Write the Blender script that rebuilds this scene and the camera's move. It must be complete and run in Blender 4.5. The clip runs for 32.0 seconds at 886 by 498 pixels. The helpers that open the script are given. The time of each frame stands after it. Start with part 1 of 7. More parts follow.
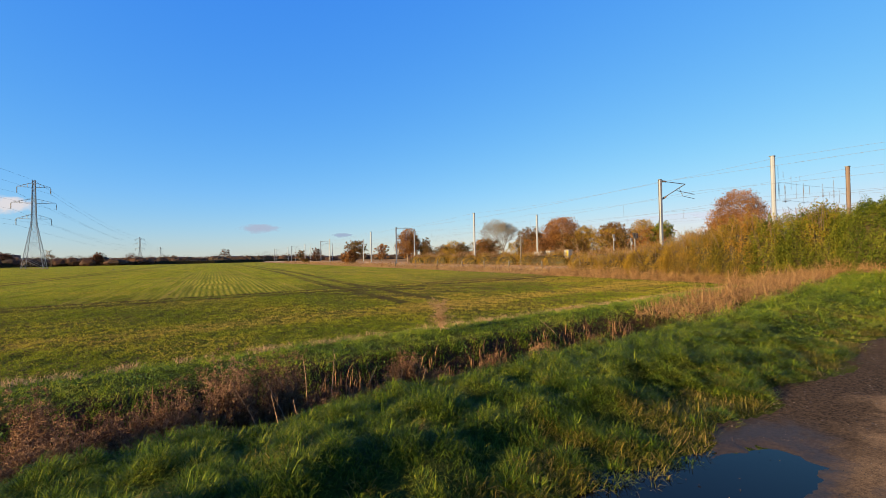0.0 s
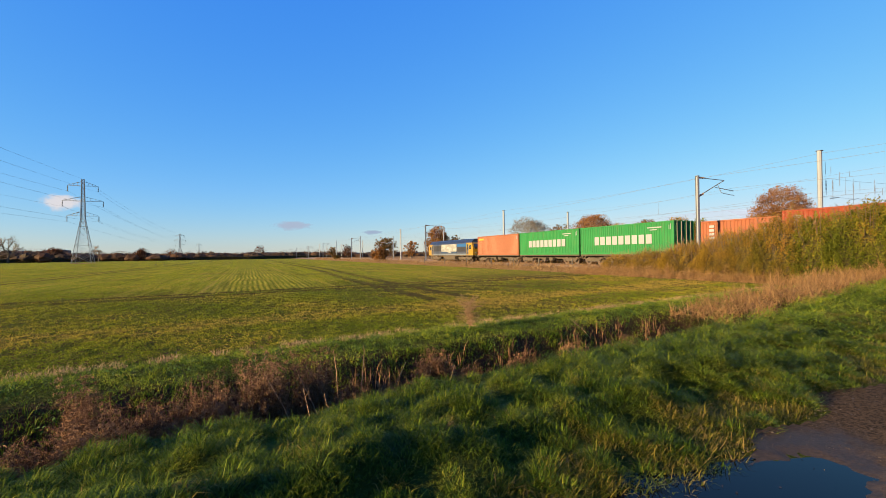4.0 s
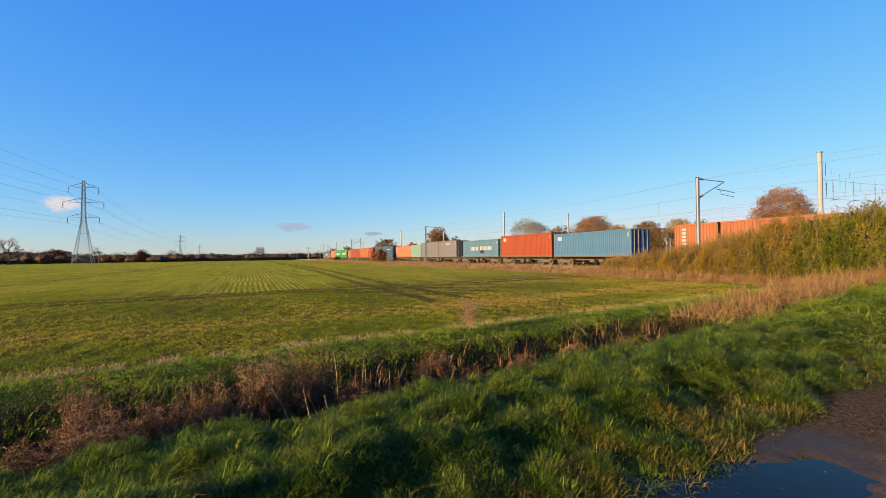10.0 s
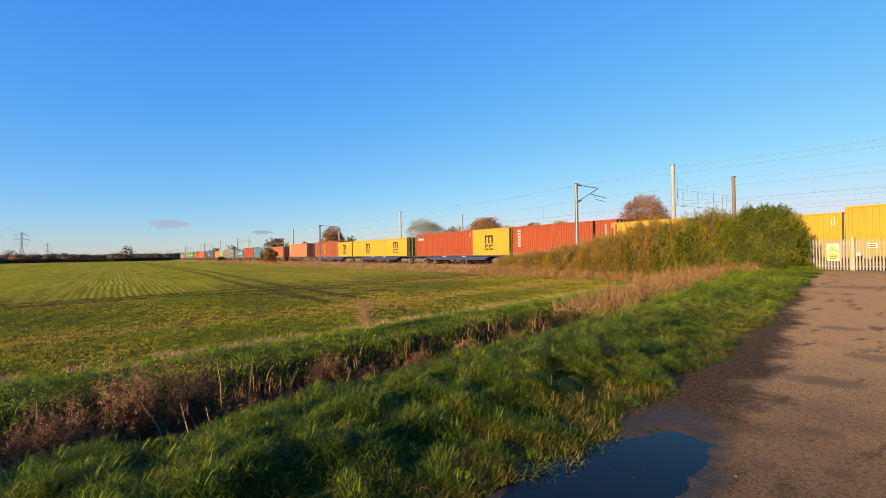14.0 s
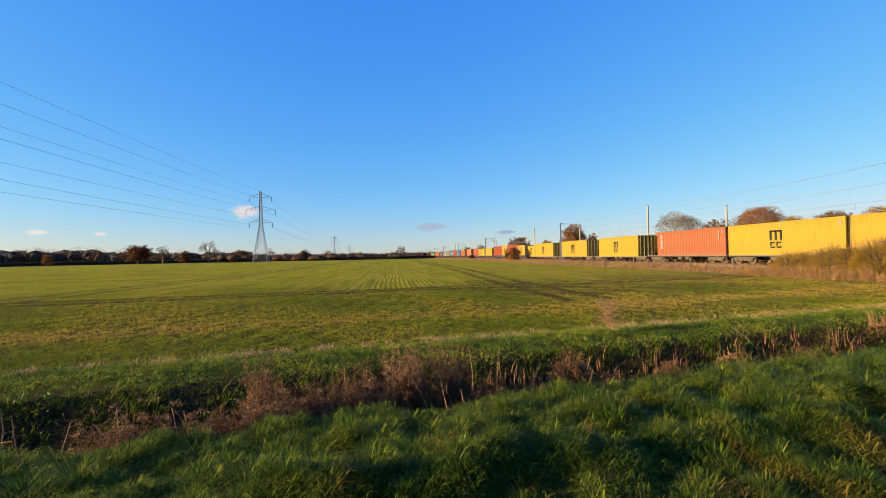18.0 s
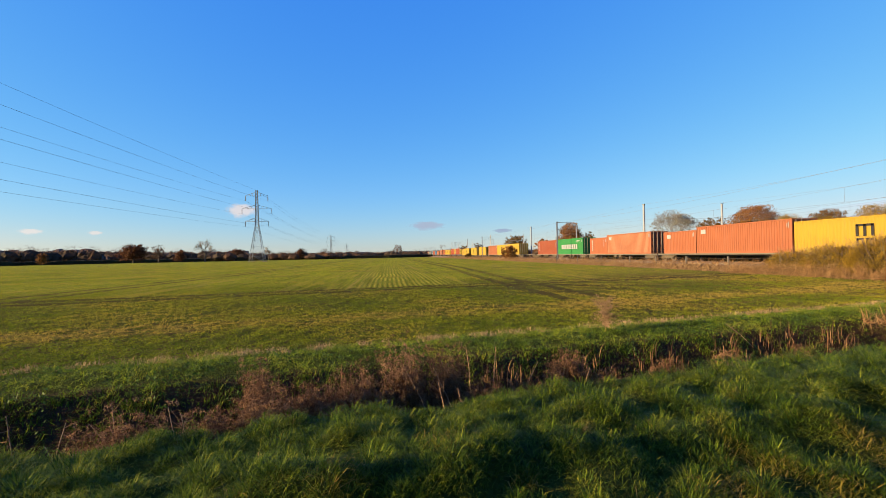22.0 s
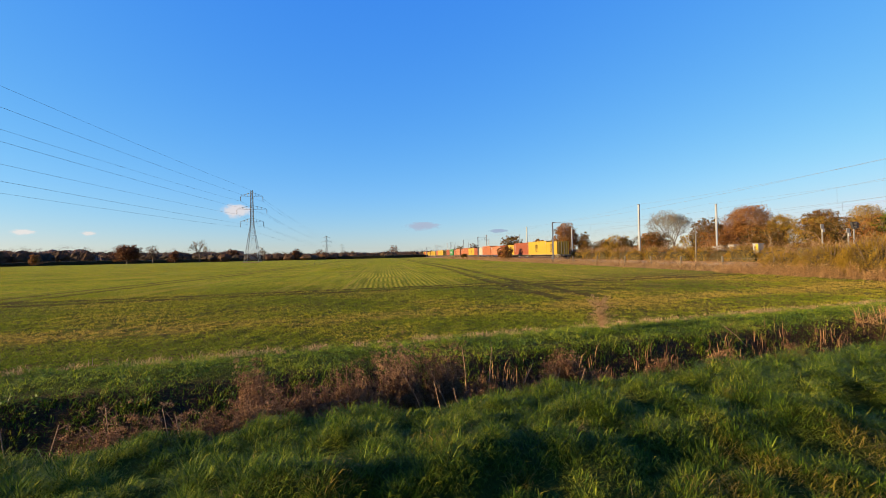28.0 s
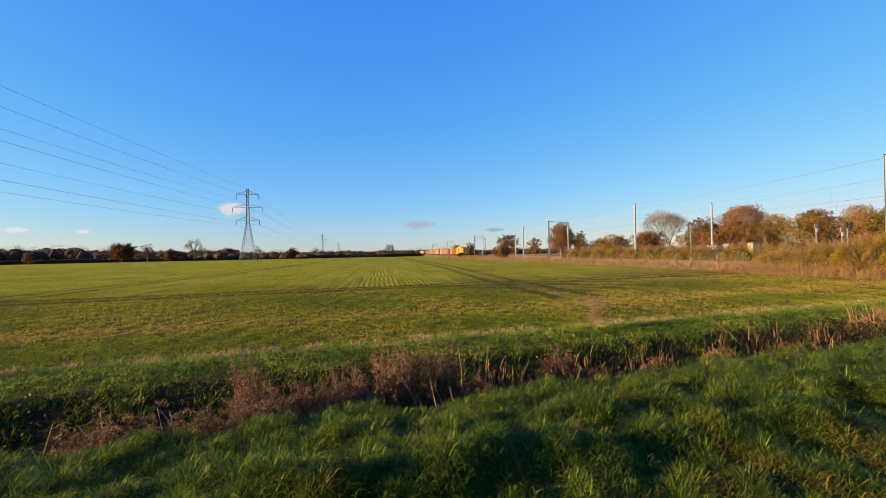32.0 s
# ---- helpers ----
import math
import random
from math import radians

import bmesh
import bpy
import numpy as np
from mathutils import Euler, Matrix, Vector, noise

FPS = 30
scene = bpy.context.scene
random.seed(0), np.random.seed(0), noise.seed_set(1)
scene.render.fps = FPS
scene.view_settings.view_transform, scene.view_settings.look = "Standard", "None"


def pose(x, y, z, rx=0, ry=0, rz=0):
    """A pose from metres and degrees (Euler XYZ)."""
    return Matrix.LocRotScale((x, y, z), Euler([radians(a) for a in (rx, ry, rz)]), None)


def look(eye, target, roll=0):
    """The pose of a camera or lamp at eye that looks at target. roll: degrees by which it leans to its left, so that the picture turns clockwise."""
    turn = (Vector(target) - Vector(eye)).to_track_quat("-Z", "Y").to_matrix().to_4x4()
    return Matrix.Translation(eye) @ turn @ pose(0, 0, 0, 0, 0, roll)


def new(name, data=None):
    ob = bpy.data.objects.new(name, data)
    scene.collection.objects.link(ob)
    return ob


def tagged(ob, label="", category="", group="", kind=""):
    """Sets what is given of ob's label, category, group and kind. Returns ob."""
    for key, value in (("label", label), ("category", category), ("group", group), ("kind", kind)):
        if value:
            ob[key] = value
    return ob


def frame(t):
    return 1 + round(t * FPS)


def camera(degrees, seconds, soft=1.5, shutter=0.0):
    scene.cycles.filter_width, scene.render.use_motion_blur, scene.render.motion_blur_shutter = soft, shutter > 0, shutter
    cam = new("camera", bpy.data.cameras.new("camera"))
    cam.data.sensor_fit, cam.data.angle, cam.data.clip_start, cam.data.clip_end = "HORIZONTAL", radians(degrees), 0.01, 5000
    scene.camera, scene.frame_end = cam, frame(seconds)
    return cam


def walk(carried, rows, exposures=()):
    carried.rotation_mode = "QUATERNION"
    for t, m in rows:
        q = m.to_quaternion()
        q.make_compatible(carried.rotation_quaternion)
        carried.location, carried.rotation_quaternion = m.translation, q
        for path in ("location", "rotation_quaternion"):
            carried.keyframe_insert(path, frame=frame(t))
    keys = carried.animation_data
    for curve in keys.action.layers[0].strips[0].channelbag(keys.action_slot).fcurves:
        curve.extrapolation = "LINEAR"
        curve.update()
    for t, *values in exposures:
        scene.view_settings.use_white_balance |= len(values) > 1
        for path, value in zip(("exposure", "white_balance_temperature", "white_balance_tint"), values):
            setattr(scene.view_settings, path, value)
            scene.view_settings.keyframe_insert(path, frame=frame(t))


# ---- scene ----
cam = camera(87.35, 32.0, soft=0.5)
EYE = (0.0, 0.0, 1.65)
# seconds, yaw, pitch, roll; the railway runs along +y
TURNS = [
    (0.0, -26.23, 0.90, 1.03), (0.5, -26.23, 0.86, 0.84), (1.0, -26.11, 0.70, 0.76), (1.5, -25.52, 0.60, 0.76), (2.0, -24.21, 0.64, 0.68),
    (2.5, -23.06, 0.78, 0.67), (3.0, -22.77, 0.59, 0.80), (3.5, -22.73, 0.55, 0.69), (4.5, -22.52, 0.80, 0.75), (5.5, -22.35, 1.02, 0.79),
    (6.0, -22.42, 0.82, 0.70), (6.5, -22.32, 0.88, 0.60), (7.0, -22.37, 0.74, 0.83), (7.5, -22.54, 0.91, 1.03), (8.0, -22.30, 0.70, 0.62),
    (8.5, -22.33, 0.60, 0.75), (9.0, -22.61, 0.79, 0.94), (9.5, -22.64, 0.77, 0.75), (10.0, -22.61, 0.81, 0.68), (10.5, -23.24, 0.60, 0.90),
    (11.0, -30.30, 0.60, 1.19), (11.5, -35.46, 0.63, 1.05), (12.0, -35.75, 0.52, 0.95), (12.5, -35.77, 0.62, 1.01), (13.0, -35.98, 0.52, 0.88),
    (13.5, -36.09, 0.61, 0.83), (14.5, -33.40, 0.50, 0.75), (15.5, -20.56, 0.45, 0.66), (16.0, -7.75, 0.70, 0.69), (16.5, -6.07, 0.71, 0.93),
    (17.0, -6.19, 0.58, 1.14), (17.5, -6.25, 0.65, 1.08), (18.0, -6.24, 0.83, 0.97), (18.5, -6.25, 0.66, 1.27), (19.0, -6.08, 0.77, 0.77),
    (19.5, -6.11, 0.90, 1.01), (20.0, -6.24, 0.71, 1.17), (20.5, -6.56, 0.93, 1.14), (21.0, -6.64, 0.87, 1.19), (21.5, -6.64, 0.67, 1.06),
    (22.0, -6.64, 0.65, 1.06), (22.5, -6.64, 0.67, 1.19), (23.0, -6.68, 0.70, 1.20), (23.5, -6.76, 0.68, 1.21), (24.0, -6.91, 0.59, 1.22),
    (24.5, -6.98, 0.59, 1.17), (25.0, -7.06, 0.55, 1.20), (25.5, -7.07, 0.50, 1.31), (26.5, -7.13, 0.50, 1.20), (27.5, -7.17, 0.50, 1.08),
    (28.0, -7.16, 0.68, 1.12), (28.5, -7.16, 0.76, 1.02), (29.0, -7.28, 0.82, 1.15), (29.5, -7.43, 0.65, 1.26), (30.0, -7.44, 0.50, 1.20),
    (30.5, -7.41, 0.56, 1.19), (31.0, -7.39, 0.69, 1.19), (31.5, -7.41, 0.67, 1.31), (32.0, -7.61, 0.53, 1.03)]
walk(cam, [(t, pose(*EYE, 90 + p, r, y)) for t, y, p, r in TURNS], exposures=[(0, 2.0), (32, 2.0)])

# ---- light: low winter sun from the field side, clear sky ----
SUN_AZ, SUN_EL = radians(-99), radians(12)
world = bpy.data.worlds.new("sky")
scene.world = world
world.use_nodes = True
wn = world.node_tree.nodes
sky = wn.new("ShaderNodeTexSky")
sky.sky_type, sky.sun_disc = "NISHITA", False
sky.sun_elevation, sky.sun_rotation = SUN_EL, SUN_AZ
sky.altitude, sky.air_density, sky.dust_density, sky.ozone_density = 0, 1.0, 0.1, 3.2
# deepen the blue overhead and keep the horizon from bleaching, colour by colour
split, join = wn.new("ShaderNodeSeparateColor"), wn.new("ShaderNodeCombineColor")
world.node_tree.links.new(sky.outputs[0], split.inputs[0])
for k, (power, gain) in enumerate(((1.22, 0.412), (0.71, 0.94), (0.15, 2.96))):
    bend, scale = wn.new("ShaderNodeMath"), wn.new("ShaderNodeMath")
    bend.operation, scale.operation = "POWER", "MULTIPLY"
    bend.inputs[1].default_value, scale.inputs[1].default_value = power, gain
    world.node_tree.links.new(split.outputs[k], bend.inputs[0])
    world.node_tree.links.new(bend.outputs[0], scale.inputs[0])
    # no bleaching towards the horizon
    top = wn.new("ShaderNodeMath")
    top.operation = "SMOOTH_MIN"
    top.inputs[1].default_value, top.inputs[2].default_value = ((2.9, 0.8), (3.12, 0.9), (3.95, 0.6))[k]
    world.node_tree.links.new(scale.outputs[0], top.inputs[0])
    if k == 2:
        # the haze low down takes the blue out as the sky's own red grows
        steps = []
        for op, second in (("DIVIDE", None), ("SUBTRACT", 0.45), ("MAXIMUM", 0.0), ("MULTIPLY_ADD", 0.42)):
            n = wn.new("ShaderNodeMath")
            n.operation = op
            if second is not None:
                n.inputs[1].default_value = second
                world.node_tree.links.new(steps[-1].outputs[0], n.inputs[0])
            steps.append(n)
        world.node_tree.links.new(split.outputs[0], steps[0].inputs[0])
        world.node_tree.links.new(split.outputs[2], steps[0].inputs[1])
        steps[-1].inputs[2].default_value = 1.0
        thin = wn.new("ShaderNodeMath")
        thin.operation = "DIVIDE"
        world.node_tree.links.new(top.outputs[0], thin.inputs[0])
        world.node_tree.links.new(steps[-1].outputs[0], thin.inputs[1])
        top = thin
    world.node_tree.links.new(top.outputs[0], join.inputs[k])
world.node_tree.links.new(join.outputs[0], wn["Background"].inputs[0])
wn["Background"].inputs[1].default_value = 0.0638
sun = new("sun", bpy.data.lights.new("sun", "SUN"))
sun.data.energy, sun.data.angle, sun.data.color = 5.0, radians(0.6), (1.0, 0.70, 0.35)
sun.matrix_world = look((math.sin(SUN_AZ) * 50, math.cos(SUN_AZ) * 50, math.tan(SUN_EL) * 50), (0, 0, 0))

# ---- materials ----
class Tree:
    """Short hand for building a node material."""

    def __init__(self, name):
        self.m = bpy.data.materials.new(name)
        self.m.use_nodes = True
        self.t = self.m.node_tree
        self.b = self.t.nodes["Principled BSDF"]
        self.out = self.t.nodes["Material Output"]

    def put(self, socket, value):
        if isinstance(value, bpy.types.NodeSocket):
            self.t.links.new(value, socket)
        elif isinstance(value, (tuple, list)):
            socket.default_value = (*value, 1.0) if len(value) == 3 and len(socket.default_value) == 4 else value
        else:
            socket.default_value = value

    def node(self, kind, out=0, **inputs):
        n = self.t.nodes.new("ShaderNode" + kind)
        for k, v in inputs.items():
            self.put(n.inputs[k.replace("_", " ")], v)
        return n.outputs[out]

    def math(self, op, a, b=0.0, c=0.0, clamp=False):
        n = self.t.nodes.new("ShaderNodeMath")
        n.operation, n.use_clamp = op, clamp
        for i, v in enumerate((a, b, c)):
            self.put(n.inputs[i], v)
        return n.outputs[0]

    def mix(self, fac, a, b, blend="MIX"):
        n = self.t.nodes.new("ShaderNodeMix")
        n.data_type, n.blend_type = "RGBA", blend
        self.put(n.inputs[0], fac), self.put(n.inputs[6], a), self.put(n.inputs[7], b)
        return n.outputs[2]

    def ramp(self, fac, stops):
        n = self.t.nodes.new("ShaderNodeValToRGB")
        e = n.color_ramp.elements
        while len(e) < len(stops):
            e.new(0.5)
        for el, (pos, col) in zip(e, stops):
            el.position, el.color = pos, (*col, 1.0) if len(col) == 3 else col
        self.put(n.inputs[0], fac)
        return n.outputs[0]

    def step(self, v, lo, hi):
        """Smooth rise from lo to hi, or fall where hi lies below lo."""
        if hi < lo:
            return self.math("SUBTRACT", 1.0, self.step(v, hi, lo))
        n = self.t.nodes.new("ShaderNodeMapRange")
        n.interpolation_type = "SMOOTHSTEP"
        self.put(n.inputs[0], v), self.put(n.inputs[1], lo), self.put(n.inputs[2], hi)
        return n.outputs[0]

    def coords(self, scale=(1, 1, 1)):
        n = self.t.nodes.new("ShaderNodeMapping")
        self.put(n.inputs[0], self.node("TexCoord", "Object"))
        n.inputs["Scale"].default_value = scale
        return n.outputs[0]

    def noise(self, scale, detail=3.0, rough=0.55, vec=None, stretch=(1, 1, 1)):
        return self.node("TexNoise", Vector=vec if vec else self.coords(stretch), Scale=scale, Detail=detail, Roughness=rough)

    def bump(self, height, strength, distance=0.02):
        self.put(self.b.inputs["Normal"], self.node("Bump", Height=height, Strength=strength, Distance=distance))

    def done(self, color, rough=0.7, metal=0.0, gloss=None):
        if gloss is not None:
            self.b.inputs["Specular IOR Level"].default_value = gloss
        self.put(self.b.inputs["Base Color"], color)
        self.put(self.b.inputs["Roughness"], rough)
        self.put(self.b.inputs["Metallic"], metal)
        return self.m


def shade(c, k):
    return tuple(min(1.0, max(0.0, x * k)) for x in c)


def paint(name, c, rough=0.5, metal=0.0, var=0.2, dirt=(0.12, 0.08, 0.05), dirtiness=0.35, scale=1.2, streak=True, gloss=None, fade=0.0):
    """Painted or bare metal: fading in patches, streaks of dirt that run down, fine grain."""
    t = Tree(name)
    big = t.noise(scale, 4)
    col = t.mix(big, shade(c, 1 - var), shade(c, 1 + var))
    runs = t.noise(2.2, 5, 0.6, stretch=(3, 3, 0.25) if streak else (1, 1, 1))
    col = t.mix(t.math("MULTIPLY", t.step(runs, 0.52, 0.75), dirtiness), col, dirt)
    if fade:
        # chalky upright streaks of faded paint
        chalk = t.noise(1.4, 5, 0.65, stretch=(1, 5, 0.2))
        col = t.mix(t.math("MULTIPLY", t.step(chalk, 0.5, 0.75), fade), col, tuple(0.6 * x + 0.4 * 0.13 for x in c))
    rnd = t.node("ObjectInfo", "Random")
    col = t.mix(t.math("MULTIPLY", rnd, 0.25), col, shade(c, 0.75))
    fine = t.noise(60, 2)
    t.bump(fine, 0.08, 0.004)
    return t.done(col, t.math("ADD", rough - 0.1, t.math("MULTIPLY", big, 0.25)), metal, gloss)


def foliage(name, colours, trans=0.35, rough=0.55, big=0.35, spread=0.5, band=False, gloss=0.05):
    """Leaves and blades: each leaf takes its own colour from the row, with broad drifts of tone, and lets some light through."""
    t = Tree(name)
    isl = t.node("NewGeometry", "Random Per Island")
    drift = t.noise(big, 3)
    fac = t.math("ADD", t.math("MULTIPLY", isl, spread), t.math("MULTIPLY", t.step(drift, 0.3, 0.7), 1 - spread))
    if band:
        # poorer, yellower plants in a strip along the headland and towards the railway
        sep = t.t.nodes.new("ShaderNodeSeparateXYZ")
        t.put(sep.inputs[0], t.coords())
        q = t.math("ADD", t.math("MULTIPLY", sep.outputs[0], -0.208), t.math("MULTIPLY", sep.outputs[1], 0.978))
        strip = t.step(t.math("ABSOLUTE", t.math("SUBTRACT", t.math("ADD", q, t.math("MULTIPLY", drift, 2.0)), 15.0)), 1.7, 0.5)
        east = t.math("MULTIPLY", t.step(sep.outputs[0], 2.0, 16.0), t.step(t.noise(0.5, 4), 0.35, 0.6))
        fac = t.math("ADD", fac, t.math("ADD", t.math("MULTIPLY", strip, 0.44), t.math("MULTIPLY", east, 0.12)))
    n = len(colours)
    col = t.ramp(fac, [(0.08 + 0.84 * i / (n - 1), c) for i, c in enumerate(colours)])
    t.done(col, rough)
    t.b.inputs["Specular IOR Level"].default_value = gloss
    tr = t.node("BsdfTranslucent", Color=col)
    t.put(t.out.inputs["Surface"], t.node("MixShader", Fac=trans, **{}))
    mix = t.out.inputs["Surface"].links[0].from_node
    t.t.links.new(t.b.outputs[0], mix.inputs[1])
    t.t.links.new(tr, mix.inputs[2])
    return t.m


def bark(name, c):
    t = Tree(name)
    n1, n2 = t.noise(6, 4, stretch=(1, 1, 0.3)), t.noise(0.8, 2)
    col = t.mix(n1, shade(c, 0.6), shade(c, 1.35))
    col = t.mix(t.step(n2, 0.55, 0.75), col, (0.10, 0.12, 0.05))
    t.bump(n1, 0.5, 0.03)
    return t.done(col, 0.9)


M = {}
M["oak_leaf"] = foliage("oak_leaf", [(0.052, 0.024, 0.009), (0.121, 0.056, 0.018), (0.196, 0.093, 0.027), (0.158, 0.089, 0.030)], trans=0.25)
M["oak_red"] = foliage("oak_red", [(0.035, 0.017, 0.010), (0.070, 0.030, 0.015), (0.100, 0.043, 0.019)])
M["mixed_leaf"] = foliage("mixed_leaf", [(0.026, 0.026, 0.008), (0.075, 0.052, 0.013), (0.120, 0.057, 0.016), (0.062, 0.052, 0.016)])
M["ivy"] = foliage("ivy", [(0.017, 0.030, 0.004), (0.044, 0.064, 0.008), (0.088, 0.101, 0.012), (0.132, 0.122, 0.015)], trans=0.25, big=0.8)
M["ivy_yellow"] = foliage("ivy_yellow", [(0.034, 0.036, 0.006), (0.090, 0.078, 0.011), (0.170, 0.112, 0.017), (0.205, 0.096, 0.022)], trans=0.3, big=0.6)
M["ivy_mid"] = foliage("ivy_mid", [(0.020, 0.030, 0.005), (0.058, 0.072, 0.008), (0.118, 0.118, 0.013), (0.170, 0.104, 0.018)], trans=0.3, big=0.6)
M["bramble"] = foliage("bramble", [(0.066, 0.042, 0.012), (0.142, 0.096, 0.015), (0.236, 0.156, 0.018), (0.195, 0.096, 0.024)], big=0.7)
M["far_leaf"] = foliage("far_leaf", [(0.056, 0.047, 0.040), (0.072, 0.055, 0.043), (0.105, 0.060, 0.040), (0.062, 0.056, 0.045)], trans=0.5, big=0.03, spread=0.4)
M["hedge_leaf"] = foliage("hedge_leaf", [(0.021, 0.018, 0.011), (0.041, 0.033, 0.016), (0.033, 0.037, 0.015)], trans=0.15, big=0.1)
M["grass"] = foliage("grass", [(0.007, 0.021, 0.003), (0.032, 0.064, 0.006), (0.092, 0.136, 0.011), (0.195, 0.205, 0.024)], trans=0.28, rough=0.45, big=2.6, spread=0.65, gloss=0.06)
M["grass_old"] = foliage("grass_old", [(0.022, 0.036, 0.004), (0.086, 0.092, 0.010), (0.160, 0.136, 0.022), (0.270, 0.186, 0.066)], trans=0.35, rough=0.45, big=0.9, spread=0.75)
M["reed"] = foliage("reed", [(0.080, 0.048, 0.022), (0.176, 0.114, 0.056), (0.290, 0.200, 0.104), (0.160, 0.088, 0.040)], trans=0.3, rough=0.6, big=0.5)
M["heap"] = foliage("heap", [(0.060, 0.033, 0.015), (0.158, 0.094, 0.043), (0.275, 0.178, 0.088), (0.160, 0.076, 0.031)], trans=0.3, rough=0.6, big=1.2, spread=0.7)
M["russet_reed"] = foliage("russet_reed", [(0.057, 0.029, 0.015), (0.123, 0.064, 0.030), (0.205, 0.115, 0.049), (0.131, 0.057, 0.025)], trans=0.25, rough=0.65, big=0.6, spread=0.65)
M["dead_weed"] = foliage("dead_weed", [(0.044, 0.024, 0.014), (0.104, 0.058, 0.032), (0.175, 0.103, 0.059), (0.25, 0.160, 0.096)], trans=0.15, rough=0.8, big=2.4, spread=0.5)
M["straw"] = foliage("straw", [(0.257, 0.164, 0.085), (0.357, 0.257, 0.143)], trans=0.2, rough=0.6, big=1.0)
M["weed_leaf"] = foliage("weed_leaf", [(0.020, 0.045, 0.009), (0.038, 0.076, 0.016), (0.065, 0.105, 0.028)], trans=0.3, big=1.5)
M["wheat"] = foliage("wheat", [(0.050, 0.084, 0.007), (0.106, 0.142, 0.010), (0.172, 0.188, 0.013), (0.232, 0.206, 0.021), (0.285, 0.216, 0.040)], trans=0.35, rough=0.5, big=0.16, spread=0.26, band=True)
M["bank_grass"] = foliage("bank_grass", [(0.018, 0.044, 0.004), (0.074, 0.128, 0.009), (0.170, 0.226, 0.014), (0.300, 0.290, 0.030)], trans=0.35, rough=0.45, big=0.7, spread=0.55)
M["ditch_stem"] = foliage("ditch_stem", [(0.058, 0.033, 0.019), (0.135, 0.076, 0.042), (0.245, 0.150, 0.084)], trans=0.1, rough=0.8, big=1.0, spread=0.7)
M["fluff"] = foliage("fluff", [(0.18, 0.115, 0.062), (0.29, 0.195, 0.115), (0.37, 0.265, 0.165)], trans=0.3, rough=0.8, big=1.0)
M["stalk"] = bark("stalk", (0.20, 0.125, 0.078))
M["shoot"] = bark("shoot", (0.15, 0.09, 0.05))
M["bark"] = bark("bark", (0.131, 0.098, 0.074))
M["bark_pale"] = bark("bark_pale", (0.085, 0.078, 0.070))
M["twig"] = bark("twig", (0.069, 0.047, 0.032))
M["steel"] = paint("galvanised_steel", (0.096, 0.100, 0.111), 0.65, 0.2, 0.15, dirtiness=0.2)
M["pylon_steel"] = paint("pylon_steel", (0.17, 0.19, 0.205), 0.7, 0.0, 0.15, dirtiness=0.1)
M["mast_steel"] = paint("mast_steel", (0.155, 0.178, 0.215), 0.65, 0.1, 0.15, dirtiness=0.15)
M["mast_brown"] = paint("weathered_mast", (0.092, 0.066, 0.053), 0.7, 0.2, 0.2)
M["rust"] = paint("rusted_steel", (0.164, 0.082, 0.049), 0.85, 0.2, 0.3)
M["concrete"] = paint("concrete", (0.135, 0.137, 0.148), 0.9, 0.0, 0.15)
M["white"] = paint("white_paint", (0.176, 0.190, 0.215), 0.5, 0.0, 0.08, dirtiness=0.2)
M["yellow"] = paint("sign_yellow", (0.265, 0.205, 0.011), 0.4, 0.0, 0.06, dirtiness=0.1)
M["black"] = paint("black_paint", (0.018, 0.018, 0.020), 0.45, 0.0, 0.2, dirtiness=0.3)
M["mark_black"] = paint("mark_black", (0.016, 0.016, 0.018), 0.6, 0.0, 0.1, dirtiness=0.0, gloss=0.1)
M["wire"] = paint("wire", (0.070, 0.070, 0.078), 0.9, 0.0, 0.1, dirtiness=0.0)
M["chalky_rib"] = paint("chalky_rib", (0.225, 0.120, 0.080), 0.8, 0.0, 0.22, (0.17, 0.066, 0.036), 0.5, gloss=0.1)
M["bar_steel"] = paint("bar_steel", (0.105, 0.095, 0.090), 0.6, 0.0, 0.1, dirtiness=0.2)
M["under"] = paint("underframe", (0.050, 0.040, 0.028), 0.85, 0.1, 0.35, (0.079, 0.049, 0.030), 0.6)
M["wagon_grey"] = paint("wagon_grey", (0.080, 0.076, 0.068), 0.8, 0.0, 0.3, (0.05, 0.035, 0.022), 0.5)
M["wheel"] = paint("wheel_steel", (0.098, 0.074, 0.057), 0.6, 0.5, 0.3)
M["rail_steel"] = paint("rail_steel", (0.131, 0.082, 0.057), 0.5, 0.5, 0.2)
M["insulator"] = paint("insulator", (0.197, 0.115, 0.082), 0.3, 0.0, 0.1)
g = Tree("window_glass")
g.b.inputs["Roughness"].default_value, g.b.inputs["Specular IOR Level"].default_value = 0.06, 0.8
M["glass"] = g.done(g.mix(g.noise(3), (0.012, 0.016, 0.021), (0.025, 0.029, 0.033)), 0.06)

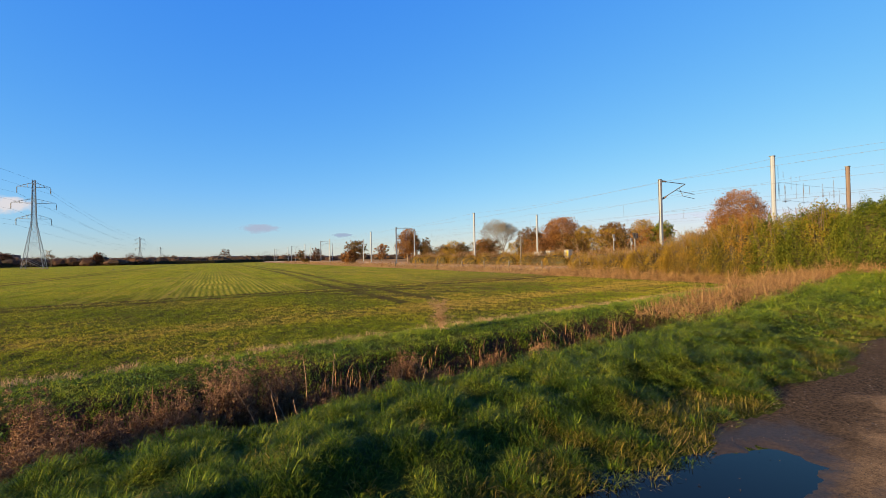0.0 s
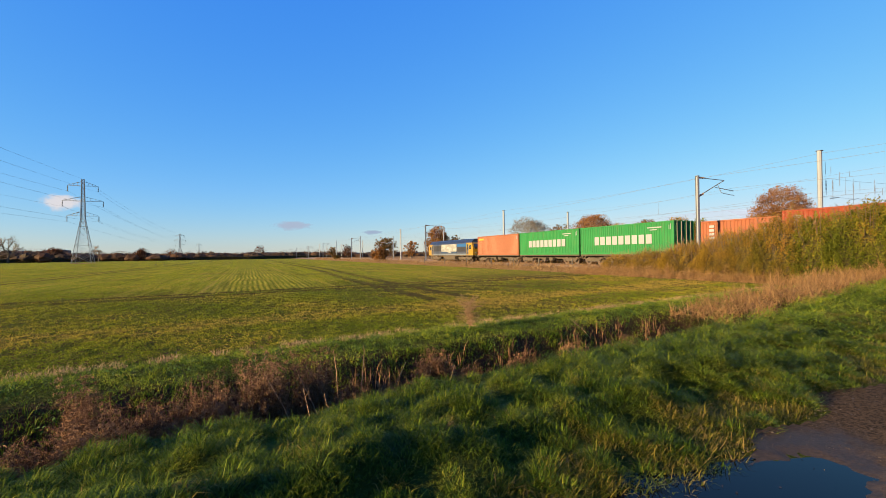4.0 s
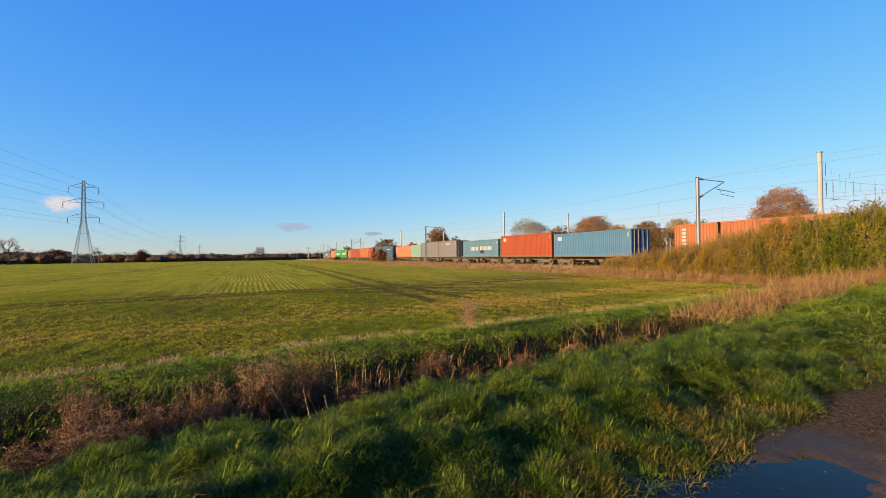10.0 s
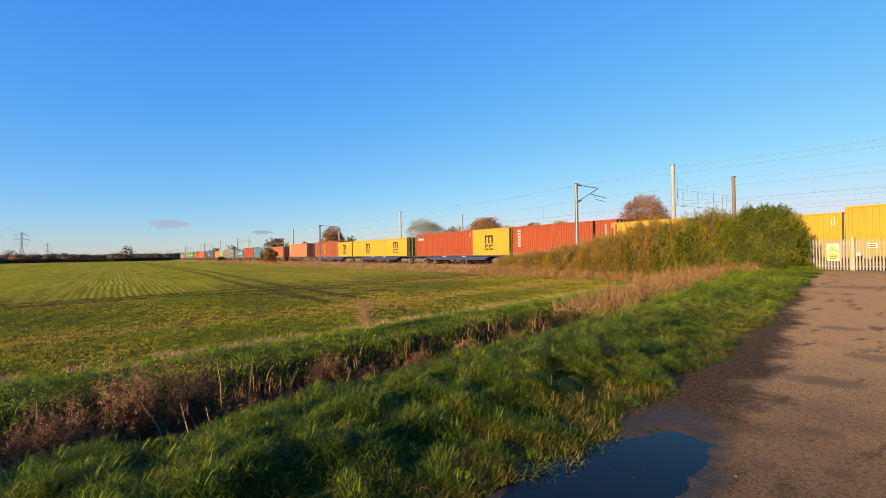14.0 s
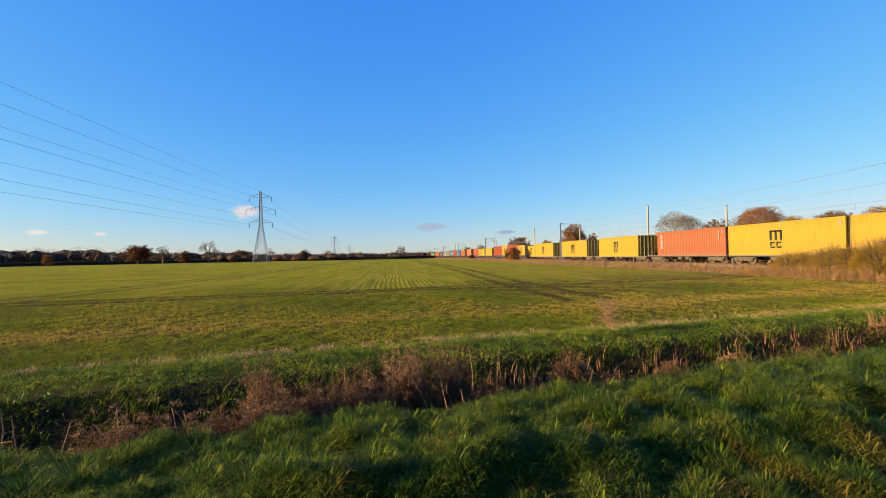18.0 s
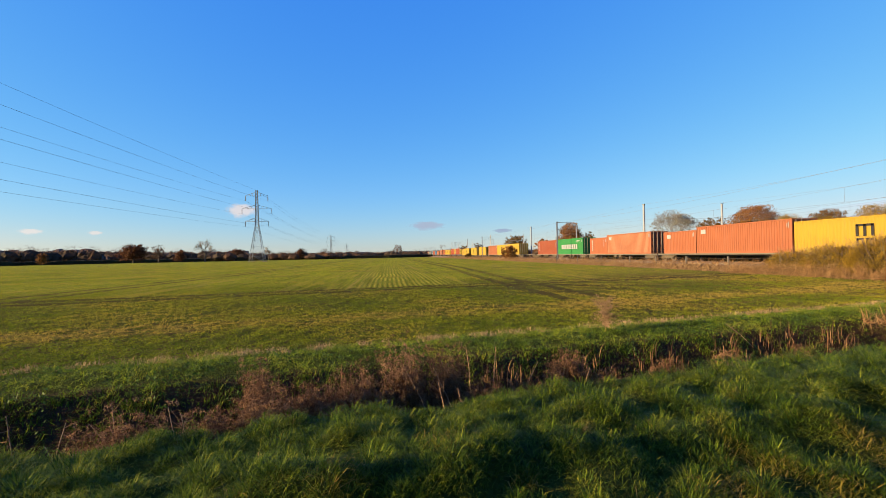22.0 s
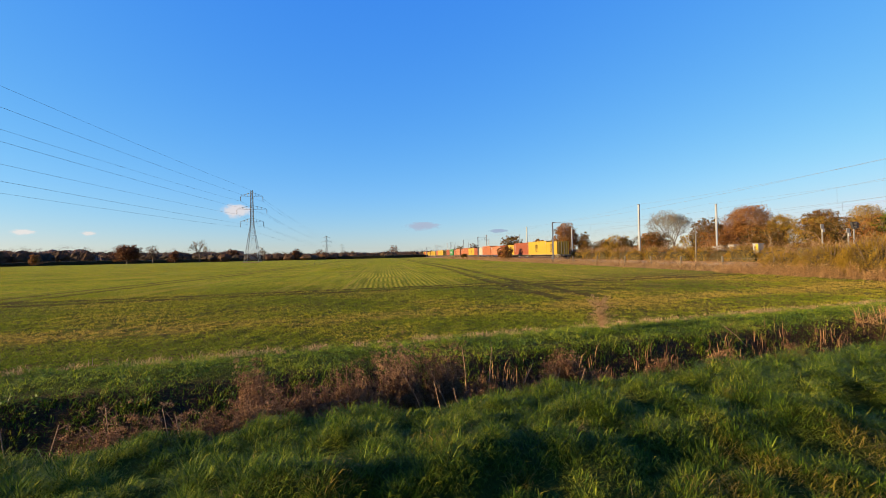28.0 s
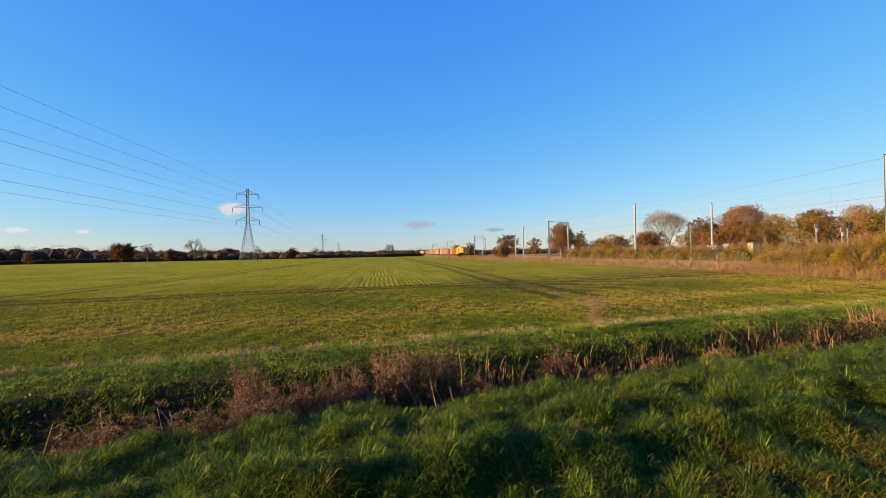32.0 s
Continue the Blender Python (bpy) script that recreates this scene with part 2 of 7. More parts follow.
# container and loco colours
for key, c in dict(red=(0.136, 0.0265, 0.0115), orange=(0.168, 0.057, 0.029), faded=(0.160, 0.056, 0.030), brown=(0.132, 0.034, 0.019), yellow=(0.198, 0.136, 0.014),
                   green=(0.012, 0.118, 0.035), navy=(0.020, 0.042, 0.088), grey=(0.080, 0.080, 0.102), teal=(0.088, 0.165, 0.156),
                   blue=(0.030, 0.080, 0.165), petrol=(0.042, 0.090, 0.150), cream=(0.19, 0.20, 0.195)).items():
    M["box_" + key] = paint("container_" + key, c, 0.7, 0.0, 0.13, dirt=(0.10, 0.045, 0.016) if key == 'yellow' else (0.12, 0.08, 0.05), dirtiness=0.42 if key == 'yellow' else 0.3, scale=0.5, gloss=0.2, fade=0.45 if key in ('orange', 'faded', 'brown', 'green', 'grey') else 0.2)
for key, c in dict(blue=(0.012, 0.017, 0.029), sky=(0.012, 0.065, 0.20), silver=(0.032, 0.04, 0.062), cab=(0.20, 0.118, 0.008), sill=(0.09, 0.11, 0.14), wagon=(0.016, 0.02, 0.06)).items():
    M["loco_" + key] = paint("livery_" + key, c, 0.35, 0.0, 0.08, dirtiness=0.35, scale=0.8)

# ---- mesh helpers ----
class Geo:
    """Collects quads and triangles of one part."""

    def __init__(self):
        self.v, self.f = [], []

    def add(self, verts, faces):
        k = len(self.v)
        self.v += [tuple(p) for p in verts]
        self.f += [tuple(i + k for i in q) for q in faces]
        return self

    def box(self, x0, x1, y0, y1, z0, z1, c=0.0):
        """A box, its four upright edges cut by c."""
        if c <= 0:
            p = [(x, y, z) for z in (z0, z1) for x, y in ((x0, y0), (x1, y0), (x1, y1), (x0, y1))]
            return self.add(p, [(3, 2, 1, 0), (4, 5, 6, 7), (0, 1, 5, 4), (1, 2, 6, 5), (2, 3, 7, 6), (3, 0, 4, 7)])
        o = [(x0 + c, y0), (x1 - c, y0), (x1, y0 + c), (x1, y1 - c), (x1 - c, y1), (x0 + c, y1), (x0, y1 - c), (x0, y0 + c)]
        p = [(x, y, z) for z in (z0, z1) for x, y in o]
        return self.add(p, [tuple(range(7, -1, -1)), tuple(range(8, 16))] + [(i, (i + 1) % 8, 8 + (i + 1) % 8, 8 + i) for i in range(8)])

    def tube(self, a, b, r0, r1=None, n=6, caps=True):
        a, b = Vector(a), Vector(b)
        r1 = r0 if r1 is None else r1
        w = (b - a).normalized()
        u = w.orthogonal().normalized()
        s = w.cross(u)
        ring = [(math.cos(k * math.tau / n), math.sin(k * math.tau / n)) for k in range(n)]
        p = [a + (u * c + s * d) * r0 for c, d in ring] + [b + (u * c + s * d) * r1 for c, d in ring]
        f = [(i, (i + 1) % n, n + (i + 1) % n, n + i) for i in range(n)]
        if caps:
            f += [tuple(range(n - 1, -1, -1)), tuple(range(n, 2 * n))]
        return self.add(p, f)

    def line(self, pts, r, n=4, r1=None):
        pts = [Vector(p) for p in pts]
        k = len(pts) - 1
        for i in range(k):
            a = r if r1 is None else r + (r1 - r) * i / k
            b = r if r1 is None else r + (r1 - r) * (i + 1) / k
            self.tube(pts[i], pts[i + 1], a, b, n, False)
        return self

    def prism(self, outline, x0, x1, axis=0):
        """An outline of two coordinates drawn out along an axis."""
        n = len(outline)

        def at(s, a, b):
            return (s, a, b) if axis == 0 else (a, s, b) if axis == 1 else (a, b, s)
        p = [at(x0, *o) for o in outline] + [at(x1, *o) for o in outline]
        f = [(i, (i + 1) % n, n + (i + 1) % n, n + i) for i in range(n)] + [tuple(range(n - 1, -1, -1)), tuple(range(n, 2 * n))]
        return self.add(p, f)

    def mesh(self, name, material, smooth=False):
        me = bpy.data.meshes.new(name)
        me.from_pydata(self.v, [], self.f)
        bm = bmesh.new()
        bm.from_mesh(me)
        bmesh.ops.recalc_face_normals(bm, faces=bm.faces)
        bm.to_mesh(me)
        bm.free()
        if smooth:
            me.polygons.foreach_set("use_smooth", [True] * len(me.polygons))
        me.materials.append(material)
        return me


def tri_mesh(name, verts, tris, material, smooth=False):
    """A mesh from arrays of places and triangles."""
    me = bpy.data.meshes.new(name)
    me.vertices.add(len(verts))
    me.vertices.foreach_set("co", np.asarray(verts, np.float32).ravel())
    me.loops.add(len(tris) * 3)
    me.loops.foreach_set("vertex_index", np.asarray(tris, np.int32).ravel())
    me.polygons.add(len(tris))
    me.polygons.foreach_set("loop_start", np.arange(len(tris), dtype=np.int32) * 3)
    if smooth:
        me.polygons.foreach_set("use_smooth", np.ones(len(tris), bool))
    me.update(calc_edges=True)
    me.materials.append(material)
    return me


def thing(name, label, category, group="", kind="", at=None):
    ob = new(name)
    ob.empty_display_size = 0.3
    if at is not None:
        ob.matrix_basis = at
    return tagged(ob, label, category, group, kind)


def part(name, geo, material, parent=None, label="", smooth=False, at=None):
    me = geo if isinstance(geo, bpy.types.Mesh) else geo.mesh(name, material, smooth)
    ob = new(name, me)
    ob.parent = parent
    if at is not None:
        ob.matrix_basis = at
    if label:
        ob["label"] = label
    return ob


rng = np.random.default_rng(7)


def smooth01(v, lo, hi):
    t = np.clip((v - lo) / (hi - lo), 0, 1)
    return t * t * (3 - 2 * t)


def lumps(x, y, size, seed=0):
    """Smooth uneven values between about -1 and 1, from a few crossed waves."""
    r = np.random.default_rng(seed)
    s = np.zeros(np.shape(x))
    for i in range(9):
        a, k, ph = r.uniform(0, math.tau), r.uniform(0.6, 1.9) * math.tau / size, r.uniform(0, math.tau)
        s += np.sin((x * math.cos(a) + y * math.sin(a)) * k + ph)
    return s / 4.0

# ---- ground: one sheet ----
# the lane, the verge and the ditch run along (CA, SA); p counts along them, q across, away from the lane
CA, SA = 0.978, 0.208


def pq(x, y):
    return CA * x + SA * y, -SA * x + CA * y


def xy(p, q):
    return CA * p - SA * q, SA * p + CA * q


def puddle_shape(p, q):
    """Below 0 inside the puddle."""
    return np.abs((p - 2.9) / 1.8) ** 3 + ((q - 1.52 + 0.19 * np.maximum(p - 3.0, 0)) / (0.48 - 0.06 * np.clip(p - 3.4, 0, 1.5))) ** 2 - 1 + 0.10 * lumps(p, q, 0.9, 5) + 0.10 * lumps(p, q, 0.35, 10) + 0.06 * lumps(p, q, 0.13, 8)


# humps of the verge: along, across, height, half length, half width
# first three added, the nearest out of view, to make a shade band
HUMPS = ((0.5, 2.85, 0.20, 0.7, 0.3), (2.1, 2.82, 0.12, 0.45, 0.22), (3.0, 2.76, -0.07, 0.5, 0.2), (0.9, 3.3, 0.07, 0.6, 0.5), (4.3, 2.7, 0.07, 0.5, 0.4), (6.9, 2.5, 0.08, 0.5, 0.5), (2.6, 3.6, 0.05, 0.5, 0.4))
TRAMLINES = (6.9, 8.6, -19.0, -17.2)


def tram_drift(y):
    return 1.3 * smooth01(y, 26, 70)


def height(x, y):
    x, y = np.asarray(x, float), np.asarray(y, float)
    p, q = pq(x, y)
    ramp = 0.52 * smooth01(p, 9, 28) * (1 - smooth01(q, 5.5, 9.5)) * (1 - smooth01(x, 30.2, 32.5))
    far = np.hypot(x, y)
    near = 1 - smooth01(far, 25, 60)
    verge = smooth01(q, 1.7, 2.6) * (1 - smooth01(q, 4.5, 5.4))
    z = -0.2 * smooth01(q, 5.0, 9.0) + ramp
    shelf = smooth01(q + 0.18 * lumps(p, p * 0, 1.7, 9), 2.55, 3.05) * (1 - 0.8 * smooth01(q, 3.3, 4.8))
    z = z + verge * (0.02 + 0.15 * shelf * (1 - smooth01(p, 14, 24)) + (0.050 * lumps(x, y, 1.5, 1) + 0.054 * lumps(x, y, 0.75, 6)) * near)
    z = z + verge * near * 0.04 * lumps(x, y, 2.1, 7) * np.exp(-((q - 3.1) / 0.8) ** 2)
    for hp, hq, ha, wp, wq in HUMPS:
        z = z + verge * ha * np.exp(-((p - hp) / wp) ** 2 - ((q - hq) / wq) ** 2)
    ends = (1 - smooth01(p, 22, 30)) * smooth01(p, -60, -50)
    ditch = smooth01(q, 4.65, 5.4) * (1 - smooth01(q, 6.45, 7.5)) * ends
    z = z - 0.85 * ditch * (1 + 0.15 * lumps(p, q, 3, 2))
    bank = np.exp(-((q - 8.5) / 0.8) ** 2) * ends
    z = z + 0.10 * bank
    field = smooth01(q, 9.2, 10.2) * (1 - smooth01(x, 26, 28))
    z = z + field * near * 0.025 * lumps(x, y, 0.8, 3)
    # wheel ruts of the tramlines
    for cx in TRAMLINES:
        z = z - 0.04 * field * np.exp(-((x - cx - tram_drift(y)) / 0.22) ** 2) * smooth01(q, 14, 17)
    z = z - 0.06 * np.exp(-((q - 24.4) / 0.25) ** 2) * field - 0.06 * np.exp(-((q - 26.1) / 0.25) ** 2) * field
    road = (1 - smooth01(q, 1.5, 1.95)) * smooth01(q, -3.4, -2.8)
    z = z + road * near * 0.004 * lumps(x, y, 1.9, 4)
    z = z - 0.05 * (1 - smooth01(puddle_shape(p, q), -0.6, 0.7))
    # cess and ballast of the railway
    rail = smooth01(x, 30.3, 32.4)
    z = z * (1 - rail) + 0.06 * rail
    return z


def spread(lo, hi, fine_lo, fine_hi, step, grow=1.16):
    mid = list(np.arange(fine_lo, fine_hi + 1e-6, step))
    up, d = [], step
    c = fine_hi
    while c < hi:
        d *= grow
        c += d
        up.append(c)
    down, d, c = [], step, fine_lo
    while c > lo:
        d *= grow
        c -= d
        down.append(c)
    return np.array(down[::-1] + mid + up)


def ground_material():
    t = Tree("field_and_verge_soil")
    sep = t.t.nodes.new("ShaderNodeSeparateXYZ")
    t.put(sep.inputs[0], t.coords())
    x, y = sep.outputs[0], sep.outputs[1]
    wob = t.math("MULTIPLY", t.math("SUBTRACT", t.noise(0.9, 4), 0.5), 0.9)
    q = t.math("ADD", t.math("ADD", t.math("MULTIPLY", x, -SA), t.math("MULTIPLY", y, CA)), wob)
    fine, mid, big = t.noise(18, 4, 0.65), t.noise(2.5, 4), t.noise(0.12, 4)
    soil = t.mix(fine, (0.0258, 0.0172, 0.00946), (0.086, 0.05676, 0.02924))
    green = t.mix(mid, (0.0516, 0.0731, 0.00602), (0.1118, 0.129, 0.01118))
    # brighter far off: sun on upright blades is put into the ground colour
    far_lit_green = t.mix(mid, (0.16, 0.21, 0.010), (0.30, 0.33, 0.016))
    green = t.mix(t.step(q, 22.0, 40.0), green, far_lit_green)
    # rows drilled along y, with pale streaks where the plants are thin
    rows = t.noise(1.0, 3, 0.5, stretch=(2.6, 0.02, 0))
    wide = t.noise(1.0, 3, 0.5, stretch=(0.35, 0.012, 0))
    thin = t.math("MULTIPLY", t.step(rows, 0.50, 0.62), t.step(wide, 0.42, 0.6))
    cover = t.step(t.math("ADD", t.noise(13, 4, 0.7), t.math("MULTIPLY", big, 0.3)), 0.52, 0.68)
    sway = t.math('MULTIPLY', t.math('SUBTRACT', t.noise(0.05, 2), 0.5), 0.9)
    drill = t.math('SINE', t.math('MULTIPLY', t.math('ADD', t.math('ADD', x, sway), t.math('MULTIPLY', wob, 0.06)), math.tau / 0.32))
    drill = t.math('MULTIPLY', t.math('ADD', t.math('MULTIPLY', drill, 0.5), 0.5), t.step(q, 25.5, 27.5))
    fan = t.math('MULTIPLY', t.step(t.math('ABSOLUTE', t.math('ADD', x, t.math('ADD', t.math('MULTIPLY', wob, 1.5), -0.6))), 5.2, 1.4), t.math('MULTIPLY', t.step(q, 110.0, 50.0), t.math('ADD', 0.35, t.math('MULTIPLY', t.step(t.noise(0.7, 4, 0.6, stretch=(1.0, 0.25, 0)), 0.35, 0.65), 0.65))))
    crop = t.mix(cover, soil, green)
    crop = t.mix(t.math('MULTIPLY', t.math('MULTIPLY', fan, 0.85), t.step(q, 25.5, 27.5)), crop, (0.075, 0.110, 0.008))
    band = t.math('MULTIPLY', t.step(t.math('ABSOLUTE', t.math('SUBTRACT', q, 14.0)), 1.3, 0.3), t.step(mid, 0.4, 0.6))
    crop = t.mix(t.math('MULTIPLY', band, 0.6), crop, (0.2064, 0.1462, 0.0344))
    crop = t.mix(t.math('MULTIPLY', drill, t.math('MULTIPLY', fan, 0.95)), crop, (0.37, 0.33, 0.045))
    east = t.math('MULTIPLY', t.step(x, 4.0, 18.0), t.math('SUBTRACT', 1.0, t.math('MULTIPLY', t.step(y, 40.0, 90.0), 0.7)))
    crop = t.mix(t.math('MULTIPLY', t.math('MULTIPLY', east, t.step(mid, 0.35, 0.6)), 0.6), crop, t.mix(fine, (0.085, 0.058, 0.022), (0.27, 0.19, 0.055)))
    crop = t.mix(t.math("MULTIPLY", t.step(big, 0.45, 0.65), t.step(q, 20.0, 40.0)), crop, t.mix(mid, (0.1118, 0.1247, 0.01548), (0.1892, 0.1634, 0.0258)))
    crop = t.mix(t.math("MULTIPLY", t.math("MULTIPLY", thin, 0.8), t.step(q, 25.5, 27.5)), crop, (0.2322, 0.1978, 0.043))
    # gaps of dark soil between the plants, drawn out along the rows
    gaps = t.math("MULTIPLY", t.step(t.noise(5.0, 4, 0.7, stretch=(1.0, 0.45, 0)), 0.52, 0.66), t.step(t.noise(0.22, 4, 0.6), 0.25, 0.6))
    crop = t.mix(t.math("MULTIPLY", gaps, 0.75), crop, t.mix(fine, (0.024, 0.022, 0.008), (0.06, 0.048, 0.018)))
    streak = t.math("MULTIPLY", t.step(t.noise(1.0, 4, 0.65, stretch=(1.5, 0.05, 0)), 0.50, 0.64), t.step(q, 26.0, 30.0))
    crop = t.mix(t.math("MULTIPLY", streak, 0.65), crop, (0.075, 0.095, 0.008))
    # bare soil in wheel ruts and wet hollows
    ruts = None
    drift = t.math("MULTIPLY", t.step(y, 26.0, 70.0), -1.3)
    for cx in TRAMLINES:
        d = t.math("ABSOLUTE", t.math("SUBTRACT", t.math("ADD", t.math("ADD", x, drift), t.math("MULTIPLY", wob, 0.5)), cx))
        r = t.math("MULTIPLY", t.math("SUBTRACT", 1.0, t.step(d, 0.2, 0.6)), t.step(q, 13.5, 17.0))
        ruts = r if ruts is None else t.math("MAXIMUM", ruts, r)
    for cq in (24.4, 26.1):
        d = t.math("ABSOLUTE", t.math("SUBTRACT", q, cq))
        ruts = t.math("MAXIMUM", ruts, t.math("SUBTRACT", 1.0, t.step(d, 0.25, 0.85)))
    wet = t.math("MULTIPLY", t.step(t.noise(0.09, 3, stretch=(1, 0.6, 1)), 0.60, 0.72), t.step(x, 6.0, 14.0))
    # poached ground where the tramlines meet the headland
    gx, gy = t.math("DIVIDE", t.math("SUBTRACT", x, 9.5), 5.5), t.math("DIVIDE", t.math("SUBTRACT", y, 24.0), 4.5)
    gate = t.step(t.math("ADD", t.math("MULTIPLY", gx, gx), t.math("MULTIPLY", gy, gy)), 1.0, 0.1)
    ruts = t.math("MAXIMUM", ruts, t.math("MULTIPLY", gate, t.step(t.noise(0.5, 5, 0.6), 0.44, 0.56)))
    bare = t.math("MULTIPLY", t.math("MULTIPLY", t.math("MAXIMUM", ruts, wet), 0.68), t.step(t.noise(0.7, 5, 0.65), 0.30, 0.55))
    crop = t.mix(bare, crop, t.mix(fine, (0.02408, 0.01548, 0.01032), (0.0559, 0.03612, 0.02322)))
    thatch = t.mix(mid, (0.01892, 0.0301, 0.00688), (0.0602, 0.0731, 0.01548))
    mud = t.mix(fine, (0.0215, 0.01376, 0.0086), (0.086, 0.05332, 0.03268))
    col = t.mix(t.step(q, 9.0, 9.7), thatch, crop)
    ditch = t.math("MULTIPLY", t.step(q, 4.8, 5.4), t.math("SUBTRACT", 1.0, t.step(q, 7.2, 8.0)))
    ditch = t.math("MULTIPLY", ditch, t.math("SUBTRACT", 1.0, t.step(x, 24.0, 30.0)))
    col = t.mix(ditch, col, mud)
    straw = t.mix(mid, (0.1376, 0.086, 0.043), (0.258, 0.172, 0.086))
    edge = t.math("ADD", x, t.math("MULTIPLY", wob, 1.2))
    col = t.mix(t.step(edge, 26.5, 28.0), col, straw)
    stone = t.mix(t.node("TexVoronoi", "Color", Vector=t.coords(), Scale=14.0), (0.086, 0.0731, 0.0602), (0.2236, 0.1892, 0.1548))
    col = t.mix(t.math("MULTIPLY", t.step(edge, 31.2, 32.2), t.math("SUBTRACT", 1.0, t.step(edge, 54.0, 56.0))), col, stone)
    t.bump(t.math("ADD", fine, t.math("MULTIPLY", mid, 1.5)), 1.0, 0.14)
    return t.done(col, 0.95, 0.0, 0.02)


M["ground"] = ground_material()


def grid_sheet(name, gx, gy, zfun, material, keep=None):
    X, Y = np.meshgrid(gx, gy, indexing="ij")
    Z = zfun(X, Y)
    n, m = X.shape
    v = np.stack([X, Y, Z], -1).reshape(-1, 3)
    i = (np.arange(n - 1)[:, None] * m + np.arange(m - 1)[None]).ravel()
    quads = np.stack([i, i + m, i + m + 1, i + 1], 1)
    if keep is not None:
        quads = quads[keep(v[quads].mean(1))]
        used = np.unique(quads)
        back = np.zeros(len(v), np.int64)
        back[used] = np.arange(len(used))
        v, quads = v[used], back[quads]
    tris = np.concatenate([quads[:, [0, 1, 2]], quads[:, [0, 2, 3]]])
    return new(name, tri_mesh(name, v, tris, material, True))


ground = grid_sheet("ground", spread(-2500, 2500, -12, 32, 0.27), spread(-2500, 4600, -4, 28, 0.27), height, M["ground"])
tagged(ground, "flat winter field with grass verge and muddy ditch", "ground", kind="structure")

# the lane: worn tarmac with grit, mud along its edge
t = Tree("worn_tarmac")
sep = t.t.nodes.new("ShaderNodeSeparateXYZ")
t.put(sep.inputs[0], t.coords())
grit, blot, patch = t.node("TexVoronoi", "Distance", Vector=t.coords(), Scale=70.0), t.noise(1.6, 6, 0.62, stretch=(0.6, 1.6, 1)), t.noise(0.35, 4)
speck = t.noise(38, 4, 0.75)
col = t.mix(t.step(grit, 0.1, 0.6), (0.4, 0.268, 0.16), (0.192, 0.1264, 0.0768))
col = t.mix(t.math("MULTIPLY", patch, 0.5), col, (0.272, 0.18, 0.108))
col = t.mix(t.math("MULTIPLY", t.step(speck, 0.48, 0.60), 0.55), col, (0.072, 0.0496, 0.0336))
col = t.mix(t.math("MULTIPLY", t.step(t.noise(24, 5, 0.8), 0.60, 0.68), 0.6), col, (0.304, 0.232, 0.16))
col = t.mix(t.math("MULTIPLY", t.step(blot, 0.56, 0.66), 0.75), col, (0.048, 0.0344, 0.0264))
qq = t.math("ADD", t.math("MULTIPLY", sep.outputs[0], -SA), t.math("MULTIPLY", sep.outputs[1], CA))
qq = t.math("ADD", qq, t.math("MULTIPLY", t.math("SUBTRACT", t.noise(1.2, 8, 0.68), 0.5), 1.6))
along = t.math("ADD", t.math("MULTIPLY", sep.outputs[0], CA), t.math("MULTIPLY", sep.outputs[1], SA))
damp = t.step(t.math("ADD", along, t.math("MULTIPLY", t.noise(0.8, 6, 0.65), 6.0)), 13.0, 5.0)
col = t.mix(t.math("MULTIPLY", damp, 0.86), col, t.mix(t.step(speck, 0.40, 0.62), (0.052, 0.037, 0.028), (0.024, 0.018, 0.015)))
recede = t.math("MULTIPLY", t.math("SUBTRACT", along, 8.0), 0.05, clamp=True)
muddy = t.step(t.math("SUBTRACT", qq, recede), 0.75, 1.25)
col = t.mix(muddy, col, t.mix(t.step(t.noise(32, 6, 0.8), 0.38, 0.64), (0.012, 0.009, 0.006), (0.074, 0.050, 0.034)))
# wet stains and shallow potholes: along, across, half length, half width
wetness = None
nudge = t.math("MULTIPLY", t.math("SUBTRACT", t.noise(3.5, 5, 0.65), 0.5), 1.6)
cross = t.math("ADD", t.math("MULTIPLY", sep.outputs[0], -SA), t.math("MULTIPLY", sep.outputs[1], CA))
for a, b, la, lb in ((4.25, 0.63, 0.13, 0.10), (4.44, 0.2, 0.12, 0.09), (3.9, 0.15, 0.12, 0.07), (9.4, -0.1, 0.32, 0.5), (7.4, 0.45, 0.3, 0.45), (20.5, 0.2, 0.5, 1.4), (5.3, 0.35, 0.14, 0.2),
                     (12.2, 0.5, 0.3, 0.4), (14.2, -0.6, 0.4, 0.5), (6.6, -0.5, 0.2, 0.25)):
    u, w = t.math("DIVIDE", t.math("SUBTRACT", along, a), la), t.math("DIVIDE", t.math("SUBTRACT", cross, b), lb)
    d = t.step(t.math("ADD", t.math("ADD", t.math("MULTIPLY", u, u), t.math("MULTIPLY", w, w)), nudge), 1.2, 0.3)
    wetness = d if wetness is None else t.math("MAXIMUM", wetness, d)
col = t.mix(t.math("MULTIPLY", wetness, 0.5), col, (0.042, 0.031, 0.026))
t.bump(t.math("ADD", t.math("MULTIPLY", grit, 0.6), t.math("MULTIPLY", t.noise(38, 3, 0.6), 0.8)), 0.35, 0.005)
